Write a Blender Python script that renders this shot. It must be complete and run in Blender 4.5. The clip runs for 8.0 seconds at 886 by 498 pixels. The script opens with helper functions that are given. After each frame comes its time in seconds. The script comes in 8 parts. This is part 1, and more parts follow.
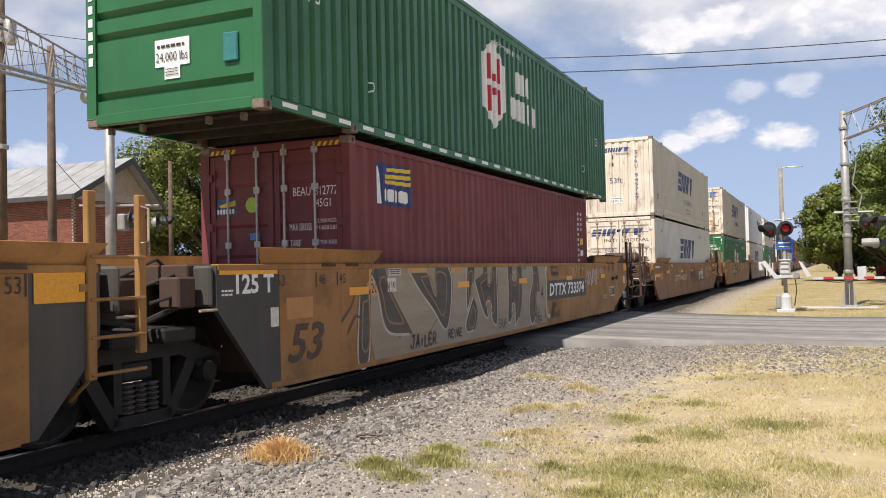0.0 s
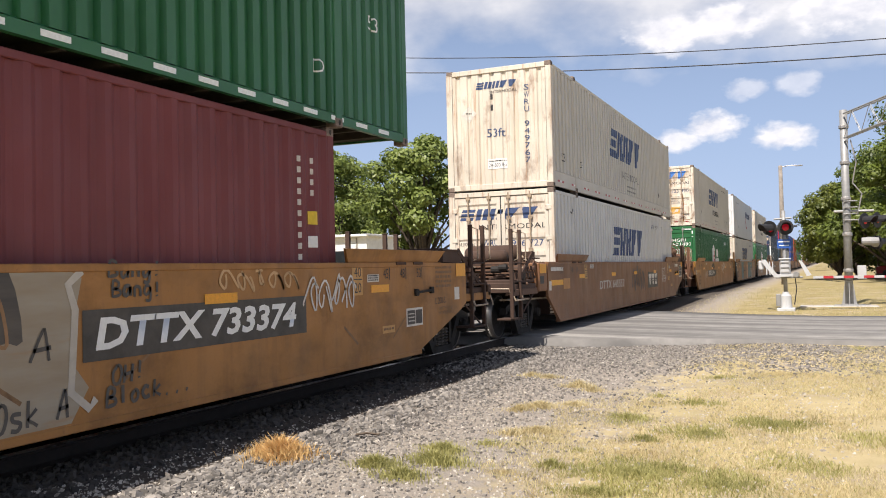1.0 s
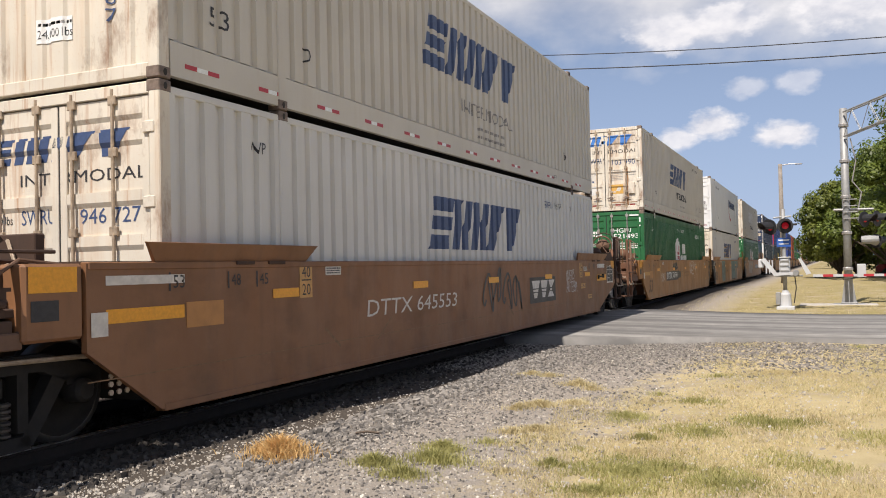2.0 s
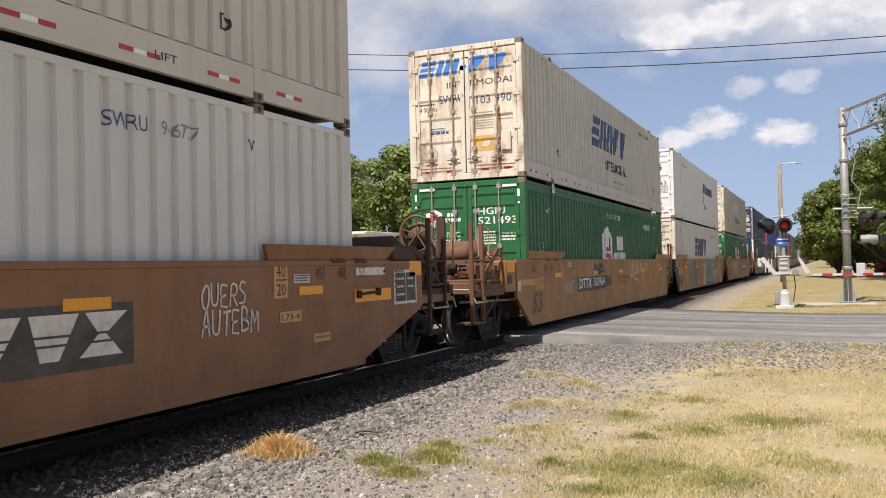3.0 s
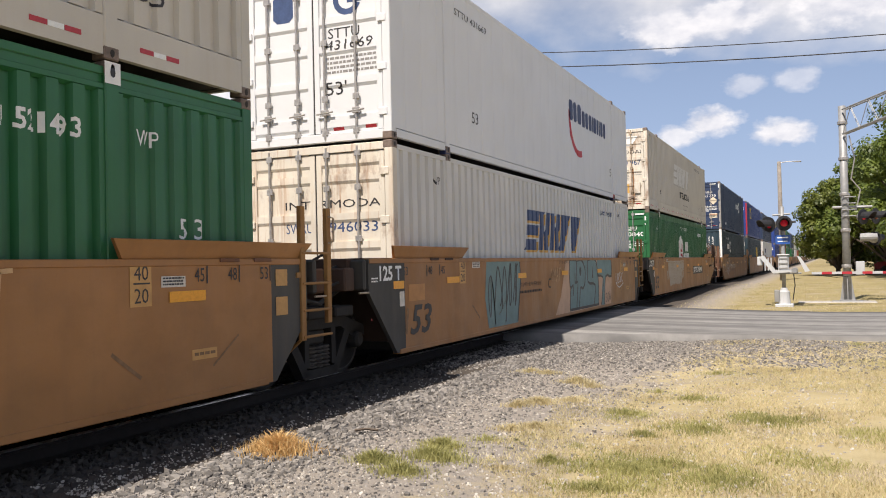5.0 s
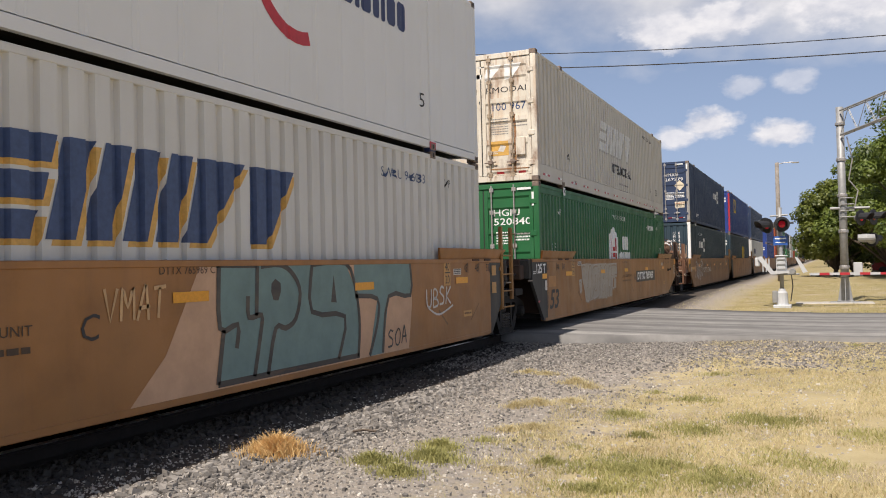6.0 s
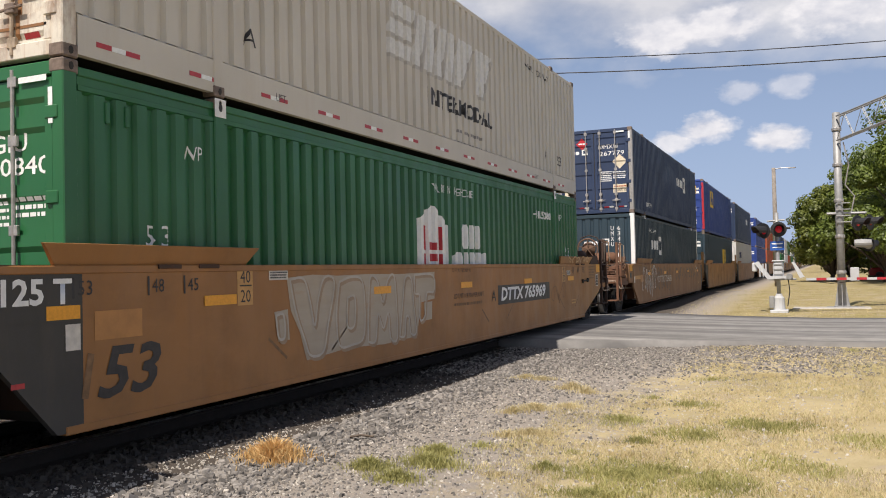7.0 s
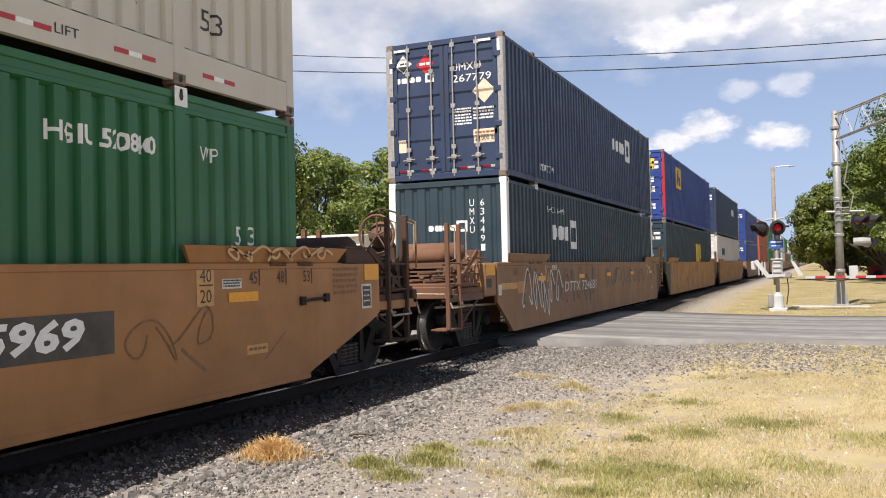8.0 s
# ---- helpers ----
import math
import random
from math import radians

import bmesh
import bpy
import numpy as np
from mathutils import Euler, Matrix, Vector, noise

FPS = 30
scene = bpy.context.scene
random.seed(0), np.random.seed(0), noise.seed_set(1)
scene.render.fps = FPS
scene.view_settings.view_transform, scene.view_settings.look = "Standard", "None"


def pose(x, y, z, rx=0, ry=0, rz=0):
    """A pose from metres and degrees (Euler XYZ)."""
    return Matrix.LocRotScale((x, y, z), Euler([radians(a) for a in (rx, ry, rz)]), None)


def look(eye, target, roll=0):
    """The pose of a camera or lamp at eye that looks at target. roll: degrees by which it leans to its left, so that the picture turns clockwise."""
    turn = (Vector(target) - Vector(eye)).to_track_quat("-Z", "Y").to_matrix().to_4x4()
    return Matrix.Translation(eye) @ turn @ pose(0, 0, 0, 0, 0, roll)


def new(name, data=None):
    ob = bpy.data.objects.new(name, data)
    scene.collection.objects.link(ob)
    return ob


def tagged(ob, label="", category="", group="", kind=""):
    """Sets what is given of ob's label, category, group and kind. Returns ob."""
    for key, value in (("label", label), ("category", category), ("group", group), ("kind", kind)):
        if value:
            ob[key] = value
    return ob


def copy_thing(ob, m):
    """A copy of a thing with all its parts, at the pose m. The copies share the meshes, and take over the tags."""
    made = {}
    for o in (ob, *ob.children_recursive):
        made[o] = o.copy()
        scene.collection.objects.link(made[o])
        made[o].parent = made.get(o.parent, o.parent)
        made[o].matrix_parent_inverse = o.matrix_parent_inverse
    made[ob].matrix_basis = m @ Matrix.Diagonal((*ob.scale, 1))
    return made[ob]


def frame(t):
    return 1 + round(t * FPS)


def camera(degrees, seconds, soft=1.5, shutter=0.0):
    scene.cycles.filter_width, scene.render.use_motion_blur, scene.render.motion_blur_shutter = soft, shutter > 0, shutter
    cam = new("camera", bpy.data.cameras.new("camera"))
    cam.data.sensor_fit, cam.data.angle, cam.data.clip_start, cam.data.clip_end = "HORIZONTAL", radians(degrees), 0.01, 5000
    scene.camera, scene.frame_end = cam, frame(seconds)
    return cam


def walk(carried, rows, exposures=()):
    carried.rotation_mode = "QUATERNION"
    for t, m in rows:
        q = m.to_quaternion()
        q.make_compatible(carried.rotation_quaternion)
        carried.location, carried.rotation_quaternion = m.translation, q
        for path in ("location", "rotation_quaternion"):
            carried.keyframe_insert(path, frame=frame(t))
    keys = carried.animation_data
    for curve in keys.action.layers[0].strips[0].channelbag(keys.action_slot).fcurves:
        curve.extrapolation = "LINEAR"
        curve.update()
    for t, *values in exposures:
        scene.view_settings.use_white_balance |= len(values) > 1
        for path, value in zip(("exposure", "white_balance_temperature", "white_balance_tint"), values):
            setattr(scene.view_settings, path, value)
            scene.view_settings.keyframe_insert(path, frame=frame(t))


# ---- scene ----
# ---- fitted numbers ----
ROLL = -1.312
SKY_STRENGTH, SUN_STRENGTH, EXPOSURE = 0.055, 5.0, 0.27
CLOUD_DARK, CLOUD_LIGHT = (8.3, 8.6, 9.4), (12.6, 12.7, 12.8)
# heaps of cloud: way to the middle, half width, thickness
CLOUDS = ((-0.112, 0.982, 0.150, 0.036, 1.0), (-0.145, 0.982, 0.138, 0.030, 0.9), (-0.0332, 0.990, 0.1365, 0.036, 1.0), (-0.190, 0.973, 0.1326, 0.036, 0.7), (-0.068, 0.979, 0.190, 0.024, 0.5),
          (-0.020, 0.982, 0.190, 0.028, 0.5), (-0.655, 0.728, 0.200, 0.065, 1.0), (-0.60, 0.775, 0.205, 0.060, 1.0), (-0.15, 0.956, 0.256, 0.050, 1.0), (-0.09, 0.956, 0.262, 0.055, 1.0), (0.030, 0.967, 0.262, 0.060, 1.0), (-0.753, 0.6445, 0.130, 0.035, 0.7), (-0.36, 0.92, 0.15, 0.045, 0.6))

KELVIN, TINT = 6560, 14

TRACK, RAIL = -6.864, 0.18          # track centre line and top of rail
LEN, WIDE, TALL = 16.154, 2.591, 2.896
BASE, STACK = 0.527, 3.435          # underside of lower and upper containers


def way(t):
    """Metres the train has rolled by t seconds."""
    return 12.571 * t + 0.013 * t * t


# ---- camera ----
cam = camera(54.75, 8.0, soft=1.0)


def stance(yaw, pitch, roll):
    return Matrix.Translation((0, 0, 1.6)) @ pose(0, 0, 0, 0, 0, yaw) @ pose(0, 0, 0, 90 + pitch, 0, 0) @ pose(0, 0, 0, 0, 0, roll)


SWAY = [(0, 24.007, 1.466), (0.5, 24.007, 1.454), (1.0, 24.007, 1.394), (1.5, 24.007, 1.341), (3.0, 23.95, 1.227), (3.5, 23.943, 1.227),
        (4.0, 23.954, 1.17), (4.5, 23.954, 1.114), (6.0, 23.8, 1.178), (6.5, 23.712, 1.341), (7.0, 23.61, 1.515), (7.5, 23.572, 1.447), (8.0, 23.553, 1.398)]
walk(cam, [(t, stance(a, b, ROLL)) for t, a, b in SWAY], exposures=[(t, EXPOSURE + e, KELVIN, TINT) for t, e in ((0, 0.14), (0.5, 0.22), (1.0, 0.22), (1.5, 0.0), (3.0, 0.0), (4.0, -0.06), (4.5, 0.13), (6.0, -0.08), (7.0, -0.06), (7.5, 0.08), (8.0, 0.20))])

# ---- light ----
SUN_AZ, SUN_EL = -10.0, 57.0          # degrees; azimuth of the sun seen from the place, turned from -y towards +x
w = bpy.data.worlds.new("sky")
scene.world = w
w.use_nodes = True
wn = w.node_tree.nodes
wl = w.node_tree.links
sky = wn.new("ShaderNodeTexSky")
sky.sky_type, sky.sun_disc = "NISHITA", False
sky.sun_elevation, sky.sun_rotation = radians(SUN_EL), radians(180 + SUN_AZ)
sky.air_density, sky.dust_density, sky.ozone_density = 1.0, 0.8, 3.0
bg = wn["Background"]
bg.inputs[1].default_value = SKY_STRENGTH


def wmath(op, a, b=None, c=None):
    n = wn.new("ShaderNodeMath")
    n.operation = op
    for i, v in enumerate((a, b, c)):
        if v is None:
            continue
        if isinstance(v, (int, float)):
            n.inputs[i].default_value = v
        else:
            wl.new(v, n.inputs[i])
    return n.outputs[0]


def wnoise(vec, scale, detail, rough):
    n = wn.new("ShaderNodeTexNoise")
    n.inputs["Scale"].default_value, n.inputs["Detail"].default_value, n.inputs["Roughness"].default_value = scale, detail, rough
    wl.new(vec, n.inputs["Vector"])
    return n.outputs[0]


coord = wn.new("ShaderNodeTexCoord").outputs["Generated"]
sep = wn.new("ShaderNodeSeparateXYZ")
wl.new(coord, sep.inputs[0])
stretch = wn.new("ShaderNodeVectorMath")
stretch.operation = "MULTIPLY"
stretch.inputs[1].default_value = (1, 1, 1.7)
wl.new(coord, stretch.inputs[0])
billow = wnoise(stretch.outputs[0], 10.0, 7.0, 0.56)
puff = wnoise(stretch.outputs[0], 34.0, 6.0, 0.55)
broad = wnoise(stretch.outputs[0], 3.1, 4.0, 0.55)
# high broken cloud deck, thicker upwards
deck = wmath("MULTIPLY_ADD", wmath("MINIMUM", sep.outputs[2], 0.30), 4.2, -1.05)
deck = wmath("ADD", deck, wmath("MULTIPLY", wmath("MAXIMUM", wmath("SUBTRACT", sep.outputs[2], 0.36), 0.0), -1.6))
deck = wmath("ADD", deck, wmath("MULTIPLY_ADD", broad, 1.3, wmath("MULTIPLY", billow, 0.6)))
deck = wmath("MULTIPLY_ADD", deck, 2.2, -1.72)
mask = wmath("MINIMUM", wmath("MAXIMUM", deck, 0.0), 0.88)
heaps = 0.0
# single cumulus heaps: direction and half width
for dx, dy, dz, size, thick in CLOUDS:
    d = wn.new("ShaderNodeVectorMath")
    d.operation = "SUBTRACT"
    wl.new(coord, d.inputs[0])
    v = Vector((dx, dy, dz)).normalized()
    d.inputs[1].default_value = v
    flat = wn.new("ShaderNodeVectorMath")
    flat.operation = "MULTIPLY"
    flat.inputs[1].default_value = (1, 1, 1.9)
    wl.new(d.outputs[0], flat.inputs[0])
    ln = wn.new("ShaderNodeVectorMath")
    ln.operation = "LENGTH"
    wl.new(flat.outputs[0], ln.inputs[0])
    near = wmath("MULTIPLY_ADD", ln.outputs["Value"], -1.0 / size, 1.0)
    heap = wmath("ADD", near, wmath("MULTIPLY_ADD", billow, 1.3, wmath("MULTIPLY_ADD", puff, 1.5, -1.4)))
    heap = wmath("MULTIPLY", wmath("MINIMUM", wmath("MAXIMUM", wmath("MULTIPLY", heap, 1.9), 0.0), 0.95), thick)
    heaps = wmath("MAXIMUM", heap, heaps)
tone = wn.new("ShaderNodeValToRGB")
tone.color_ramp.elements[0].position, tone.color_ramp.elements[0].color = 0.36, (*CLOUD_DARK, 1)
tone.color_ramp.elements[1].position, tone.color_ramp.elements[1].color = 0.62, (*CLOUD_LIGHT, 1)
wl.new(wmath("MULTIPLY_ADD", broad, 0.6, wmath("MULTIPLY", billow, 0.45)), tone.inputs[0])
mixc = wn.new("ShaderNodeMix")
mixc.data_type = "RGBA"
wl.new(mask, mixc.inputs["Factor"])
haze = wn.new("ShaderNodeMix")
haze.data_type = "RGBA"
wl.new(wmath("MAXIMUM", wmath("MULTIPLY_ADD", sep.outputs[2], -1.4, 0.80), 0.06), haze.inputs["Factor"])
wl.new(sky.outputs[0], haze.inputs["A"])
haze.inputs["B"].default_value = (6.8, 8.9, 13.0, 1)
wl.new(haze.outputs["Result"], mixc.inputs["A"])
wl.new(tone.outputs[0], mixc.inputs["B"])
bright = wn.new("ShaderNodeMix")
bright.data_type = "RGBA"
wl.new(heaps, bright.inputs["Factor"])
wl.new(mixc.outputs["Result"], bright.inputs["A"])
heap_tone = wn.new("ShaderNodeMix")
heap_tone.data_type = "RGBA"
wl.new(wmath("MINIMUM", wmath("MAXIMUM", wmath("MULTIPLY_ADD", puff, 3.0, -0.95), 0.0), 1.0), heap_tone.inputs["Factor"])
heap_tone.inputs["A"].default_value, heap_tone.inputs["B"].default_value = (10.2, 10.6, 11.6, 1), (14.2, 14.2, 14.3, 1)
wl.new(heap_tone.outputs["Result"], bright.inputs["B"])
wl.new(bright.outputs["Result"], bg.inputs[0])

sun = new("sun", bpy.data.lights.new("sun", "SUN"))
sun.data.energy, sun.data.angle, sun.data.color = SUN_STRENGTH, radians(0.55), (1.0, 0.94, 0.84)
sd = Vector((math.sin(radians(SUN_AZ)) * math.cos(radians(SUN_EL)), -math.cos(radians(SUN_AZ)) * math.cos(radians(SUN_EL)), math.sin(radians(SUN_EL))))
sun.matrix_world = look(sd * 100, (0, 0, 0))


# ---- materials ----
def shader(name):
    m = bpy.data.materials.new(name)
    m.use_nodes = True
    return m, m.node_tree.nodes, m.node_tree.links, m.node_tree.nodes["Principled BSDF"]


def mixed(nodes, links, fac, a, b, blend="MIX"):
    n = nodes.new("ShaderNodeMix")
    n.data_type, n.blend_type = "RGBA", blend
    for key, v in (("Factor", fac), ("A", a), ("B", b)):
        sock = n.inputs[key] if key == "Factor" else [i for i in n.inputs if i.name == key and i.type == "RGBA"][0]
        if isinstance(v, (int, float)):
            sock.default_value = v
        elif isinstance(v, tuple):
            sock.default_value = (*v, 1)
        else:
            links.new(v, sock)
    return [o for o in n.outputs if o.type == "RGBA"][0]


def noisy(nodes, links, scale, detail=4.0, rough=0.55, stretch3=(1, 1, 1), lo=0.4, hi=0.6, coords="Object"):
    tc = nodes.new("ShaderNodeTexCoord").outputs[coords]
    mp = nodes.new("ShaderNodeMapping")
    mp.inputs["Scale"].default_value = stretch3
    links.new(tc, mp.inputs[0])
    n = nodes.new("ShaderNodeTexNoise")
    n.inputs["Scale"].default_value, n.inputs["Detail"].default_value, n.inputs["Roughness"].default_value = scale, detail, rough
    links.new(mp.outputs[0], n.inputs["Vector"])
    r = nodes.new("ShaderNodeMapRange")
    r.inputs["From Min"].default_value, r.inputs["From Max"].default_value = lo, hi
    links.new(n.outputs[0], r.inputs[0])
    return r.outputs[0], n.outputs[0]


def scaled(nodes, links, a, k):
    n = nodes.new("ShaderNodeMath")
    n.operation = "MULTIPLY"
    links.new(a, n.inputs[0])
    n.inputs[1].default_value = k
    return n.outputs[0]


def bumped(nodes, links, bsdf, height, strength, dist=0.01):
    b = nodes.new("ShaderNodeBump")
    b.inputs["Strength"].default_value, b.inputs["Distance"].default_value = strength, dist
    links.new(height, b.inputs["Height"])
    links.new(b.outputs[0], bsdf.inputs["Normal"])


def paint(name, rgb, rough=0.45, dirt=0.35, dirt_rgb=(0.10, 0.075, 0.05), rust=0.0, metal=0.0, fade=0.25, smudge=0.0):
    """Weathered paint: broad fading, dirt runs, fine speckle and rust spots."""
    m, n, l, b = shader(name)
    fadef, _ = noisy(n, l, 0.9, 3, 0.5, (1, 1, 1), 0.35, 0.7)
    lighter = tuple(min(1, c * 1.18 + 0.012) for c in rgb)
    darker = tuple(c * 0.80 for c in rgb)
    col = mixed(n, l, scaled(n, l, fadef, min(1, fade * 2)), darker, lighter)
    runs, _ = noisy(n, l, 5.0, 5, 0.65, (1.0, 1.0, 0.10), 0.50, 0.80)
    col = mixed(n, l, scaled(n, l, runs, dirt), col, dirt_rgb)
    speck, raw = noisy(n, l, 38, 3, 0.6, (1, 1, 1), 0.60, 0.72)
    col = mixed(n, l, scaled(n, l, speck, dirt * 0.6), col, dirt_rgb)
    if smudge:
        blot, _ = noisy(n, l, 1.5, 5, 0.6, (1, 0.8, 1.2), 0.47, 0.72)
        col = mixed(n, l, scaled(n, l, blot, smudge), col, tuple(c * 0.30 for c in rgb))
        pale, _ = noisy(n, l, 2.3, 6, 0.7, (1, 0.6, 1.5), 0.58, 0.72)
        col = mixed(n, l, scaled(n, l, pale, smudge * 0.35), col, tuple(min(1, c * 1.25 + 0.03) for c in rgb))
    if rust > 0.4:
        trails, _ = noisy(n, l, 13.0, 5, 0.65, (1.0, 1.0, 0.045), 0.56, 0.74)
        col = mixed(n, l, scaled(n, l, trails, 0.8), col, (0.36, 0.15, 0.045))
    if rust:
        spots, _ = noisy(n, l, 2.6, 7, 0.7, (1.0, 1.0, 0.42), 0.62 - 0.16 * rust, 0.76 - 0.08 * rust)
        col = mixed(n, l, scaled(n, l, spots, min(1, 0.55 + rust * 0.4)), col, (0.17, 0.065, 0.022))
    l.new(col, b.inputs["Base Color"])
    b.inputs["Metallic"].default_value = metal
    rr, _ = noisy(n, l, 3.0, 4, 0.6, (1, 1, 0.4), 0.3, 0.7)
    ma = n.new("ShaderNodeMath")
    ma.operation = "MULTIPLY_ADD"
    l.new(rr, ma.inputs[0])
    ma.inputs[1].default_value, ma.inputs[2].default_value = 0.22, rough
    l.new(ma.outputs[0], b.inputs["Roughness"])
    _, fine = noisy(n, l, 3.5, 6, 0.6)
    bumped(n, l, b, fine, 0.25, 0.012)
    return m


def plain(name, rgb, rough=0.6, metal=0.0, var=0.25, scale=8.0, bump=0.3, dist=0.006, coords="Object"):
    m, n, l, b = shader(name)
    f, raw = noisy(n, l, scale, 6, 0.65, (1, 1, 1), 0.3, 0.7, coords)
    col = mixed(n, l, f, tuple(c * (1 - var) for c in rgb), tuple(min(1, c * (1 + var)) for c in rgb))
    l.new(col, b.inputs["Base Color"])
    b.inputs["Roughness"].default_value, b.inputs["Metallic"].default_value = rough, metal
    bumped(n, l, b, raw, bump, dist)
    return m


def streaky(name, rgb, second, under):
    """Sprayed paint laid on in level sweeps, thin enough in places for the paint beneath."""
    m, n, l, b = shader(name)
    sweep, _ = noisy(n, l, 2.4, 5, 0.6, (1, 0.32, 1.9), 0.36, 0.64)
    col = mixed(n, l, sweep, rgb, second)
    thin, _ = noisy(n, l, 1.7, 5, 0.65, (1, 0.5, 2.6), 0.60, 0.74)
    col = mixed(n, l, scaled(n, l, thin, 0.65), col, under)
    l.new(col, b.inputs["Base Color"])
    b.inputs["Roughness"].default_value = 0.6
    return m


def glow(name, rgb, power):
    m, n, l, b = shader(name)
    b.inputs["Base Color"].default_value = (*rgb, 1)
    b.inputs["Emission Color"].default_value = (*rgb, 1)
    b.inputs["Emission Strength"].default_value = power
    b.inputs["Roughness"].default_value = 0.25
    return m


def leafy(name, dark, light, rough=0.55, through_rgb=None):
    """Foliage: colour varies leaf by leaf and in clumps; some light passes through."""
    m, n, l, b = shader(name)
    geo = n.new("ShaderNodeNewGeometry")
    f, _ = noisy(n, l, 0.9, 3, 0.5, (1, 1, 1), 0.35, 0.65)
    half = n.new("ShaderNodeMath")
    half.operation = "MULTIPLY_ADD"
    l.new(geo.outputs["Random Per Island"], half.inputs[0])
    half.inputs[1].default_value = 0.6
    l.new(scaled(n, l, f, 0.45), half.inputs[2])
    col = mixed(n, l, half.outputs[0], dark, light)
    l.new(col, b.inputs["Base Color"])
    b.inputs["Roughness"].default_value = rough
    tr = n.new("ShaderNodeBsdfTranslucent")
    l.new(mixed(n, l, 0.5, col, through_rgb or light), tr.inputs[0])
    mx = n.new("ShaderNodeMixShader")
    mx.inputs[0].default_value = 0.28
    l.new(b.outputs[0], mx.inputs[1])
    l.new(tr.outputs[0], mx.inputs[2])
    l.new(mx.outputs[0], n["Material Output"].inputs[0])
    return m


def varied(name, a, b_rgb, rough=0.9, scale=30.0, bump=0.5):
    """Stones and bricks: tone differs piece by piece."""
    m, n, l, b = shader(name)
    geo = n.new("ShaderNodeNewGeometry")
    info = n.new("ShaderNodeObjectInfo")
    add = n.new("ShaderNodeMath")
    add.operation = "ADD"
    l.new(geo.outputs["Random Per Island"], add.inputs[0])
    l.new(info.outputs["Random"], add.inputs[1])
    fr = n.new("ShaderNodeMath")
    fr.operation = "FRACT"
    l.new(add.outputs[0], fr.inputs[0])
    f, raw = noisy(n, l, scale, 5, 0.65, (1, 1, 1), 0.25, 0.75)
    col = mixed(n, l, fr.outputs[0], a, b_rgb)
    col = mixed(n, l, scaled(n, l, f, 0.45), col, tuple(c * 0.55 for c in a))
    l.new(col, b.inputs["Base Color"])
    b.inputs["Roughness"].default_value = rough
    bumped(n, l, b, raw, bump, 0.006)
    return m


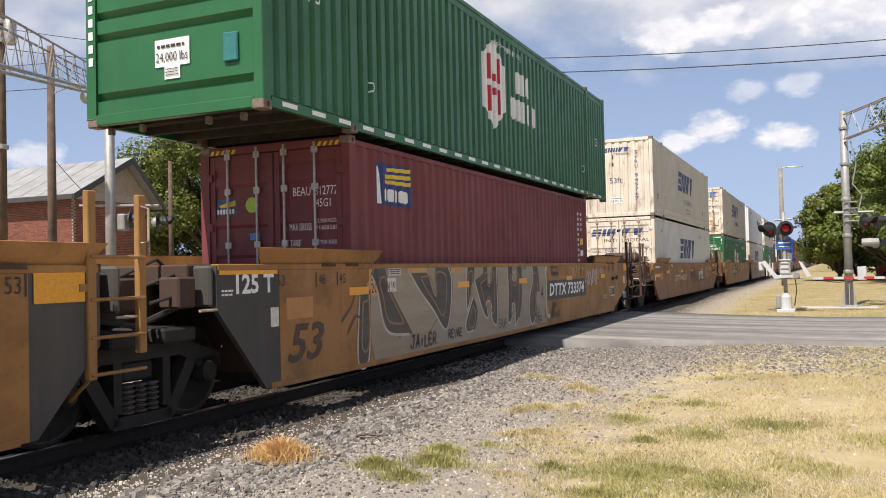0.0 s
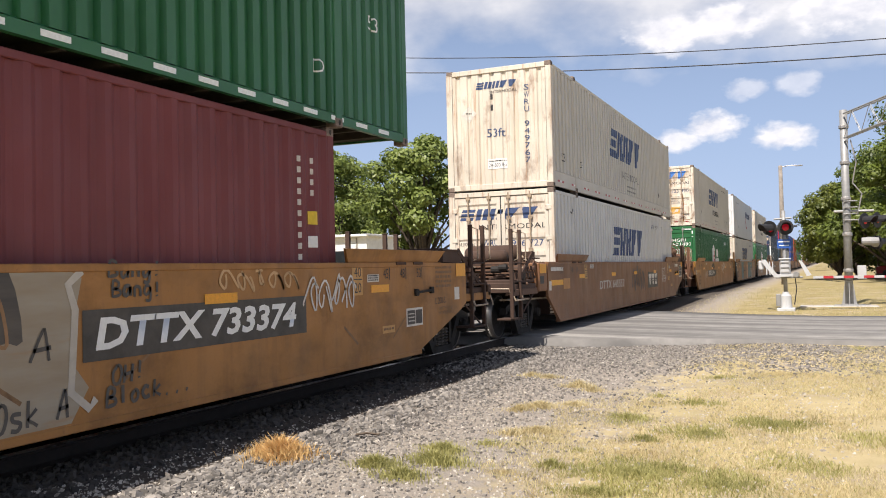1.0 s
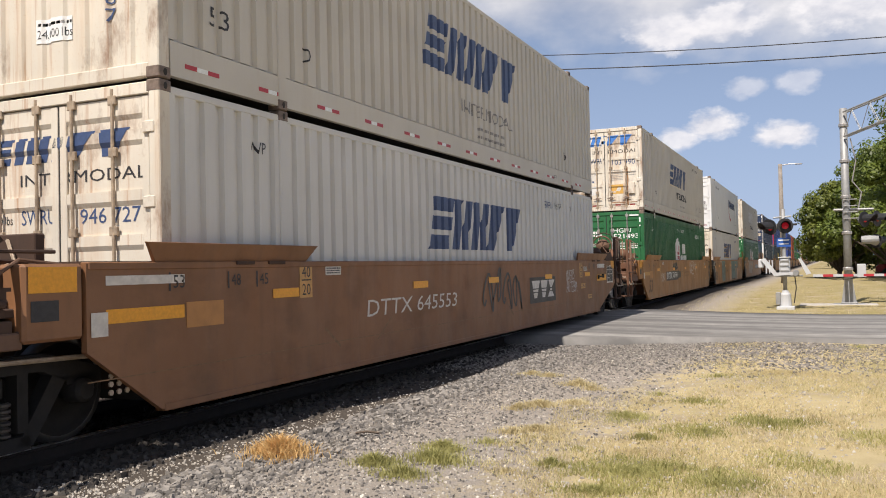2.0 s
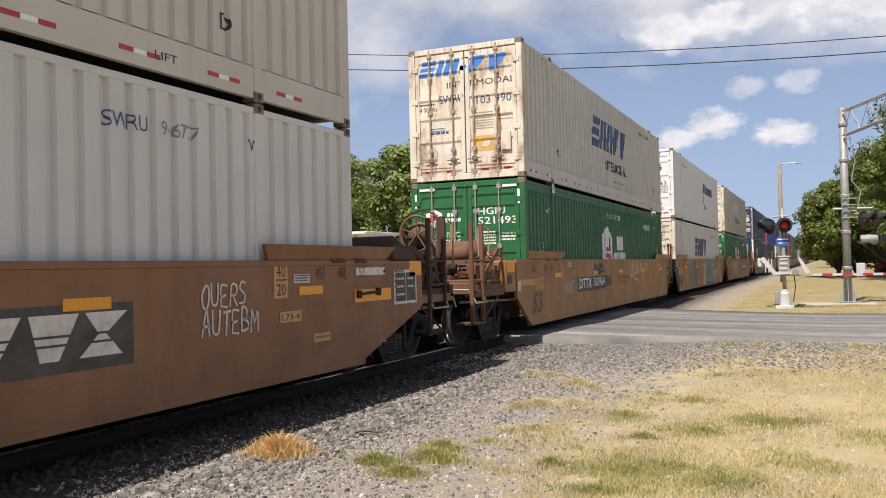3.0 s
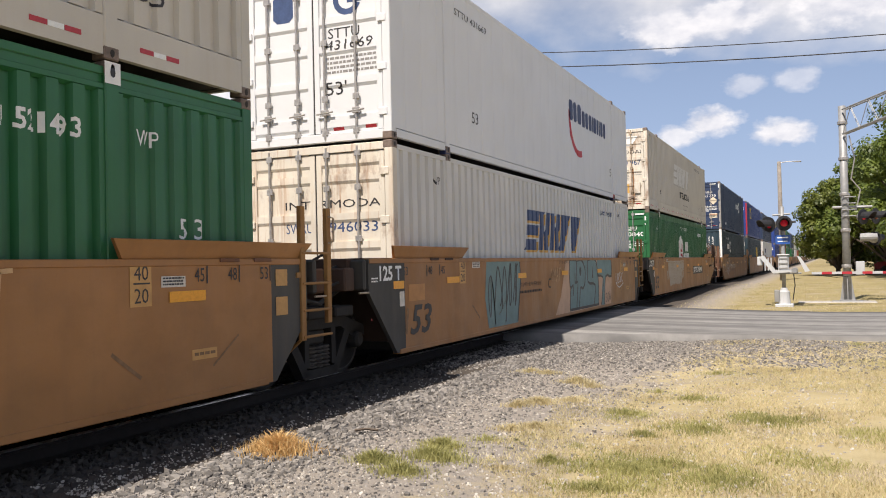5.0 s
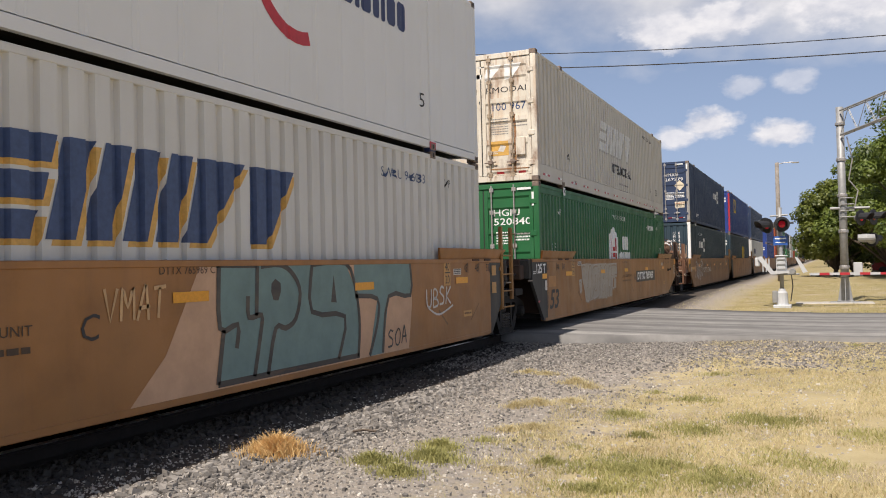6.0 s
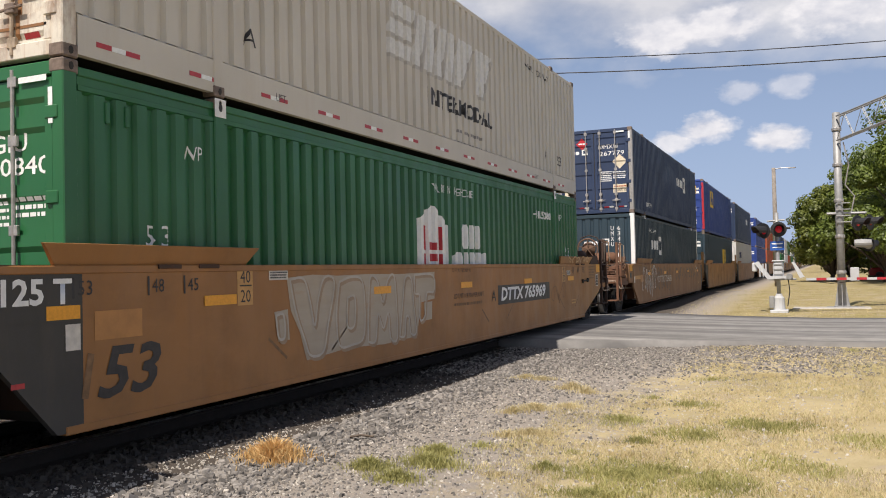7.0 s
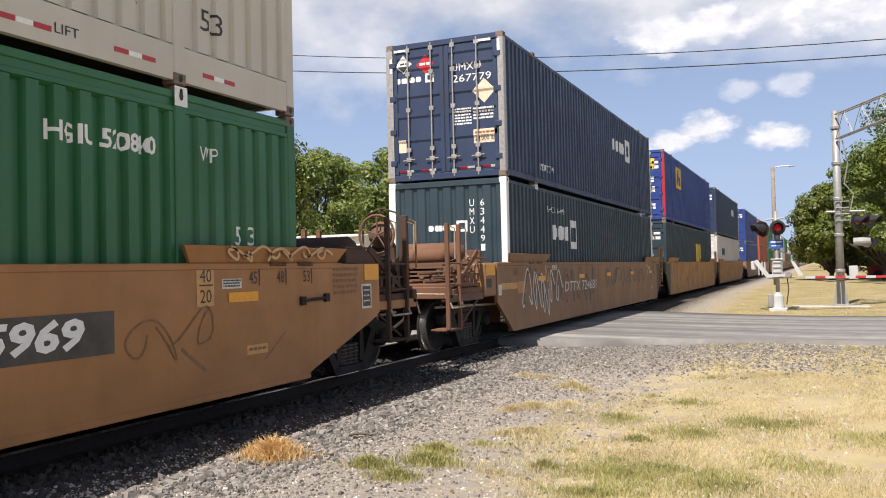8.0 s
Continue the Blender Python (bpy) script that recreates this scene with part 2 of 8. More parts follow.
# ---- mesh building ----
class Geo:
    """Collects vertices and faces of one mesh."""

    def __init__(self):
        self.v, self.f = [], []

    def add(self, verts, faces):
        k = len(self.v)
        self.v += [tuple(p) for p in verts]
        self.f += [tuple(i + k for i in f) for f in faces]
        return self

    def box(self, x0, x1, y0, y1, z0, z1, c=0.0):
        """A box, its edges chamfered by c."""
        if c <= 0:
            v = [(x, y, z) for x in (x0, x1) for y in (y0, y1) for z in (z0, z1)]
            return self.add(v, [(0, 1, 3, 2), (4, 6, 7, 5), (0, 4, 5, 1), (2, 3, 7, 6), (0, 2, 6, 4), (1, 5, 7, 3)])
        bm = bmesh.new()
        bmesh.ops.create_cube(bm, size=1)
        for p in bm.verts:
            p.co = Vector(((x0 + x1) / 2 + p.co.x * (x1 - x0), (y0 + y1) / 2 + p.co.y * (y1 - y0), (z0 + z1) / 2 + p.co.z * (z1 - z0)))
        bmesh.ops.bevel(bm, geom=bm.edges[:], offset=c, segments=1, affect="EDGES")
        return self.bm(bm)

    def bm(self, bm):
        bm.verts.index_update()
        self.add([p.co[:] for p in bm.verts], [[p.index for p in f.verts] for f in bm.faces])
        bm.free()
        return self

    def prism(self, pts, a, b, axis="x"):
        """A polygon drawn across an axis and drawn out from a to b along it. axis x: (y, z), y: (x, z), z: (x, y)."""
        n = len(pts)
        put = {"x": lambda p, q: (q, p[0], p[1]), "y": lambda p, q: (p[0], q, p[1]), "z": lambda p, q: (p[0], p[1], q)}[axis]
        v = [put(p, a) for p in pts] + [put(p, b) for p in pts]
        f = [tuple(range(n - 1, -1, -1)), tuple(range(n, 2 * n))] + [(i, (i + 1) % n, n + (i + 1) % n, n + i) for i in range(n)]
        return self.add(v, f)

    def rod(self, p, q, r, n=8, r2=None):
        p, q = Vector(p), Vector(q)
        d = (q - p).normalized()
        u = d.orthogonal().normalized()
        w2 = d.cross(u)
        r2 = r if r2 is None else r2
        v = []
        for c, rr in ((p, r), (q, r2)):
            v += [c + (u * math.cos(2 * math.pi * i / n) + w2 * math.sin(2 * math.pi * i / n)) * rr for i in range(n)]
        f = [(i, (i + 1) % n, n + (i + 1) % n, n + i) for i in range(n)] + [tuple(range(n - 1, -1, -1)), tuple(range(n, 2 * n))]
        return self.add(v, f)

    def tube(self, pts, r, n=6):
        """One connected tube along a bent line."""
        pts = [Vector(p) for p in pts]
        v, m = [], len(pts)
        for i, p in enumerate(pts):
            d = (pts[min(m - 1, i + 1)] - pts[max(0, i - 1)]).normalized()
            ref = Vector((0, 0, 1)) if abs(d.z) < 0.9 else Vector((1, 0, 0))
            u = d.cross(ref).normalized()
            w2 = d.cross(u)
            v += [p + (u * math.cos(2 * math.pi * k / n) + w2 * math.sin(2 * math.pi * k / n)) * r for k in range(n)]
        f = [(i * n + k, i * n + (k + 1) % n, (i + 1) * n + (k + 1) % n, (i + 1) * n + k) for i in range(m - 1) for k in range(n)]
        f += [tuple(range(n - 1, -1, -1)), tuple(range((m - 1) * n, m * n))]
        return self.add(v, f)

    def lathe(self, prof, c, axis="x", n=24):
        """Turns a closed or open profile of (radius, along) round an axis through c."""
        v, f, k = [], [], len(prof)
        for i in range(n):
            a = 2 * math.pi * i / n
            for r, s in prof:
                p = {"x": (s, r * math.cos(a), r * math.sin(a)), "y": (r * math.cos(a), s, r * math.sin(a)), "z": (r * math.cos(a), r * math.sin(a), s)}[axis]
                v.append((c[0] + p[0], c[1] + p[1], c[2] + p[2]))
        for i in range(n):
            j = (i + 1) % n
            for q in range(k - 1):
                f.append((i * k + q, j * k + q, j * k + q + 1, i * k + q + 1))
        return self.add(v, f)

    def mesh(self, name, material, smooth=False):
        me = bpy.data.meshes.new(name)
        me.from_pydata(self.v, [], self.f)
        if material:
            me.materials.append(material)
        bm = bmesh.new()
        bm.from_mesh(me)
        bmesh.ops.recalc_face_normals(bm, faces=bm.faces[:])
        bm.to_mesh(me)
        bm.free()
        if smooth:
            me.polygons.foreach_set("use_smooth", [True] * len(me.polygons))
        me.update()
        return me


def thing(name, label, category, m=None, group="", kind=""):
    ob = new(name)
    ob.empty_display_size = 0.2
    if m is not None:
        ob.matrix_basis = m
    return tagged(ob, label, category, group, kind)


def part(name, geo, material, parent, label="", smooth=False):
    ob = new(name, geo if isinstance(geo, bpy.types.Mesh) else geo.mesh(name, material, smooth))
    ob.parent = parent
    if label:
        tagged(ob, label)
    return ob


def solid(name, geo, material, label, category, kind="", group="", smooth=False):
    return tagged(new(name, geo.mesh(name, material, smooth)), label, category, group, kind)


FONT = {}


def lettering(text, size, squeeze=1.0, slant=0.0, bold=0.0, span=None):
    """The outline of a word as a flat bmesh, its lower left corner at 0, 0."""
    cu = bpy.data.curves.new("word", "FONT")
    cu.body, cu.size, cu.shear, cu.offset, cu.resolution_u = text, size / 0.7, slant, bold, 2
    ob = bpy.data.objects.new("word", cu)
    me = bpy.data.meshes.new_from_object(ob)
    bm = bmesh.new()
    bm.from_mesh(me)
    x0, y0 = min(p.co.x for p in bm.verts), min(p.co.y for p in bm.verts)
    if span:
        squeeze = span / (max(p.co.x for p in bm.verts) - x0)
    for p in bm.verts:
        p.co.x, p.co.y = (p.co.x - x0) * squeeze, p.co.y - y0
    bpy.data.objects.remove(ob)
    bpy.data.meshes.remove(me)
    bpy.data.curves.remove(cu)
    return bm


def shapes(polys):
    """Flat polygons of (u, v) as a bmesh."""
    bm = bmesh.new()
    for poly in polys:
        bm.faces.new([bm.verts.new((u, v, 0)) for u, v in poly])
    bmesh.ops.triangulate(bm, faces=bm.faces[:])
    return bm


def rect(u0, v0, u1, v1):
    return [(u0, v0), (u1, v0), (u1, v1), (u0, v1)]


def lines_of(u0, v0, width, count, high, gap, seed=1):
    """Bars in place of small lettering."""
    rnd = random.Random(seed)
    out = []
    for i in range(count):
        v, u = v0 - i * gap, u0
        while u < u0 + width * 0.96:
            wd = min(rnd.uniform(0.8, 2.6) * high, u0 + width - u)
            out.append(rect(u, v, u + wd, v + high))
            u += wd + high * 0.45
    return out


def stroke(pts, wide):
    """A brushed line through points, as one connected strip of quads."""
    left, right = [], []
    for i, (x, y) in enumerate(pts):
        a, b = pts[max(0, i - 1)], pts[min(len(pts) - 1, i + 1)]
        if pts[0] == pts[-1] and i in (0, len(pts) - 1):
            a, b = pts[-2], pts[1]
        L = math.hypot(b[0] - a[0], b[1] - a[1]) or 1
        nx, ny = -(b[1] - a[1]) / L * wide / 2, (b[0] - a[0]) / L * wide / 2
        left.append((x + nx, y + ny))
        right.append((x - nx, y - ny))
    return [[right[i], right[i + 1], left[i + 1], left[i]] for i in range(len(pts) - 1)]


def curved(pts, n=5):
    """The same line through more points, rounded."""
    out = []
    for i in range(len(pts) - 1):
        p0, p1, p2, p3 = pts[max(0, i - 1)], pts[i], pts[i + 1], pts[min(len(pts) - 1, i + 2)]
        for k in range(n):
            t = k / n
            out.append(tuple(0.5 * (2 * p1[q] + (p2[q] - p0[q]) * t + (2 * p0[q] - 5 * p1[q] + 4 * p2[q] - p3[q]) * t * t + (3 * p1[q] - p0[q] - 3 * p2[q] + p3[q]) * t ** 3) for q in (0, 1)))
    return out + [pts[-1]]


FINE_PRINT = ("data_panel", "stencil_line", "label_line", "notice_line", "notice_mark", "placard_mark", "scuff", "graffiti", "number", "height_stripes", "lettering", "maker_word", "word_shadow", "emblem_bar", "rust_scratch", "maker_stripe", "hazard_mark")


def decal(name, bm, material, parent, face, u, v, plane, wave=None, proud=0.004, label="", relief=None):
    """Lays a flat bmesh on a thing's side (face 'side': +x, u runs along y) or near end ('end': -y, u runs along x).
    wave: the side's corrugation, (breaks, depth at y)."""
    if wave:
        lo, hi = u + min(p.co.x for p in bm.verts), u + max(p.co.x for p in bm.verts)
        for y in wave[0]:
            if lo < y < hi:
                bmesh.ops.bisect_plane(bm, geom=bm.verts[:] + bm.edges[:] + bm.faces[:], plane_co=(y - u, 0, 0), plane_no=(1, 0, 0))
    if relief:
        across = relief[0] == "x"
        for k in relief[1]:
            bmesh.ops.bisect_plane(bm, geom=bm.verts[:] + bm.edges[:] + bm.faces[:], plane_co=(k - u, 0, 0) if across else (0, k - v, 0), plane_no=(1, 0, 0) if across else (0, 1, 0))
    for p in bm.verts:
        a, b = p.co.x + u, p.co.y + v
        if face == "side":
            p.co = Vector((plane + proud - (wave[1](a) if wave else 0), a, b))
        elif face == "end":
            p.co = Vector((a, (relief[2](a if relief[0] == "x" else b) if relief else plane) - proud, b))
        else:
            p.co = Vector((a, b, plane + proud))
    me = bpy.data.meshes.new(name)
    bm.to_mesh(me)
    bm.free()
    me.materials.append(material)
    ob = part(name, me, None, parent, label)
    return tagged(ob, kind="stuff") if name in FINE_PRINT else ob


# ---- paints and surfaces ----
GREEN = paint("green_paint", (0.019, 0.138, 0.046), 0.30, 0.18, (0.03, 0.06, 0.03))
MAROON = paint("maroon_paint", (0.185, 0.036, 0.040), 0.5, 0.2, (0.06, 0.02, 0.02))
WHITE = paint("white_paint", (0.72, 0.71, 0.68), 0.45, 0.16, (0.36, 0.30, 0.22), fade=0.12)
CREAM = paint("cream_paint", (0.73, 0.67, 0.565), 0.48, 0.38, (0.50, 0.27, 0.10), rust=0.5)
CREAM_SIDE = paint("cream_side_paint", (0.655, 0.62, 0.55), 0.48, 0.2, (0.40, 0.31, 0.21), fade=0.12)
RUSTY = paint("rust_streaked_cream_paint", (0.75, 0.695, 0.59), 0.5, 0.55, (0.46, 0.24, 0.08), rust=0.72)
SNOW = paint("clean_white_paint", (0.84, 0.85, 0.86), 0.38, 0.06, (0.5, 0.5, 0.5), fade=0.06)
NAVY = paint("navy_paint", (0.022, 0.042, 0.10), 0.4, 0.12, (0.06, 0.06, 0.06))
SLATE = paint("dark_slate_paint", (0.020, 0.045, 0.064), 0.42, 0.12, (0.05, 0.05, 0.05))
BLUE = paint("blue_paint", (0.020, 0.055, 0.26), 0.4, 0.12, (0.05, 0.05, 0.08))
ORANGE = paint("orange_paint", (0.42, 0.09, 0.03), 0.5, 0.2)
TAN = paint("car_yellow_paint", (0.39, 0.178, 0.045), 0.5, 0.48, (0.13, 0.065, 0.032), rust=0.26, smudge=0.75)
AMBER = paint("clean_car_yellow_paint", (0.375, 0.170, 0.050), 0.42, 0.34, (0.20, 0.10, 0.045), smudge=0.32)
BROWN = paint("sooty_car_paint", (0.27, 0.125, 0.055), 0.5, 0.35, (0.10, 0.055, 0.035), rust=0.12, smudge=0.4)
RUST = paint("rusty_steel", (0.072, 0.039, 0.026), 0.75, 0.55, (0.028, 0.019, 0.015), rust=0.32)
ORANGERUST = paint("orange_rusted_steel", (0.175, 0.082, 0.044), 0.75, 0.5, (0.06, 0.035, 0.024), rust=0.38)
DUSTRUST = paint("dusty_rust_paint", (0.165, 0.092, 0.058), 0.75, 0.5, (0.09, 0.05, 0.032), rust=0.3)
IRON = plain("greasy_iron", (0.015, 0.0125, 0.0105), 0.8, 0.0, 0.4, 9)
SPRING = plain("spring_steel", (0.07, 0.062, 0.055), 0.5, 0.4, 0.4, 12)
TREAD = plain("polished_tread", (0.15, 0.145, 0.14), 0.42, 0.8, 0.2, 12, 0.1)
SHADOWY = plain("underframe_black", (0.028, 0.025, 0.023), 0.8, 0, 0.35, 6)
DARKGREY = paint("dark_grey_patch", (0.062, 0.058, 0.052), 0.6, 0.3, (0.12, 0.09, 0.06))
STEEL = plain("galvanised_rod", (0.42, 0.40, 0.38), 0.45, 0.6, 0.25, 14, 0.1)
RODRUST = plain("painted_rod", (0.36, 0.28, 0.20), 0.5, 0.1, 0.4, 9, 0.1)
YELLOWROD = paint("yellow_ladder_paint", (0.34, 0.175, 0.05), 0.6, 0.5, rust=0.6)
INK = plain("black_lettering", (0.03, 0.028, 0.03), 0.55, 0, 0.3, 20, 0)
FADEDINK = plain("faded_lettering", (0.20, 0.11, 0.05), 0.6, 0, 0.35, 14, 0)
CHALK = plain("white_lettering", (0.78, 0.78, 0.76), 0.5, 0, 0.08, 14, 0)
PASTE = plain("worn_white_lettering", (0.62, 0.58, 0.52), 0.55, 0, 0.2, 9, 0)
BLUEINK = plain("blue_lettering", (0.045, 0.075, 0.17), 0.5, 0, 0.2, 14, 0)
DEEPBLUE = plain("deep_blue_panel_paint", (0.016, 0.030, 0.15), 0.5, 0, 0.2, 14, 0)
SKYINK = plain("bright_blue_lettering", (0.06, 0.20, 0.55), 0.45, 0, 0.15, 14, 0)
SILVERSHADE = plain("faded_grey_shading", (0.44, 0.42, 0.38), 0.5, 0, 0.15, 14, 0)
SILVERINK = plain("faded_silver_lettering", (0.66, 0.655, 0.63), 0.5, 0, 0.12, 14, 0)
REDINK = plain("red_lettering", (0.46, 0.02, 0.03), 0.5, 0, 0.15, 14, 0)
YELLOWINK = plain("yellow_lettering", (0.72, 0.50, 0.03), 0.5, 0, 0.15, 14, 0)
LIME = plain("lime_sticker", (0.36, 0.52, 0.05), 0.5, 0, 0.1, 14, 0)
AMBERTAPE = plain("amber_reflector", (0.78, 0.34, 0.015), 0.35, 0, 0.12, 30, 0)
RUSTSTAIN = streaky("rust_stain", (0.20, 0.085, 0.03), (0.36, 0.19, 0.08), (0.66, 0.55, 0.40))
OCHRE = plain("faded_ochre_label", (0.62, 0.36, 0.09), 0.5, 0, 0.2, 12, 0)
WHITETAPE = plain("white_reflective_tape", (0.80, 0.82, 0.80), 0.35, 0, 0.1, 30, 0)
REDTAPE = plain("red_reflective_tape", (0.42, 0.03, 0.04), 0.4, 0, 0.15, 30, 0)
SPRAYGREY = streaky("grey_spray_paint", (0.345, 0.30, 0.23), (0.30, 0.235, 0.16), (0.38, 0.19, 0.07))
SPRAYCOAL = streaky("charcoal_spray_fill", (0.050, 0.045, 0.042), (0.10, 0.085, 0.07), (0.20, 0.11, 0.06))
SPRAYDARK = plain("dark_spray_paint", (0.075, 0.068, 0.062), 0.6, 0, 0.3, 3, 0)
SPRAYLIGHT = plain("pale_spray_paint", (0.46, 0.42, 0.36), 0.6, 0, 0.2, 3, 0)
SPRAYTEAL = plain("teal_spray_paint", (0.16, 0.245, 0.235), 0.6, 0, 0.15, 3, 0)
SPRAYPINK = plain("flesh_spray_paint", (0.56, 0.35, 0.22), 0.6, 0, 0.12, 3, 0)
SPRAYWHITE = plain("white_spray_line", (0.60, 0.56, 0.52), 0.6, 0, 0.2, 6, 0)
BLACKPLATE = plain("black_number_panel", (0.066, 0.058, 0.05), 0.6, 0, 0.4, 4, 0)
PLACARD = plain("paper_placard", (0.66, 0.58, 0.44), 0.6, 0, 0.15, 10, 0)
CASTING = plain("corner_steel", (0.20, 0.15, 0.12), 0.6, 0.2, 0.4, 16)
ROOFIN = plain("container_floor_wood", (0.035, 0.028, 0.022), 0.9, 0, 0.4, 5)


FADEDBLACK = plain("worn_black_stencil", (0.13, 0.068, 0.034), 0.6, 0, 0.3, 10, 0)
FADEDGREY = plain("faded_grey_lettering", (0.24, 0.23, 0.22), 0.6, 0, 0.25, 14, 0)
NAVYINK = plain("navy_lettering", (0.02, 0.03, 0.10), 0.5, 0, 0.15, 14, 0)
PLATE_TAN = plain("pale_tan_patch", (0.52, 0.29, 0.10), 0.6, 0, 0.15, 8, 0)
STENCIL = plain("dark_brown_stencil", (0.07, 0.042, 0.025), 0.6, 0, 0.3, 10, 0)
SPRAYBROWN = plain("brown_spray_line", (0.27, 0.15, 0.07), 0.6, 0, 0.25, 6, 0)
SPRAYFAINT = plain("faint_pale_spray", (0.54, 0.34, 0.17), 0.6, 0, 0.2, 4, 0)
FADEPATCH = plain("slightly_fresher_paint", (0.43, 0.20, 0.06), 0.55, 0, 0.15, 5, 0)
SPRAYSMOKE = plain("smoky_spray_shadow", (0.33, 0.235, 0.155), 0.6, 0, 0.2, 3, 0)
SPRAYPALE = streaky("pale_silver_overpaint", (0.44, 0.38, 0.30), (0.40, 0.33, 0.25), (0.42, 0.26, 0.13))
SOOTY = paint("dirty_car_paint", (0.30, 0.16, 0.075), 0.6, 0.5, (0.11, 0.07, 0.045), rust=0.2)


# ---- containers ----
def waves(y0, y1, pitch, crown, slope, depth):
    """A trapezoid corrugation from y0 to y1 as (y, depth) knees, beginning and ending on the crown."""
    n = max(1, round((y1 - y0) / pitch))
    p = (y1 - y0) / n
    knees = [(y0, 0.0)]
    dip = p - crown - 2 * slope
    for i in range(n):
        a = y0 + i * p + crown / 2
        knees += [(a, 0.0), (a + slope, depth), (a + slope + dip, depth), (a + 2 * slope + dip, 0.0)]
    return knees + [(y1, 0.0)]


def depth_of(knees):
    ys, ds = [k[0] for k in knees], [k[1] for k in knees]

    def at(y):
        return float(np.interp(y, ys, ds))
    return ys, at


STYLE = {"wide": (0.282, 0.165, 0.022, 0.050), "even": (0.270, 0.120, 0.028, 0.062), "iso": (0.278, 0.072, 0.068, 0.036), "flat": (0.60, 0.50, 0.02, 0.008)}


def container(label, s, z, skin, end_skin, style="even", near="doors", length=LEN, wide=WIDE, tape=None, post_skin=None, fine=True, group="containers on the train", rods=STEEL, edge_skin=None):
    """A shipping container whose near end stands at s along the train."""
    ob = thing("shipping_container", label, "shipping container", pose(TRACK, s, z), group)
    h, T = wide / 2, TALL
    inset = (length - 12.192) / 2
    spans = [(0.14, inset - 0.08), (inset + 0.08, length - inset - 0.08), (length - inset + 0.08, length - 0.14)] if length > 13 else [(0.14, length - 0.14)]
    knees = []

    def bay(a, b):
        """The end bays of tall steel boxes have shallower ribs than the middle."""
        k = 0.7 if style == "even" and b - a < 4 else 1.0
        return [(y, d * k) for y, d in waves(a, b, *STYLE[style])]
    for a, b in spans:
        knees += bay(a, b)
    wave = depth_of(knees)
    deep = skin is GREEN
    foot, top = 0.39 if style == "wide" else 0.17, T - 0.255 if deep else T - 0.11
    for side in (1, -1):
        g = Geo()
        for a, b in spans:
            ks = bay(a, b)
            v = [(side * (h - 0.006 - d), y, zz) for y, d in ks for zz in (foot, top)]
            g.add(v, [(2 * i, 2 * i + 2, 2 * i + 3, 2 * i + 1) for i in range(len(ks) - 1)])
        part("side_panel", g, skin, ob)
        part("top_rail", Geo().box(side * h - side * 0.07, side * h, 0.16, length - 0.16, T - 0.125, T - 0.05, 0.008), skin, ob)
        if deep:
            part("rail_web", Geo().box(side * h - side * 0.07, side * (h - 0.018), 0.16, length - 0.16, T - 0.20, T - 0.122, 0.004), skin, ob)
            part("rail_lip", Geo().prism([(side * (h - 0.004), T - 0.202), (side * (h - 0.004), T - 0.245), (side * (h - 0.05), T - 0.27), (side * (h - 0.07), T - 0.202)], 0.16, length - 0.16, "y"), skin, ob)
            if side > 0:
                for y in (0.45, 0.68):
                    part("vent", Geo().box(h - 0.03, h + 0.012, y, y + 0.05, 2.41, 2.60, 0.008), skin, ob)
        lower = Geo().prism([(side * h, 0.04), (side * h, foot - 0.015), (side * (h - 0.045), foot + 0.015), (side * (h - 0.07), foot + 0.015), (side * (h - 0.07), 0.04)], 0.16, length - 0.16, "y")
        part("bottom_rail", lower, skin, ob)
        for y in ((0.0, length - 0.15)):
            part("corner_post", Geo().box(side * h - side * 0.13, side * h, y, y + 0.15, 0.1, T - 0.1, 0.01), post_skin or (edge_skin if edge_skin and y == 0 else end_skin if y == 0 else skin), ob)
        if length > 13:
            for y in (inset, length - inset):
                part("lift_post", Geo().box(side * h - side * 0.08, side * (h + 0.014), y - 0.08, y + 0.08, 0.1, T - 0.1, 0.012), skin, ob)
    marks = (0.0, length - 0.17) if length < 13 else (0.0, inset - 0.085, length - inset - 0.085, length - 0.17)
    cast = Geo()
    cast.box(-0.08, 0.08, 0, 0.17, 0, 0.118, 0.012)
    me = cast.mesh("corner_casting", CASTING if not post_skin else post_skin)
    for y in marks:
        for side in (1, -1):
            for zz in (0.0, T - 0.118):
                c = part("corner_casting", me, None, ob)
                c.location = (side * (h - 0.062 if y > 0.1 and y < length - 0.5 else h - 0.077), y - (0.003 if y < 0.1 else 0), zz)
                if fine and side == 1:
                    part("lashing_hole", Geo().prism([(y + 0.085 + 0.025 * math.cos(a), zz + 0.06 + 0.036 * math.sin(a)) for a in [i * math.pi / 4 for i in range(8)]], h + 0.0025 + (0.016 if 0.1 < y < length - 0.5 else 0), h + 0.006 + (0.016 if 0.1 < y < length - 0.5 else 0)), SHADOWY, ob)
    part("roof", Geo().box(-h + 0.075, h - 0.075, 0.05, length - 0.05, T - 0.09, T - 0.055), skin, ob)
    part("floor", Geo().box(-h + 0.05, h - 0.05, 0.06, length - 0.06, 0.13, 0.17), ROOFIN, ob, "dark underside")
    if near == "bands":
        beam = Geo().box(-h + 0.06, h - 0.06, 0, 0.06, 0.03, 0.13).mesh("cross_beam", ROOFIN)
        for i in range(int(length / 0.6)):
            part("cross_beam", beam, None, ob).location = (0, 0.3 + i * 0.6, 0)
    part("far_end", Geo().box(-h + 0.1, h - 0.1, length - 0.09, length - 0.04, 0.1, T - 0.1), skin, ob)
    part("header", Geo().box(-h + 0.13, h - 0.13, 0.0, 0.1, T - 0.13, T - 0.015, 0.008), end_skin, ob)
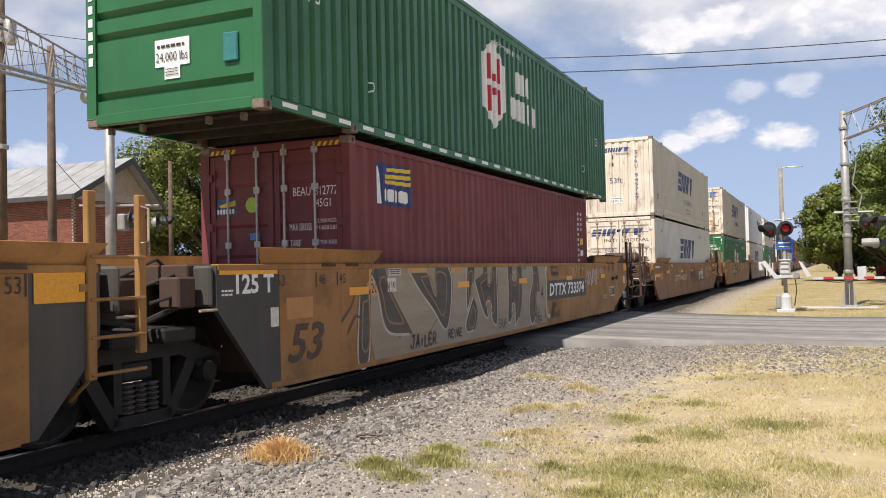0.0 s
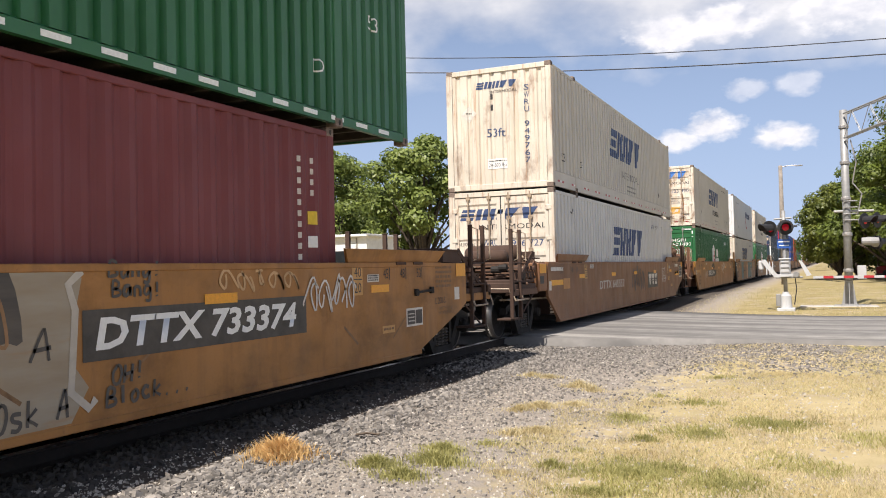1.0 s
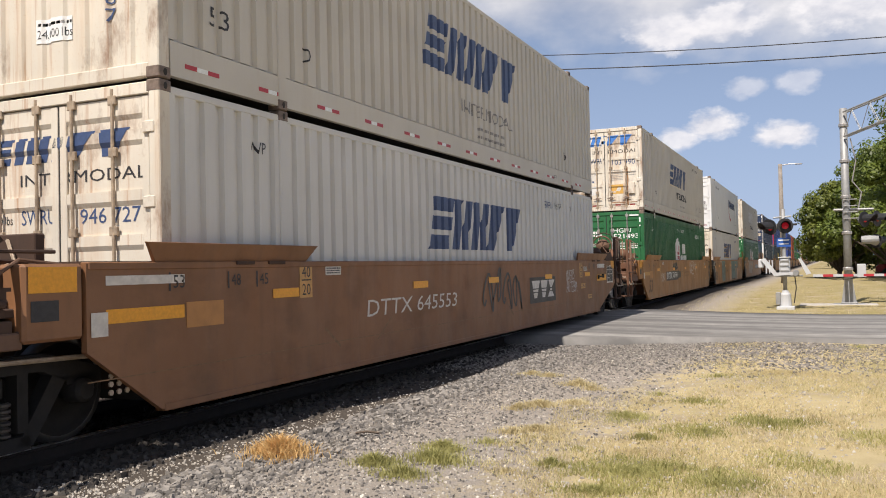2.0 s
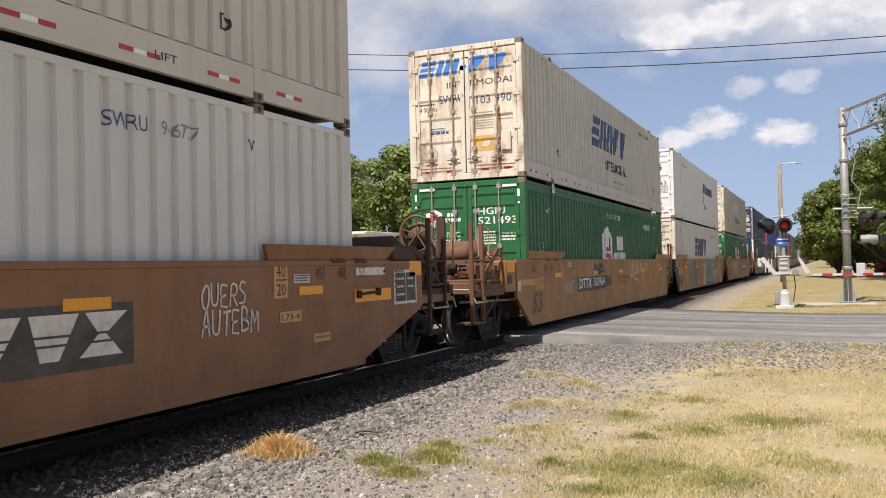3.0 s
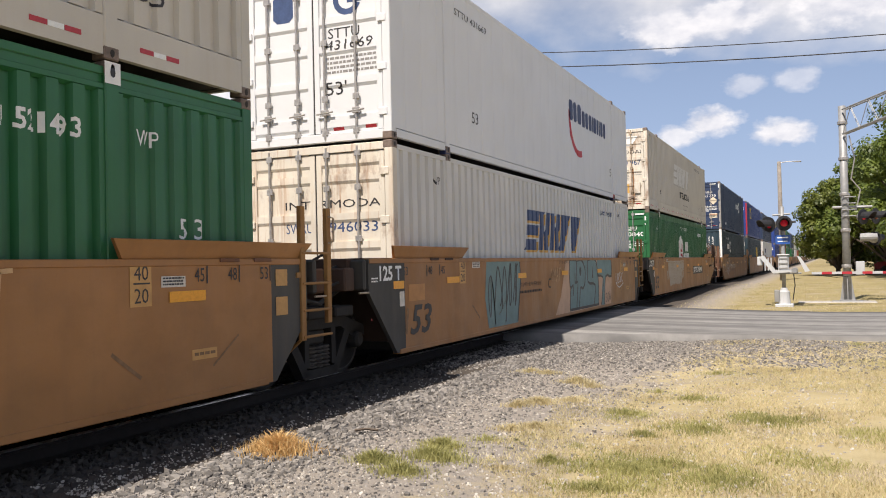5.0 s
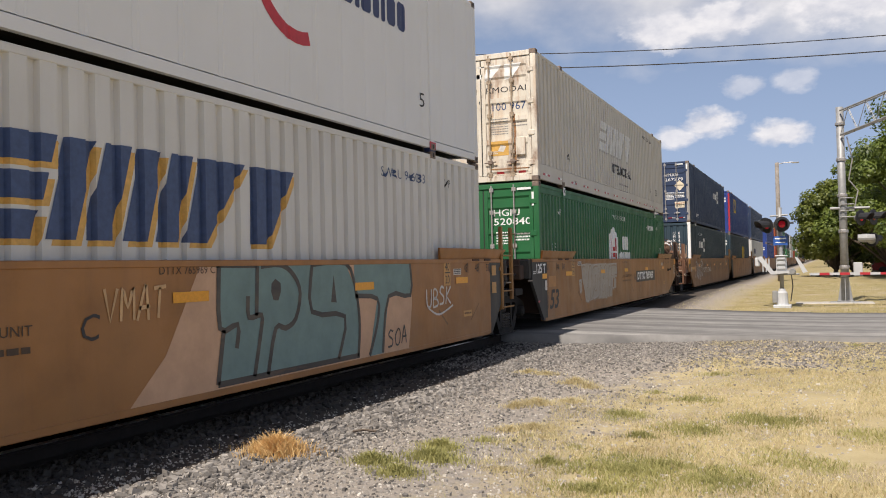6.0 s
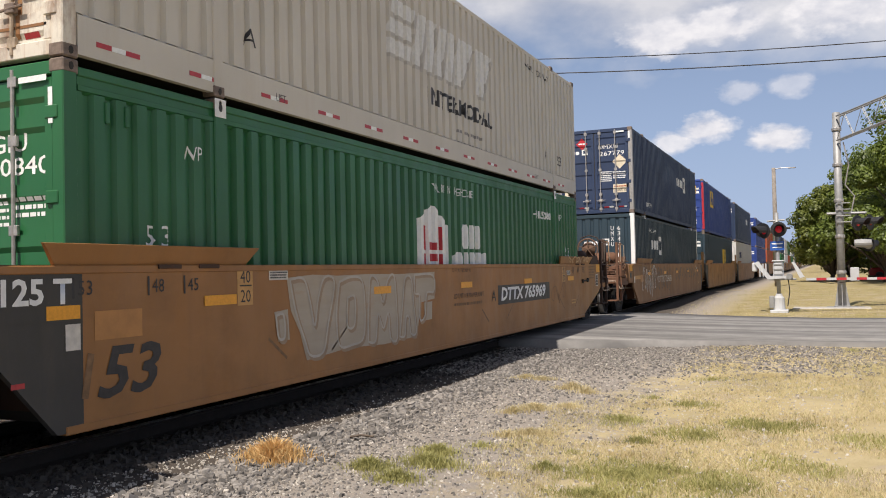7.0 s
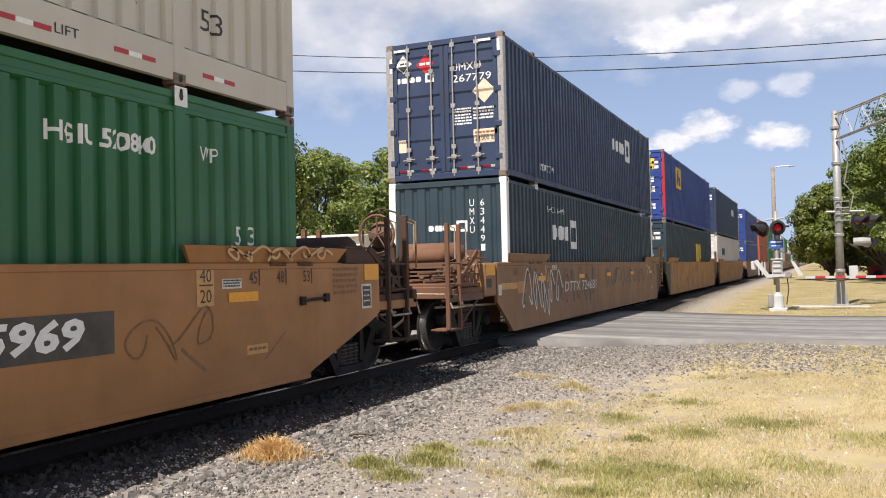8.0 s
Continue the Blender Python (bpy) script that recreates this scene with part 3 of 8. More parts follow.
    part("far_header", Geo().box(-h + 0.13, h - 0.13, length - 0.12, length - 0.01, T - 0.13, T - 0.01, 0.008), skin, ob)
    for y in marks[1:-1]:
        part("lift_header", Geo().box(-h + 0.10, h - 0.10, y, y + 0.17, T - 0.06, T - 0.008), skin, ob)
    part("sill", Geo().box(-h + 0.13, h - 0.13, 0.0, 0.1, 0.02, 0.15, 0.008), end_skin, ob)
    tops = [T - 0.14, 2.45, 1.88, 1.46, 0.96, 0.40]
    relief = None
    if near == "doors":
        kz = [(0.0, 0.046)]
        for k, top in reversed(list(enumerate(tops))):
            wd = 0.16 if k in (0, 5) else 0.10
            kz += [(top - wd - 0.05, 0.046), (top - wd, 0.022), (top, 0.022), (top + 0.002, 0.046)]
        relief = ("z", *depth_of(kz))
        for d in (-1, 1):
            a, b = (-h + 0.14, -0.012) if d < 0 else (0.012, h - 0.14)
            g = Geo()
            g.box(a, b, 0.045, 0.06, 0.16, T - 0.14)
            leaf = part("door", g, end_skin, ob)
            # raised rims and horizontal pressed bands with sloping lips
            part("door_rim", Geo().box(a, a + 0.09, 0.018, 0.046, 0.16, T - 0.14, 0.006), end_skin, leaf)
            part("door_rim", Geo().box(b - 0.09, b, 0.018, 0.046, 0.16, T - 0.14, 0.006), end_skin, leaf)
            for k, top in enumerate(tops):
                wd = 0.16 if k in (0, 5) else 0.10
                part("pressed_band", Geo().prism([(0.022, top), (0.022, top - wd), (0.046, top - wd - 0.05), (0.046, top)], a + 0.09, b - 0.09, "x"), end_skin, leaf)
            for k, x in enumerate((a + (b - a) * 0.30, a + (b - a) * 0.76) if d < 0 else (a + (b - a) * 0.16, a + (b - a) * 0.62)):
                g = Geo().rod((x, 0.0, 0.06), (x, 0.0, T - 0.05), 0.0175, 8)
                for zz in (0.12, 0.62, 1.45, 2.2, T - 0.2):
                    g.box(x - 0.05, x + 0.05, -0.012, 0.024, zz, zz + 0.09, 0.006)
                part("lock_rod", g, rods, leaf)
                if fine:
                    hg = Geo().rod((x - 0.13, -0.025, 0.44), (x + 0.15, -0.03, 0.46), 0.013, 6)
                    hg.box(x - 0.05, x + 0.06, -0.035, 0.02, 0.41, 0.50, 0.008)
                    part("door_handle", hg, CASTING if end_skin is RUSTY else rods, leaf)
            for zz in (0.35, 1.0, 1.7, 2.4):
                x = -h + 0.13 if d < 0 else h - 0.13
                part("hinge", Geo().box(x - 0.07, x + 0.07, -0.012, 0.02, zz, zz + 0.11, 0.008), end_skin, leaf)
        part("door_gasket", Geo().box(-0.02, 0.02, 0.03, 0.06, 0.16, T - 0.14), SHADOWY, ob)
    elif near == "upright":
        ks = waves(-h + 0.14, h - 0.14, 0.30, 0.16, 0.03, 0.03)
        relief = ("x", *depth_of([(x, 0.02 + d) for x, d in ks]))
        v = [(x, 0.02 + d, zz) for x, d in ks for zz in (0.14, T - 0.13)]
        part("front_panel", Geo().add(v, [(2 * i, 2 * i + 2, 2 * i + 3, 2 * i + 1) for i in range(len(ks) - 1)]), end_skin, ob)
    else:
        prof = [(0.03, 0.15)]
        z0 = 0.15
        for i, gap in enumerate((0.16, 0.62, 0.16, 0.16, 0.16, 0.16, 0.16, 0.16, 0.16, 0.16)):
            z1 = z0 + gap
            prof += [(0.03, z1), (0.085, z1 + 0.012), (0.085, z1 + 0.035), (0.03, z1 + 0.105)]
            z0 = z1 + 0.105
        prof.append((0.03, T - 0.12))
        v = [(x, y, zz) for y, zz in prof for x in (-h + 0.13, h - 0.13)]
        part("front_panel", Geo().add(v, [(2 * i, 2 * i + 1, 2 * i + 3, 2 * i + 2) for i in range(len(prof) - 1)]), end_skin, ob)
    if tape:
        if tape == "white":
            strip = [(Geo().box(0, 0.003, 0, 0.30, 0, 0.055).mesh("tape_strip", WHITETAPE), 0.0)]
            step = 0.62
        else:
            strip = [(Geo().box(0, 0.003, 0, 0.17, 0, 0.045).mesh("tape_strip", REDTAPE), 0.0), (Geo().box(0, 0.003, 0, 0.17, 0, 0.045).mesh("tape_strip", REDTAPE), 0.34), (Geo().box(0, 0.003, 0, 0.16, 0, 0.045).mesh("tape_strip", WHITETAPE), 0.175)]
            step = 1.18
        y = 0.36
        while y < length - 0.6:
            for me, off in strip:
                part("tape_strip", me, None, ob).location = (h + 0.001, y + off, 0.145 if style == "wide" else 0.078)
            y += step
    return ob, wave, h, relief


def side_shape(c, name, polys, y, z, ink, proud=0.004):
    ob, wave, h, _ = c
    return decal(name, shapes(polys), ink, ob, "side", y, z, h - 0.006, wave, proud)


def end_shape(c, name, polys, x, z, ink, plane=0.018, proud=0.004):
    bare = name in ("reflector", "height_stripes") and plane < 0.012
    return decal(name, shapes(polys), ink, c[0], "end", x, z, plane, None, proud + (0.003 if plane < 0.0165 and not bare else 0), "", None if bare else c[3])


# ---- well cars ----
def car(label, s0, near, far, skin, fine=True, length=LEN, ends=RUST):
    """One well of a container car; its container's near end stands at s0. near, far: 'shared' bogie or 'coupled' end."""
    ob = thing("well_car", label, "rail freight car", pose(TRACK, s0, 0), "cars of the train")
    L, top, low = length, 1.705, 0.395
    head = [(-1.0, top), (-1.0, 1.27), (-0.2, low)] if near == "shared" else [(-1.0, top), (-1.0, 0.98), (-0.15, low)]
    tail = [(L + 0.2, low), (L + 0.82, 1.05), (L + 0.82, top)] if far == "shared" else [(L - 0.1, low), (L + 1.6, 0.96), (L + 1.8, 1.05), (L + 1.8, top)]
    inner_head = [(0.06, top), (0.06, low)] if near == "shared" else head
    inner_tail = [(L + 0.13, low), (L + 0.13, top)] if far == "shared" else tail
    poly = inner_head + inner_tail
    for side in (1, -1):
        a, b = side * 1.36, side * 1.42
        wall = part("side_wall", Geo().prism(poly, a, b), skin, ob)
        if near == "shared":
            part("end_gusset", Geo().prism([(-1.0, top), (-1.0, 1.27), (-0.2, low), (0.06, low), (0.06, top)], a, b), DARKGREY, wall, "dark grey end plate")
        if far == "shared":
            part("end_gusset", Geo().prism([(L + 0.13, top), (L + 0.13, low), (L + 0.2, low), (L + 0.82, 1.05), (L + 0.82, top)], a, b), DARKGREY, wall, "dark grey end plate")
        part("top_chord", Geo().box(side * 1.33, side * 1.432, -0.98, L + 0.8, top - 0.055, top + 0.012, 0.008), skin, wall)
        part("bottom_chord", Geo().box(side * 1.30, side * 1.430, -0.12, L + 0.05, low - 0.02, low + 0.05, 0.008), skin, wall)
        for y0, y1 in ((-0.35, 2.4), (L - 2.15, L + 0.88)):
            g = Geo()
            v = []
            for y, yy in ((y0, y0 + 0.16), (y1, y1 - 0.16)):
                v += [(side * 1.40, yy, top + 0.01), (side * 1.465, y, top + 0.185), (side * 1.43, y, top + 0.19), (side * 1.36, yy, top + 0.01)]
            g.add(v, [(0, 1, 2, 3), (7, 6, 5, 4), (0, 4, 5, 1), (1, 5, 6, 2), (2, 6, 7, 3), (3, 7, 4, 0)])
            part("guide_flare", g, skin, wall, "flared container guide")
            if fine:
                for k in range(2):
                    yb = (y0 + y1) / 2 + (k - 0.2) * 0.55
                    part("hinge", Geo().box(side * 1.43, side * 1.448, yb, yb + 0.30, top - 0.02, top + 0.018, 0.004), ends, wall)
    beam = Geo().box(-1.30, 1.30, 0, 0.22, low + 0.005, low + 0.12).mesh("floor_beam", SHADOWY)
    for i in range(9):
        part("floor_beam", beam, None, ob).location = (0, 0.2 + i * (L - 0.6) / 8, 0)
    for y, kind, sgn in ((0.0, near, -1), (L, far, 1)):
        g = Geo().box(-1.33, 1.33, min(y, y + sgn * 0.12), max(y, y + sgn * 0.12), 0.55, top - 0.06)
        part("end_wall", g, ends, ob)
        ext = 1.25 if kind == "shared" else 3.15
        if kind == "shared" and fine:
            part("articulation_beam", Geo().box(-0.55, 0.55, min(y + sgn * 0.9, y + sgn * 1.6), max(y + sgn * 0.9, y + sgn * 1.6), 1.15, 1.66, 0.03), ends, ob, "rusty articulation casting")
            part("cross_beam", Geo().box(-1.2, 1.2, min(y + sgn * 0.98, y + sgn * 1.16), max(y + sgn * 0.98, y + sgn * 1.16), 1.52, 1.72, 0.015), ends, ob)
            for k2 in range(3):
                x = 0.75 + k2 * 0.2
                part("air_hose", Geo().tube([(x, y + sgn * 0.9, 1.66 - 0.1 * k2), (x + 0.1, y + sgn * 1.2, 1.78 - 0.16 * k2), (x, y + sgn * 1.62, 1.6 - 0.12 * k2)], 0.018), SHADOWY, ob)
            part("valve_box", Geo().box(1.05, 1.3, min(y + sgn * 1.15, y + sgn * 1.4), max(y + sgn * 1.15, y + sgn * 1.4), 1.3, 1.6, 0.02), ends, ob)
            part("side_bearing", Geo().box(0.5, 1.25, min(y + sgn * 1.1, y + sgn * 1.55), max(y + sgn * 1.1, y + sgn * 1.55), 0.98, 1.12, 0.02), IRON, ob)
            part("step_bar", Geo().rod((1.42, y + sgn * 1.0, 1.27), (1.42, y + sgn * 1.25, 1.27), 0.014, 6), RODRUST, ob)
        y1 = y + sgn * ext
        part("centre_sill", Geo().box(-0.36, 0.36, min(y, y1), max(y, y1), 1.02, 1.42, 0.02), ends, ob)
        part("deck_plate", Geo().box(-1.30, 1.30, min(y + sgn * 0.1, y + sgn * 0.95), max(y + sgn * 0.1, y + sgn * 0.95), top - 0.05, top + 0.02), ends, ob)
        for side in (1, -1):
            ya, yb = (y + sgn * 1.01, y + sgn * (1.08 if kind == "shared" else 1.58))
            if not (kind == "coupled" and sgn > 0):
                part("end_cabinet", Geo().box(side * 0.95, side * 1.405, min(ya, yb), max(ya, yb), 1.10 if kind == "coupled" else 1.3, top + 0.0, 0.025), skin if kind == "coupled" else DARKGREY, ob)
        if kind == "coupled":
            part("platform", Geo().box(-1.30, 1.30, min(y + sgn * 1.5, y + sgn * 3.1), max(y + sgn * 1.5, y + sgn * 3.1), 1.30, 1.37, 0.01), ends, ob, "walkway plate across the coupled end")
            part("end_beam", Geo().box(-1.36, 1.36, min(y + sgn * 2.98, y + sgn * 3.12), max(y + sgn * 2.98, y + sgn * 3.12), 1.12, 1.32, 0.012), ends, ob)
            c = Geo().box(-0.12, 0.12, min(y + sgn * 3.1, y + sgn * 3.55), max(y + sgn * 3.1, y + sgn * 3.55), 0.95, 1.15, 0.03)
            c.box(-0.17, 0.17, min(y + sgn * 3.45, y + sgn * 3.68), max(y + sgn * 3.45, y + sgn * 3.68), 0.90, 1.20, 0.05)
            part("coupler", c, IRON, ob)
            if fine:
                for side in (1, -1):
                    g = Geo()
                    ya, yb = (y + 2.17, y + 2.74) if sgn > 0 else (y - 2.70, y - 3.19)
                    part("ladder_post", Geo().box(side * 1.33, side * 1.40, ya - 0.03, ya + 0.03, 0.62, 2.36, 0.008), ends, ob)
                    part("ladder_post", Geo().box(side * 1.33, side * 1.40, yb - 0.03, yb + 0.03, 0.62, 2.36, 0.008), ends, ob)
                    for zz in (0.62, 0.98, 1.34, 1.70):
                        part("ladder_rung", Geo().rod((side * 1.40, ya, zz), (side * 1.40, yb, zz), 0.014, 6), ends, ob)
                    for yy in (ya, yb):
                        part("grab_rail", Geo().tube([(side * 1.40, yy + 0.05, 1.75), (side * 1.46, yy + 0.10, 1.78), (side * 1.46, yy + 0.10, 2.28), (side * 1.40, yy + 0.02, 2.31)], 0.012), RODRUST, ob)
                    part("brace", Geo().prism([(y + sgn * 2.6, 1.35), (y + sgn * 2.72, 1.35), (y + sgn * 1.75, 1.95), (y + sgn * 1.68, 1.88)], side * 1.30, side * 1.33), ends, ob)
                    st = Geo().box(side * 1.05, side * 1.40, min(ya, yb), max(ya, yb), 0.60, 0.63)
                    part("step", st, ends, ob)
                    mesh_plate = Geo()
                    for i in range(6):
                        for j in range(3):
                            mesh_plate.rod((side * 1.36, y + sgn * (0.25 + i * 0.09), 0.62 + j * 0.07), (side * 1.375, y + sgn * (0.25 + i * 0.09), 0.62 + j * 0.07), 0.026, 6)
                    part("grating", mesh_plate, RODRUST, ob)
                # air reservoir and pipes on the platform
                part("air_reservoir", Geo().lathe([(0.0, -0.62), (0.13, -0.6), (0.19, -0.52), (0.19, 0.52), (0.13, 0.6), (0.0, 0.62)], (0.45, y + sgn * 1.75, 1.74 if skin is TAN else 1.90), "x", 16), ends, ob, "cylindrical air tank", True)
                part("air_reservoir", Geo().lathe([(0.0, -0.4), (0.1, -0.39), (0.14, -0.33), (0.14, 0.33), (0.1, 0.39), (0.0, 0.4)], (0.55, y + sgn * 2.25, 1.84), "x", 14), ends, ob, "smaller cylindrical air tank", True)
                for x, zz in ((1.15, 1.52), (0.9, 1.60), (1.0, 1.46), (1.22, 1.42)):
                    part("brake_pipe", Geo().tube([(x, y + sgn * 1.0, zz), (x, y + sgn * 1.9, zz), (x - 0.2, y + sgn * 2.2, zz - 0.06), (x - 0.2, y + sgn * 2.9, zz - 0.06)], 0.022), ends, ob)
                part("brake_pipe", Geo().tube([(0.9, y + sgn * 1.3, 1.9), (1.1, y + sgn * 1.4, 1.72), (1.1, y + sgn * 2.2, 1.45)], 0.018), RODRUST, ob)
                part("brake_rod", Geo().rod((1.2, y + sgn * 0.2, 0.92), (1.05, y + sgn * 3.0, 0.98), 0.022, 6), RODRUST, ob)
                part("brake_rod", Geo().rod((1.34, y + sgn * 1.55, 1.20), (1.34, y + sgn * 2.6, 0.66), 0.016, 6), ends, ob)
                part("air_hose", Geo().tube([(0.5, y + sgn * 3.0, 1.1), (0.6, y + sgn * 3.25, 0.8), (0.45, y + sgn * 3.5, 0.62), (0.3, y + sgn * 3.7, 0.72)], 0.028), SHADOWY, ob)
                part("hose", Geo().tube([(1.0, y + sgn * 1.9, 1.45), (1.05, y + sgn * 2.05, 1.75), (0.95, y + sgn * 2.2, 1.86), (0.85, y + sgn * 2.4, 1.5)], 0.02), SHADOWY, ob)
                part("uncoupling_lever", Geo().tube([(1.38, y + sgn * 3.16, 0.95), (1.30, y + sgn * 3.18, 1.2), (0.2, y + sgn * 3.2, 1.22)], 0.014), RODRUST, ob)
                part("end_sill_plate", Geo().box(0.3, 1.34, min(y + sgn * 1.62, y + sgn * 2.9), max(y + sgn * 1.62, y + sgn * 2.9), 1.18, 1.28, 0.01), ends, ob)
                rnd = random.Random(int(s0 * 10) + int(sgn))
                for i in range(14):
                    x, yy, zz = rnd.uniform(0.6, 1.25), y + sgn * rnd.uniform(1.05, 2.7), rnd.uniform(1.40, 1.66)
                    a = rnd.uniform(0.035, 0.10)
                    gear = Geo().box(x - a, x + a, yy - a, yy + a * rnd.uniform(0.4, 1), zz - a, zz + a * rnd.uniform(0.5, 1), 0.015) if i % 2 else Geo().rod((x - a, yy, zz), (x + a, yy, zz), a * 0.8, 9)
                    part("brake_gear", gear, ends if i % 3 else IRON, ob)
                # perforated walkway plate
                plate = Geo()
                for i in range(7):
                    plate.box(1.31, 1.325, min(y + sgn * (1.66 + i * 0.18), y + sgn * (1.74 + i * 0.18)), max(y + sgn * (1.66 + i * 0.18), y + sgn * (1.74 + i * 0.18)), 1.385, 1.50)
                plate.box(1.31, 1.325, min(y + sgn * 1.62, y + sgn * 2.95), max(y + sgn * 1.62, y + sgn * 2.95), 1.50, 1.53)
                part("kick_plate", plate, ends, ob)
                part("bracket", Geo().box(0.5, 1.2, min(y + sgn * 1.2, y + sgn * 1.3), max(y + sgn * 1.2, y + sgn * 1.3), 1.4, 1.95, 0.01), ends, ob)
                if sgn > 0 and skin is not TAN:
                    wr, wz, by = 0.29, 2.15, y + 2.95
                    part("brake_wheel", Geo().lathe([(wr, -0.012), (wr + 0.022, 0.0), (wr, 0.012), (wr - 0.022, 0.0), (wr, -0.012)], (0.85, by - 0.12, wz), "y", 28), DUSTRUST, ob, "round hand-brake wheel")
                    for i in range(5):
                        a = i * 2 * math.pi / 5 + 0.3
                        part("wheel_spoke", Geo().rod((0.85, by - 0.10, wz), (0.85 + wr * math.cos(a), by - 0.12, wz + wr * math.sin(a)), 0.013, 5), DUSTRUST, ob)
                    part("gear_disc", Geo().lathe([(0.0, -0.07), (0.05, -0.07), (0.06, -0.03), (wr * 0.66, -0.025), (wr * 0.7, 0.0), (wr * 0.66, 0.03), (0.0, 0.03)], (0.85, by, wz), "y", 24), DUSTRUST, ob, "dusty brown gear disc", True)
                    part("wheel_guard", Geo().tube([(0.52, by + 0.08, wz - 0.35), (0.50, by + 0.08, wz + 0.1), (0.62, by + 0.08, wz + 0.33), (0.85, by + 0.08, wz + 0.40), (1.08, by + 0.08, wz + 0.33), (1.2, by + 0.08, wz + 0.1), (1.18, by + 0.08, wz - 0.35)], 0.016), ends, ob)
                    part("brake_housing", Geo().prism([(0.62, 1.37), (1.12, 1.37), (1.06, wz - 0.22), (0.96, wz - 0.05), (0.74, wz - 0.05), (0.66, wz - 0.22)], by + 0.03, by + 0.16, "y"), ends, ob)
                    for dz, r in ((0.42, 0.12), (0.60, 0.08)):
                        part("pinion", Geo().lathe([(0.0, -0.04), (r, -0.035), (r, 0.035), (0.0, 0.04)], (0.88, by - 0.01, wz - dz), "y", 14), IRON, ob)
                    part("brake_chain", Geo().rod((1.0, by - 0.02, wz - 0.4), (0.98, by - 0.04, 1.05), 0.014, 5), IRON, ob)
                    part("brake_chain_guard", Geo().box(0.4, 0.62, y + 2.5, y + 2.9, 1.37, 1.95, 0.03), ends, ob)
                    part("upright_channel", Geo().box(1.24, 1.33, y + 2.86, y + 2.94, 1.32, 2.42, 0.01).box(1.18, 1.24, y + 2.90, y + 2.94, 1.32, 2.42, 0.01), ends, ob)
                    part("grab_rail", Geo().tube([(1.34, y + 2.94, 1.62), (1.42, y + 2.99, 1.64), (1.42, y + 2.99, 2.32), (1.34, y + 2.94, 2.36)], 0.014), YELLOWROD, ob)
                if sgn > 0:
                    part("end_hood", Geo().prism([(y + 0.98, 1.72), (y + 1.0, 1.90), (y + 1.5, 1.90), (y + 1.72, 1.78), (y + 1.74, 1.70)], 0.85, 1.38), ends, ob, "sloping steel hood")
                    part("hood_lip", Geo().box(0.82, 1.40, y + 0.95, y + 1.55, 1.90, 1.925, 0.006), ends, ob)
                # brake valves, branch pipes and a perforated crossover guard
                for i in range(22):
                    x, yy, zz = rnd.uniform(0.95, 1.36), y + sgn * rnd.uniform(1.62, 2.35), rnd.uniform(1.28, 1.64)
                    a = rnd.uniform(0.02, 0.055)
                    gear = Geo().lathe([(0.0, -a * 1.4), (a, -a), (a * 1.2, 0), (a, a), (0.0, a * 1.4)], (x, yy, zz), "xyz"[i % 3], 9) if i % 3 else Geo().box(x - a, x + a, yy - a * 1.4, yy + a, zz - a, zz + a, 0.01)
                    part("brake_valve", gear, DUSTRUST if i % 2 else ends, ob)
                for i in range(5):
                    x, a = 0.7 + 0.14 * i, rnd.uniform(-0.2, 0.2)
                    part("branch_pipe", Geo().tube([(x, y + sgn * 1.1, 1.70), (x, y + sgn * (1.5 + a), 1.74), (x + 0.06, y + sgn * (1.75 + a), 1.62), (x + 0.06, y + sgn * (1.8 + a), 1.36)], 0.016), ends if i % 2 else DUSTRUST, ob)
                part("handrail", Geo().rod((1.3, y + sgn * 1.2, 1.80), (1.3, y + sgn * 2.3, 1.80), 0.016, 6), ends, ob)
                part("side_sill", Geo().box(1.20, 1.36, min(y + sgn * 1.55, y + sgn * 3.1), max(y + sgn * 1.55, y + sgn * 3.1), 1.06, 1.19, 0.012), DUSTRUST if sgn < 0 else skin, ob)
                for k in (0, 1):
                    slot = Geo().box(0.30, 1.30, -0.006, 0.006, 0, 0.03).mesh("guard_bar", DUSTRUST)
                    for i in range(5):
                        part("guard_bar", slot, None, ob).location = (0, y + sgn * (1.9 + 0.5 * k), 1.42 + i * 0.07)
                part("stirrup", Geo().tube([(1.40, ya, 1.06), (1.44, ya, 0.98), (1.44, yb, 0.98), (1.40, yb, 1.06)], 0.016), RODRUST, ob)
        elif fine and sgn > 0:
            for yy in (y + 0.72, y + 1.28):
                part("ladder_post", Geo().box(1.39, 1.45, yy - 0.045, yy + 0.045, 0.78 if yy < y + 1 else 0.95, 2.32, 0.008), YELLOWROD, ob)
            for zz in (0.82, 1.12, 1.43, 1.78):
                part("ladder_rung", Geo().rod((1.45, y + 0.70, zz), (1.45, y + 1.30, zz), 0.016, 6), YELLOWROD, ob)
            part("ladder_stay", Geo().rod((1.42, y + 0.75, 0.82), (1.15, y + 0.75, 0.60), 0.02, 6).box(1.2, 1.44, y + 0.6, y + 0.72, 1.5, 1.56), YELLOWROD, ob)
            part("grab_rail", Geo().tube([(1.45, y + 1.26, 1.9), (1.50, y + 1.3, 1.92), (1.50, y + 1.3, 2.2), (1.45, y + 1.26, 2.22)], 0.012), RODRUST, ob)
            part("hose", Geo().tube([(0.9, y + 0.4, 1.5), (1.1, y + 0.9, 1.28), (1.15, y + 1.5, 1.16), (1.0, y + 2.2, 1.3), (1.0, y + 2.7, 1.45)], 0.03), SHADOWY, ob)
    return ob


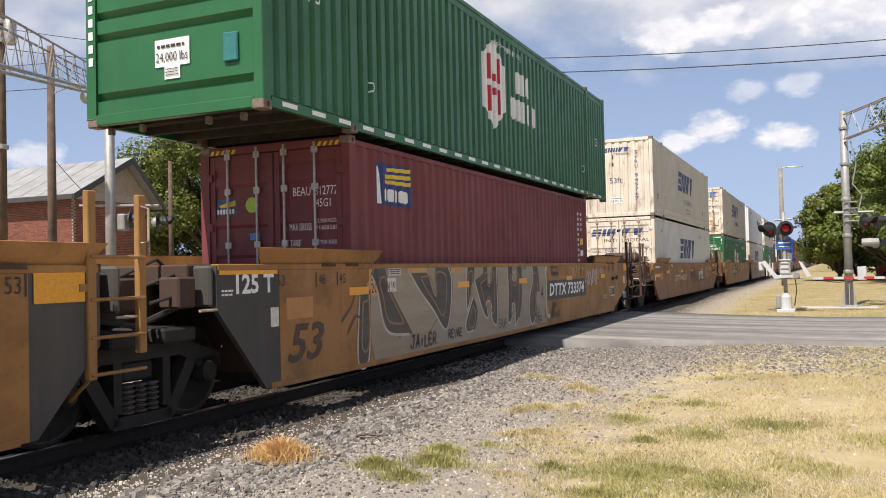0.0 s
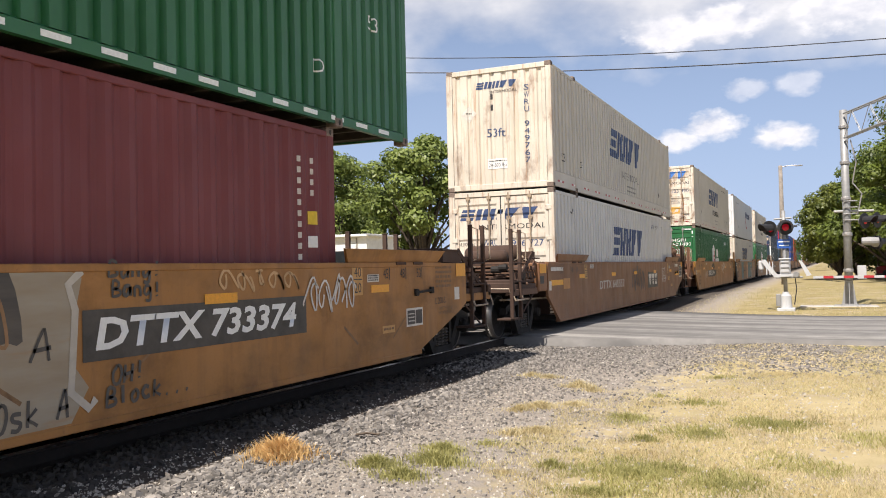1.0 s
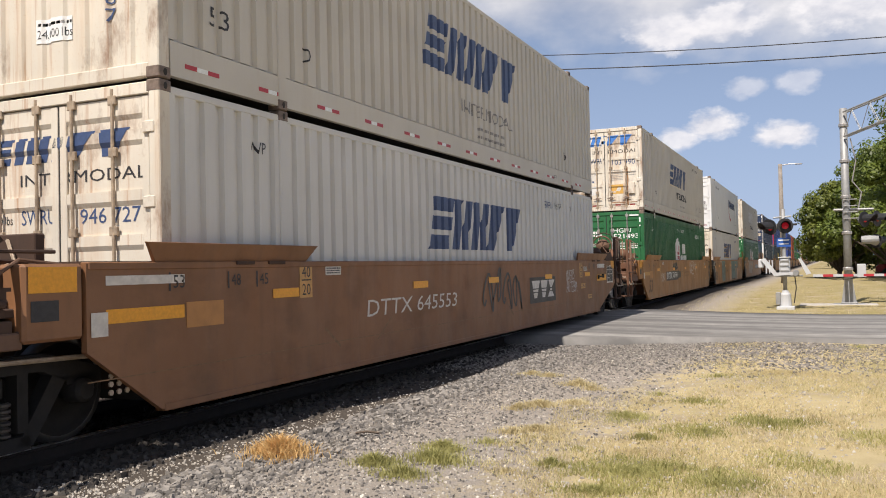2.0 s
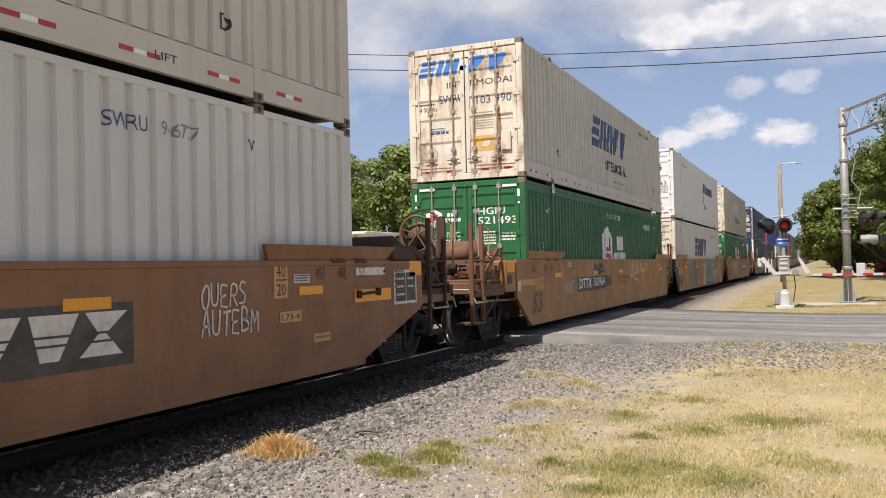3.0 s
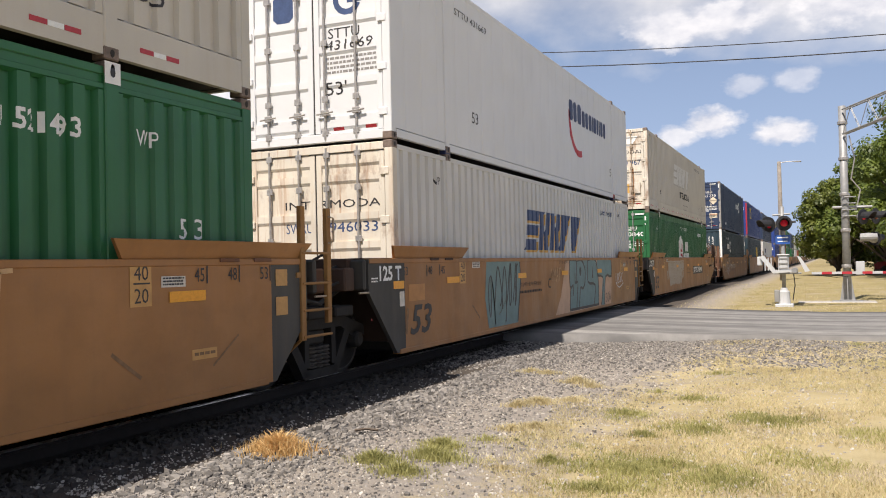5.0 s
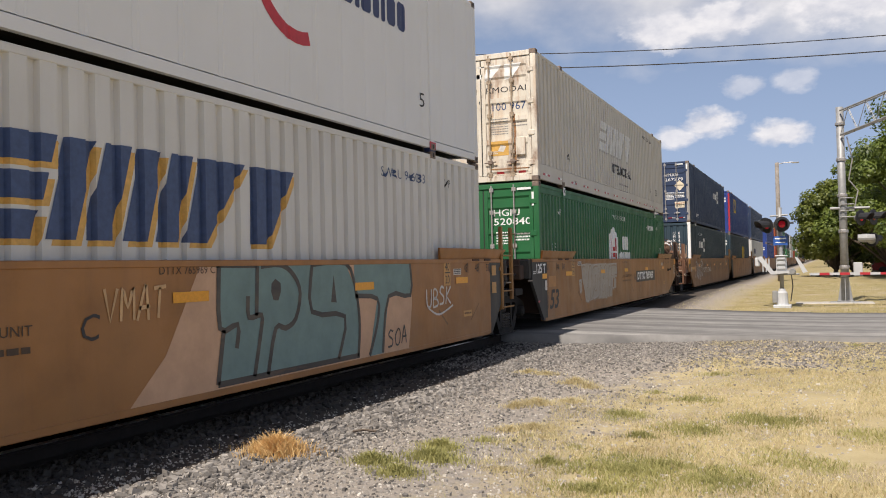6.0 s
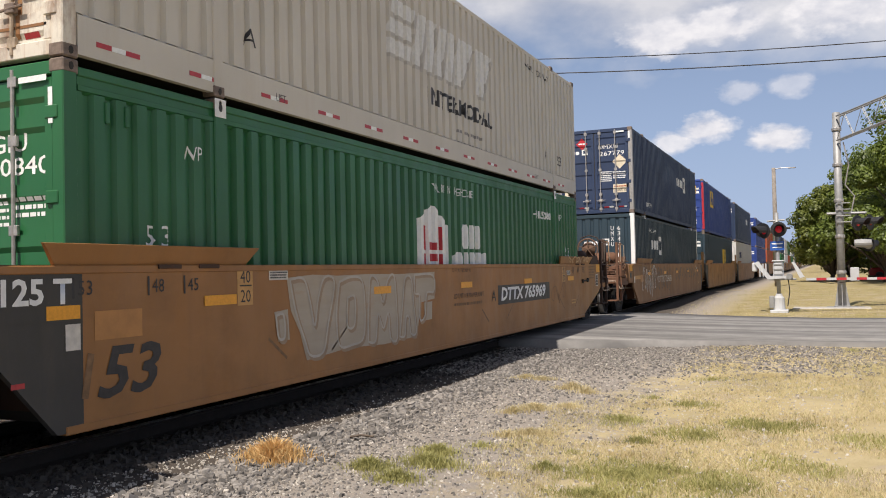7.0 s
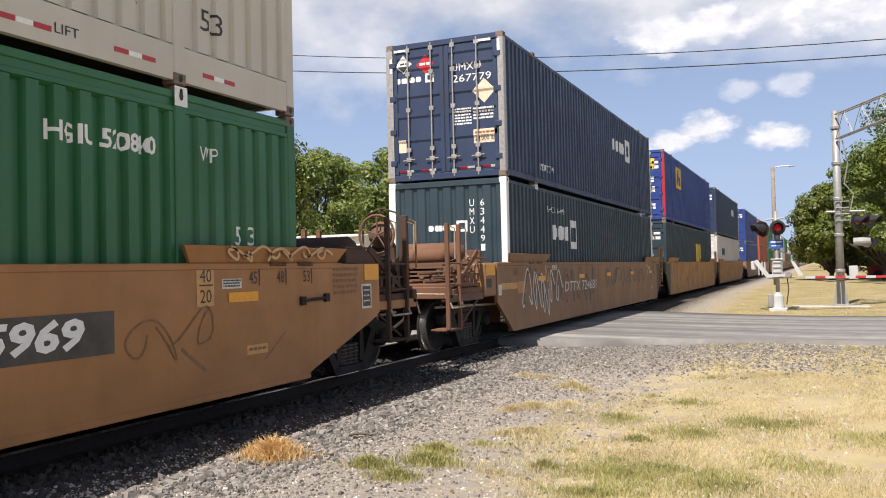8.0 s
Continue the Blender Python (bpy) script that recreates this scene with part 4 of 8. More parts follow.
# ---- bogies ----
def bogie(s):
    ob = thing("rail_bogie", "dark greasy two-axle freight car bogie on the rails", "bogie", pose(TRACK, s, RAIL), "bogies of the train")
    R = 0.457
    wheels = []
    for y in (-0.89, 0.89):
        ws = part("wheelset", Geo().rod((-0.98, 0, 0), (0.98, 0, 0), 0.075, 10), IRON, ob)
        ws.location = (0, y, R)
        for side in (1, -1):
            a = side * 0.69
            k = side
            g = Geo().lathe([(0.08, a - 0.02 * k), (0.15, a), (0.36, a + 0.02 * k), (0.40, a + 0.0 * k), (0.482, a + 0.0 * k), (0.482, a + 0.028 * k), (0.458, a + 0.04 * k)], (0, 0, 0), "x", 30)
            part("wheel_disc", g, IRON, ws, "", True)
            g = Geo().lathe([(0.458, a + 0.04 * k), (0.452, a + 0.135 * k), (0.40, a + 0.14 * k)], (0, 0, 0), "x", 30)
            part("wheel_tread", g, TREAD, ws, "bright worn wheel tread", True)
            g = Geo().lathe([(0.40, a + 0.14 * k), (0.36, a + 0.09 * k), (0.17, a + 0.075 * k), (0.15, a + 0.15 * k), (0.0, a + 0.15 * k)], (0, 0, 0), "x", 30)
            part("wheel_face", g, IRON, ws, "", True)
        wheels.append((ws, y, R))
    for side in (1, -1):
        a, b = side * 0.93, side * 1.06
        g = Geo()
        g.prism([(-1.12, 0.50), (-1.10, 0.64), (-0.55, 0.80), (0.55, 0.80), (1.10, 0.64), (1.12, 0.50), (0.72, 0.56), (0.5, 0.66), (-0.5, 0.66), (-0.72, 0.56)], a, b)
        for k in (1, -1):
            g.prism([(k * 0.74, 0.58), (k * 0.60, 0.62), (k * 0.26, 0.10), (k * 0.40, 0.08)], a, b)
            g.prism([(k * 0.36, 0.66), (k * 0.26, 0.66), (k * 0.26, 0.20), (k * 0.36, 0.20)], a, b)
            g.box(min(a, b), max(a, b), min(k * 0.74, k * 1.06), max(k * 0.74, k * 1.06), 0.52, 0.60)
        g.box(min(a, b), max(a, b), -0.38, 0.38, 0.06, 0.17)
        part("side_frame", g, IRON, ob)
        coil = []
        for i in range(6):
            zz = 0.175 + i * 0.048
            coil += [(0.046, zz), (0.070, zz + 0.012), (0.070, zz + 0.030), (0.046, zz + 0.042)]
        for j in (-0.155, 0.0, 0.155):
            part("spring", Geo().lathe(coil, (side * 1.01, j, 0), "z", 10), SPRING, ob)
        for k in (1, -1):
            part("bearing_cap", Geo().lathe([(0.0, side * 1.13), (0.075, side * 1.13), (0.105, side * 1.10), (0.12, side * 0.96)], (0, k * 0.89, R), "x", 14), IRON, ob)
            part("brake_shoe", Geo().box(side * 0.70, side * 0.80, min(k * 0.34, k * 0.42), max(k * 0.34, k * 0.42), 0.28, 0.62, 0.02), SHADOWY, ob)
    part("bolster", Geo().box(-1.0, 1.0, -0.2, 0.2, 0.46, 0.66, 0.03), IRON, ob)
    return ob, wheels


# ---- ground, road and track ----
def rise(x, y):
    """Height of the ground: level by the camera, a low ballast bed, gentle bumps."""
    bed = max(0.0, 1 - max(0.0, abs(x - TRACK) - 1.3) / 1.1) * 0.035
    n = noise.noise((x * 0.45, y * 0.45, 0)) * 0.035 + noise.noise((x * 1.7, y * 1.7, 3)) * 0.012
    calm = min(1.0, max(0.0, (abs(x - TRACK) - 1.6) / 1.2))
    far_bank = 0.0
    if y > 28.5:
        far_bank = min(1.0, (y - 28.5) / 14) * 0.16
    return bed + n * calm - 0.02 + far_bank


def steps(lo, hi, fine_lo, fine_hi, fine, grow):
    out = list(np.arange(fine_lo, fine_hi + 1e-6, fine))
    d, v = fine, fine_hi
    while v < hi:
        d *= grow
        v += d
        out.append(min(v, hi))
    d, v = fine, fine_lo
    while v > lo:
        d *= grow
        v -= d
        out.insert(0, max(v, lo))
    return out


def ground_material():
    """Grey crushed stone by the track passing into trodden dirt and dry straw-coloured grass."""
    m, n, l, b = shader("ground_soil")
    geo = n.new("ShaderNodeNewGeometry")
    sepx = n.new("ShaderNodeSeparateXYZ")
    l.new(geo.outputs["Position"], sepx.inputs[0])
    x, y = sepx.outputs[0], sepx.outputs[1]

    def mth(op, a, b2=None, c=None):
        q = n.new("ShaderNodeMath")
        q.operation = op
        for i, v in enumerate((a, b2, c)):
            if v is None:
                continue
            if isinstance(v, (int, float)):
                q.inputs[i].default_value = v
            else:
                l.new(v, q.inputs[i])
        return q.outputs[0]
    _, patch = noisy(n, l, 0.8, 5, 0.6)
    _, mid = noisy(n, l, 3.2, 5, 0.65)
    _, tiny = noisy(n, l, 45, 5, 0.7)
    _, pebble = noisy(n, l, 19, 3, 0.6)
    # edge of the grass leans away from the track as it goes off
    edge = mth("MULTIPLY_ADD", y, -0.02, mth("ADD", x, 2.55))
    edge = mth("ADD", edge, mth("MULTIPLY_ADD", patch, 2.4, -1.2))
    edge = mth("ADD", edge, mth("MULTIPLY_ADD", mid, 1.6, -0.8))
    grass = n.new("ShaderNodeMapRange")
    grass.inputs["From Min"].default_value, grass.inputs["From Max"].default_value = -0.2, 0.7
    l.new(edge, grass.inputs[0])
    beyond = n.new("ShaderNodeMapRange")
    beyond.inputs["From Min"].default_value, beyond.inputs["From Max"].default_value = 26.0, 28.0
    l.new(y, beyond.inputs[0])
    aside = n.new("ShaderNodeMapRange")
    aside.inputs["From Min"].default_value, aside.inputs["From Max"].default_value = 3.0, 4.2
    l.new(mth("ABSOLUTE", mth("ADD", x, -TRACK)), aside.inputs[0])
    beyond = mth("MULTIPLY", beyond.outputs[0], aside.outputs[0])
    left = n.new("ShaderNodeMapRange")
    left.inputs["From Min"].default_value, left.inputs["From Max"].default_value = -10.5, -12.0
    l.new(x, left.inputs[0])
    g = mth("MAXIMUM", mth("MAXIMUM", grass.outputs[0], beyond), left.outputs[0])
    stone = mixed(n, l, tiny, (0.145, 0.128, 0.11), (0.44, 0.395, 0.345))
    stone = mixed(n, l, mth("MULTIPLY", pebble, 0.7), stone, (0.35, 0.305, 0.255))
    straw = mixed(n, l, mid, (0.41, 0.33, 0.175), (0.65, 0.55, 0.34))
    green, _ = noisy(n, l, 0.55, 4, 0.6, (1, 1, 1), 0.50, 0.66)
    straw = mixed(n, l, mth("MULTIPLY", green, 0.7), straw, (0.30, 0.28, 0.11))
    straw = mixed(n, l, mth("MULTIPLY", beyond, mth("MULTIPLY_ADD", patch, 1.3, 0.1)), straw, (0.27, 0.225, 0.095))
    bare, _ = noisy(n, l, 1.1, 6, 0.7, (1, 1, 1), 0.52, 0.62)
    straw = mixed(n, l, mth("MULTIPLY", bare, 0.8), straw, (0.46, 0.385, 0.30))
    straw = mixed(n, l, mth("MULTIPLY", tiny, 0.55), straw, (0.30, 0.235, 0.115))
    # oil-dark bed by the rails, widened and blackened to paint in the train's shadow
    oil_and_shade = n.new("ShaderNodeMapRange")
    oil_and_shade.inputs["From Min"].default_value, oil_and_shade.inputs["From Max"].default_value = 2.85, 2.05
    l.new(mth("ADD", mth("ABSOLUTE", mth("ADD", x, -TRACK)), mth("MULTIPLY_ADD", mid, 0.8, -0.4)), oil_and_shade.inputs[0])
    stone = mixed(n, l, mth("MULTIPLY", oil_and_shade.outputs[0], 0.85), stone, (0.050, 0.040, 0.032))
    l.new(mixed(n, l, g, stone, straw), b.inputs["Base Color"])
    b.inputs["Roughness"].default_value = 0.95
    b.inputs["Specular IOR Level"].default_value = 0.15
    hb = mth("MULTIPLY_ADD", tiny, 0.6, mth("MULTIPLY", pebble, 0.8))
    bumped(n, l, b, hb, 0.9, 0.03)
    return m


SOIL = ground_material()
xs = steps(-2500, 2500, -12, 8, 0.25, 1.22)
ys = steps(-400, 4000, -2, 34, 0.25, 1.2)
gv = [(x, y, rise(x, y)) for y in ys for x in xs]
nx = len(xs)
gf = [(j * nx + i, j * nx + i + 1, (j + 1) * nx + i + 1, (j + 1) * nx + i) for j in range(len(ys) - 1) for i in range(nx - 1)]
ground = solid("ground", Geo().add(gv, gf), SOIL, "dry straw-coloured grass and grey gravel ground", "ground", "structure", smooth=True)

ASPHALT = plain("worn_asphalt", (0.24, 0.23, 0.215), 0.9, 0, 0.22, 2.2, 0.4, 0.01)
an, al = ASPHALT.node_tree.nodes, ASPHALT.node_tree.links
lanes, _ = noisy(an, al, 0.9, 3, 0.5, (0.06, 1.6, 1), 0.42, 0.62)
base = an["Principled BSDF"].inputs["Base Color"].links[0].from_socket
al.new(mixed(an, al, scaled(an, al, lanes, 0.75), base, (0.10, 0.096, 0.092)), an["Principled BSDF"].inputs["Base Color"])


def road_edge(x, near):
    """The road runs square across the track and flares out towards it."""
    d = max(0.0, 1 - max(0.0, abs(x - TRACK) - 2.0) / 6.0)
    return 18.3 - 1.6 * d * d if near else 26.4 + 0.9 * d * d


road = Geo()
rx = [-300, -120, -60, -35, -25, -20, -16, -14, -12, -10, -9, -8.2, -7.6, -6.1, -5.5, -4.5, -3.5, -2, 0, 2, 4, 8, 14, 25, 50, 120, 300]
rv, cols = [], 7
for x in rx:
    lift = 0.055 + 0.115 * max(0.0, 1 - max(0.0, abs(x - TRACK) - 1.4) / 5.0)
    for j in range(cols):
        k = j / (cols - 1)
        y = road_edge(x, True) * (1 - k) + road_edge(x, False) * k
        rv.append((x, y, lift + 0.03 * math.sin(math.pi * k)))
    for k in (0, 1):
        rv.append((x, road_edge(x, k == 0), -0.15))
w9 = cols + 2
rf = []
for i in range(len(rx) - 1):
    a, b = i * w9, (i + 1) * w9
    rf += [(a + j, b + j, b + j + 1, a + j + 1) for j in range(cols - 1)]
    rf += [(a + cols, b + cols, b, a), (a + cols - 1, b + cols - 1, b + cols + 1, a + cols + 1)]
solid("road", road.add(rv, rf), ASPHALT, "worn grey asphalt road crossing the railway", "road", "structure", smooth=True)

RAILSTEEL = plain("rail_rust", (0.018, 0.013, 0.011), 0.9, 0.0, 0.35, 8)
RAILTOP = plain("rail_head", (0.72, 0.71, 0.70), 0.30, 1.0, 0.1, 6, 0.05)
track = thing("railway_track", "steel rails on wooden ties in dark ballast", "railway track", kind="structure")
for side in (1, -1):
    xr = TRACK + side * 0.755
    prof = [(xr - 0.07, 0.012), (xr + 0.07, 0.012), (xr + 0.07, 0.024), (xr + 0.012, 0.045), (xr + 0.012, 0.135), (xr + 0.036, 0.147), (xr + 0.036, 0.170), (xr - 0.036, 0.170),
            (xr - 0.036, 0.147), (xr - 0.012, 0.135), (xr - 0.012, 0.045), (xr - 0.07, 0.024)]
    rail = part("rail", Geo().prism(prof, -60, 700, "y"), RAILSTEEL, track)
    part("rail_head", Geo().prism([(xr - 0.036, 0.1705), (xr + 0.036, 0.1705), (xr + 0.030, 0.18), (xr - 0.030, 0.18)], -60, 700, "y"), RAILTOP, rail, "polished running surface")
TIE = varied("tarred_tie_wood", (0.055, 0.042, 0.032), (0.11, 0.085, 0.065), 0.9, 12)
tie = Geo().box(-1.29, 1.29, -0.115, 0.115, -0.13, 0.014, 0.012).mesh("tie", TIE)
for i in range(150):
    y = -8 + i * 0.52
    if 16.0 < y < 27.5:
        continue
    o = part("tie", tie, None, track)
    o.location = (TRACK + random.uniform(-0.03, 0.03), y, 0)

# ---- ballast stones ----
STONE = varied("ballast_stone", (0.105, 0.096, 0.087), (0.40, 0.365, 0.325), 0.92, 30)
PEBBLE = varied("pale_pebble", (0.32, 0.285, 0.24), (0.70, 0.65, 0.57), 0.92, 30)


def stones(name, label, material, count, spot, size, seed):
    """Many loose angular stones as one mesh."""
    rng = np.random.default_rng(seed)
    base8 = np.array([(-1, -1, -1), (1, -1, -1), (1, 1, -1), (-1, 1, -1), (-1, -1, 1), (1, -1, 1), (1, 1, 1), (-1, 1, 1)], float) * 0.5
    quads = np.array([(0, 3, 2, 1), (4, 5, 6, 7), (0, 1, 5, 4), (1, 2, 6, 5), (2, 3, 7, 6), (3, 0, 4, 7)])
    V, F = [], []
    for i in range(count):
        x, y = spot(rng)
        s = size(rng, x, y)
        p = base8 + rng.uniform(-0.22, 0.22, (8, 3))
        p[4:, :2] *= rng.uniform(0.5, 0.9)
        p *= np.array([1, rng.uniform(0.6, 1), rng.uniform(0.45, 0.8)]) * s
        a, t1 = rng.uniform(0, 6.28), rng.uniform(-0.5, 0.5)
        c, sn = math.cos(a), math.sin(a)
        z = p[:, 2] + p[:, 0] * t1
        q = np.stack([p[:, 0] * c - p[:, 1] * sn + x, p[:, 0] * sn + p[:, 1] * c + y, z + rise(x, y) + 0.12 * s], 1)
        F.append(quads + 8 * i)
        V.append(q)
    V, F = np.concatenate(V), np.concatenate(F)
    me = bpy.data.meshes.new(name)
    me.from_pydata(V.tolist(), [], F.tolist())
    me.materials.append(material)
    return tagged(new(name, me), label, "gravel", kind="stuff")


def bed_spot(rng):
    while True:
        y = 3.2 + 14.5 * rng.random() ** 1.4 if rng.random() < 0.82 else rng.uniform(-9, 3.3)
        x = TRACK + 2.1 + abs(rng.normal(0, 0.95)) * (1 + y * 0.03)
        if abs(abs(x - TRACK) - 0.755) > 0.1 and y < road_edge(x, True) - 0.05:
            return x, y


stones("ballast", "loose grey and tan crushed ballast stones beside the rail", STONE, 19000, bed_spot, lambda r, x, y: min(0.075, r.gamma(5, 0.0068) + 0.012) * (1.12 if x < -4.4 else 0.8 if x < -3.9 else 0.5), 3)


def oily_shaded_spot(rng):
    while True:
        y = 3.2 + 24 * rng.random() ** 1.4 if rng.random() < 0.78 else rng.uniform(-9, 3.3)
        x = TRACK + min(rng.uniform(-1.7, 1.75), rng.uniform(0.2, 3.0))
        if abs(abs(x - TRACK) - 0.755) > 0.1 and not 16.2 < y < 27.2:
            return x, y


# stone colour darkened both for oil and for the train's shade beside the rail
OILY_SHADED = varied("oily_shaded_ballast_stone", (0.022, 0.019, 0.017), (0.088, 0.076, 0.064), 0.85, 30)
stones("ballast", "ballast stones darkened by oil and painted-in train shade, between and beside the rails", OILY_SHADED, 16000, oily_shaded_spot, lambda r, x, y: min(0.075, r.gamma(5, 0.0068) + 0.012), 6)


def apron_spot(rng):
    while True:
        y = 11.5 + 6.5 * rng.random() ** 0.7
        x = -5.8 + 7.4 * rng.random() ** 1.5
        if y < road_edge(x, True) - 0.05 and y > 12.4 + 0.30 * (x + 5.8) + rng.normal(0, 0.8) + noise.noise((x, y, 4)) * 1.2:
            return x, y


stones("ballast", "dark crushed stone spread along the road edge", STONE, 13000, apron_spot, lambda r, x, y: min(0.05, r.gamma(4, 0.0055) + 0.009), 4)


def yard_spot(rng):
    while True:
        y = 4.6 + 12.8 * rng.random() ** 1.5
        x = -5.4 + 5.2 * rng.random() ** 1.25 + (y - 5) * 0.22 * rng.random()
        if y < road_edge(x, True) - 0.05:
            return x, y


stones("gravel", "scattered small pale pebbles on trodden dirt", PEBBLE, 15000, yard_spot, lambda r, x, y: r.gamma(3, 0.0034) + 0.005, 5)

# ---- grass ----
STRAW = leafy("dry_grass", (0.41, 0.325, 0.155), (0.78, 0.675, 0.41), 0.75, (0.45, 0.37, 0.18))
GRASS = leafy("green_grass", (0.20, 0.20, 0.065), (0.52, 0.48, 0.19), 0.7, (0.3, 0.32, 0.08))
ORANGEGRASS = leafy("orange_dry_grass", (0.55, 0.34, 0.13), (0.88, 0.64, 0.31), 0.75, (0.7, 0.45, 0.18))


def blades(name, label, material, spots, seed):
    """Grass blades, each a bent taper. spots: x, y, height, spread of lean."""
    rng = np.random.default_rng(seed)
    V, F = [], []
    for x, y, h, lean in spots:
        a, b = rng.uniform(0, 6.28), rng.uniform(0, 6.28)
        wd = h * rng.uniform(0.018, 0.035) + 0.0016
        dx, dy = math.cos(a) * wd, math.sin(a) * wd
        lx, ly = math.cos(b) * lean * h, math.sin(b) * lean * h
        z = rise(x, y) - 0.004
        k = len(V)
        V += [(x - dx, y - dy, z), (x + dx, y + dy, z), (x + dx * 0.7 + lx * 0.35, y + dy * 0.7 + ly * 0.35, z + h * 0.55), (x - dx * 0.7 + lx * 0.35, y - dy * 0.7 + ly * 0.35, z + h * 0.55),
              (x + lx, y + ly, z + h * (1 - 0.25 * lean))]
        F += [(k, k + 1, k + 2, k + 3), (k + 3, k + 2, k + 4)]
    me = bpy.data.meshes.new(name)
    me.from_pydata(V, [], F)
    me.materials.append(material)
    return tagged(new(name, me), label, "grass", kind="stuff")


def tuft(cx, cy, r, n, h, rng, flat=0.6):
    out = []
    for i in range(n):
        a, d = rng.uniform(0, 6.28), abs(rng.normal(0, 0.5)) * r
        out.append((cx + math.cos(a) * d, cy + math.sin(a) * d * flat, h * rng.uniform(0.45, 1.0) * max(0.35, 1 - d / (1.7 * r)), rng.uniform(0.2, 0.8)))
    return out


rg = np.random.default_rng(11)
# x, y, radius across, radius along: trodden spots without grass
BARE = ((-2.43, 5.75, 0.42, 0.42), (-2.36, 12.15, 1.0, 1.5), (-2.05, 8.19, 0.24, 0.3), (-1.53, 9.65, 0.28, 0.4), (-0.42, 16.85, 0.75, 0.9), (-0.08, 10.75, 0.4, 0.5), (0.3, 7.75, 0.45, 0.3), (-2.75, 6.95, 0.3, 0.22), (0.55, 9.3, 0.3, 0.3), (-1.0, 6.95, 0.12, 0.18))
# greener spots of the lawn
LUSH = ((-1.42, 6.6, 0.5, 0.6), (-0.55, 9.1, 0.4, 0.4), (-1.9, 9.0, 0.3, 0.3), (-1.2, 8.4, 0.35, 0.35), (-0.75, 6.6, 0.35, 0.4), (-1.4, 10.4, 0.25, 0.3), (0.5, 8.6, 0.35, 0.35), (-0.2, 7.4, 0.4, 0.35))


def inside(spots, x, y):
    """How far a place lies inside the nearest of some ovals: over 0 within."""
    wob = 0.45 * noise.noise((x * 3.3, y * 2.2, 7)) + 0.25 * noise.noise((x * 9, y * 7, 3))
    return max(1 - 0.8 * math.hypot((x - a) / p, (y - b) / q) for a, b, p, q in spots) + wob


lawn, greens = [], []
while len(lawn) + len(greens) < 190000:
    y = 5.2 + 12.6 * rg.random() ** 1.5
    x = rg.uniform(-4.2, 5.5)
    # left edge of the grass
    edge = float(np.interp(y, (5.2, 6.4, 8.1, 10.3, 13.0, 14.5, 18.0), (-2.35, -2.65, -2.85, -2.75, -1.75, -1.9, -2.3)))
    e = x - edge + noise.noise((x * 1.6, y * 1.2, 0)) * 0.5 + noise.noise((x * 4.6, y * 3.6, 5)) * 0.35
    if e < 0.22 * rg.random() or y > road_edge(x, True) - 0.1 or inside(BARE, x, y) > 0.1 + 0.35 * rg.normal(0, 0.5):
        continue
    n1 = noise.noise((x * 0.9, y * 0.9, 9)) + 0.5 * noise.noise((x * 3.1, y * 3.1, 2))
    if n1 < -0.5 or (y > 13.5 and n1 < -0.05 and x < 0.6):
        continue
    lush = inside(LUSH, x, y)
    h = rg.uniform(0.02, 0.052) * (1 + 0.5 * max(0, n1)) * (1 + 0.7 * max(0, min(0.6, lush)))
    (greens if lush > -0.05 + 0.45 * rg.random() or rg.random() < 0.10 + 0.22 * max(0.0, n1) else lawn).append((x, y, h, rg.uniform(0.3, 1.1)))
for i in range(14000):
    y = 27.3 + 26 * rg.random() ** 1.4
    x = rg.uniform(-4.6, 9)
    (greens if noise.noise((x * 0.5, y * 0.3, 4)) > rg.uniform(-0.3, 0.5) else lawn).append((x, y, rg.uniform(0.04, 0.10), rg.uniform(0.3, 1.0)))
blades("dry_lawn", "short dry straw-coloured grass", STRAW, lawn, 21)
for cx, cy, r, n, h in ((-3.43, 6.24, 0.30, 900, 0.15), (-3.06, 5.98, 0.34, 900, 0.13), (-3.0, 6.5, 0.42, 1200, 0.15), (-3.1, 6.9, 0.34, 800, 0.14), (-2.85, 7.28, 0.36, 450, 0.09), (-2.08, 6.72, 0.2, 420, 0.11), (-2.0, 7.28, 0.22, 260, 0.08), (-1.56, 7.95, 0.24, 520, 0.11), (-1.4, 6.7, 0.6, 1700, 0.085), (-1.55, 6.05, 0.55, 1500, 0.085), (-1.15, 6.95, 0.5, 900, 0.08), (-0.75, 6.55, 0.5, 800, 0.08),
                        (-1.95, 9.07, 0.42, 700, 0.10), (-1.9, 10.7, 0.28, 260, 0.10), (-0.55, 9.1, 0.7, 1200, 0.09), (-1.4, 10.3, 0.42, 420, 0.09), (-1.4, 12.6, 0.5, 450, 0.1), (-1.1, 8.4, 0.5, 600, 0.08), (0.5, 17.2, 0.6, 260, 0.1)):
    greens += tuft(cx, cy, r, n if cy < 7.1 else n // 2, h, rg)
blades("green_grass", "tufts of green grass among the dry lawn", GRASS, greens, 22)
yl = []
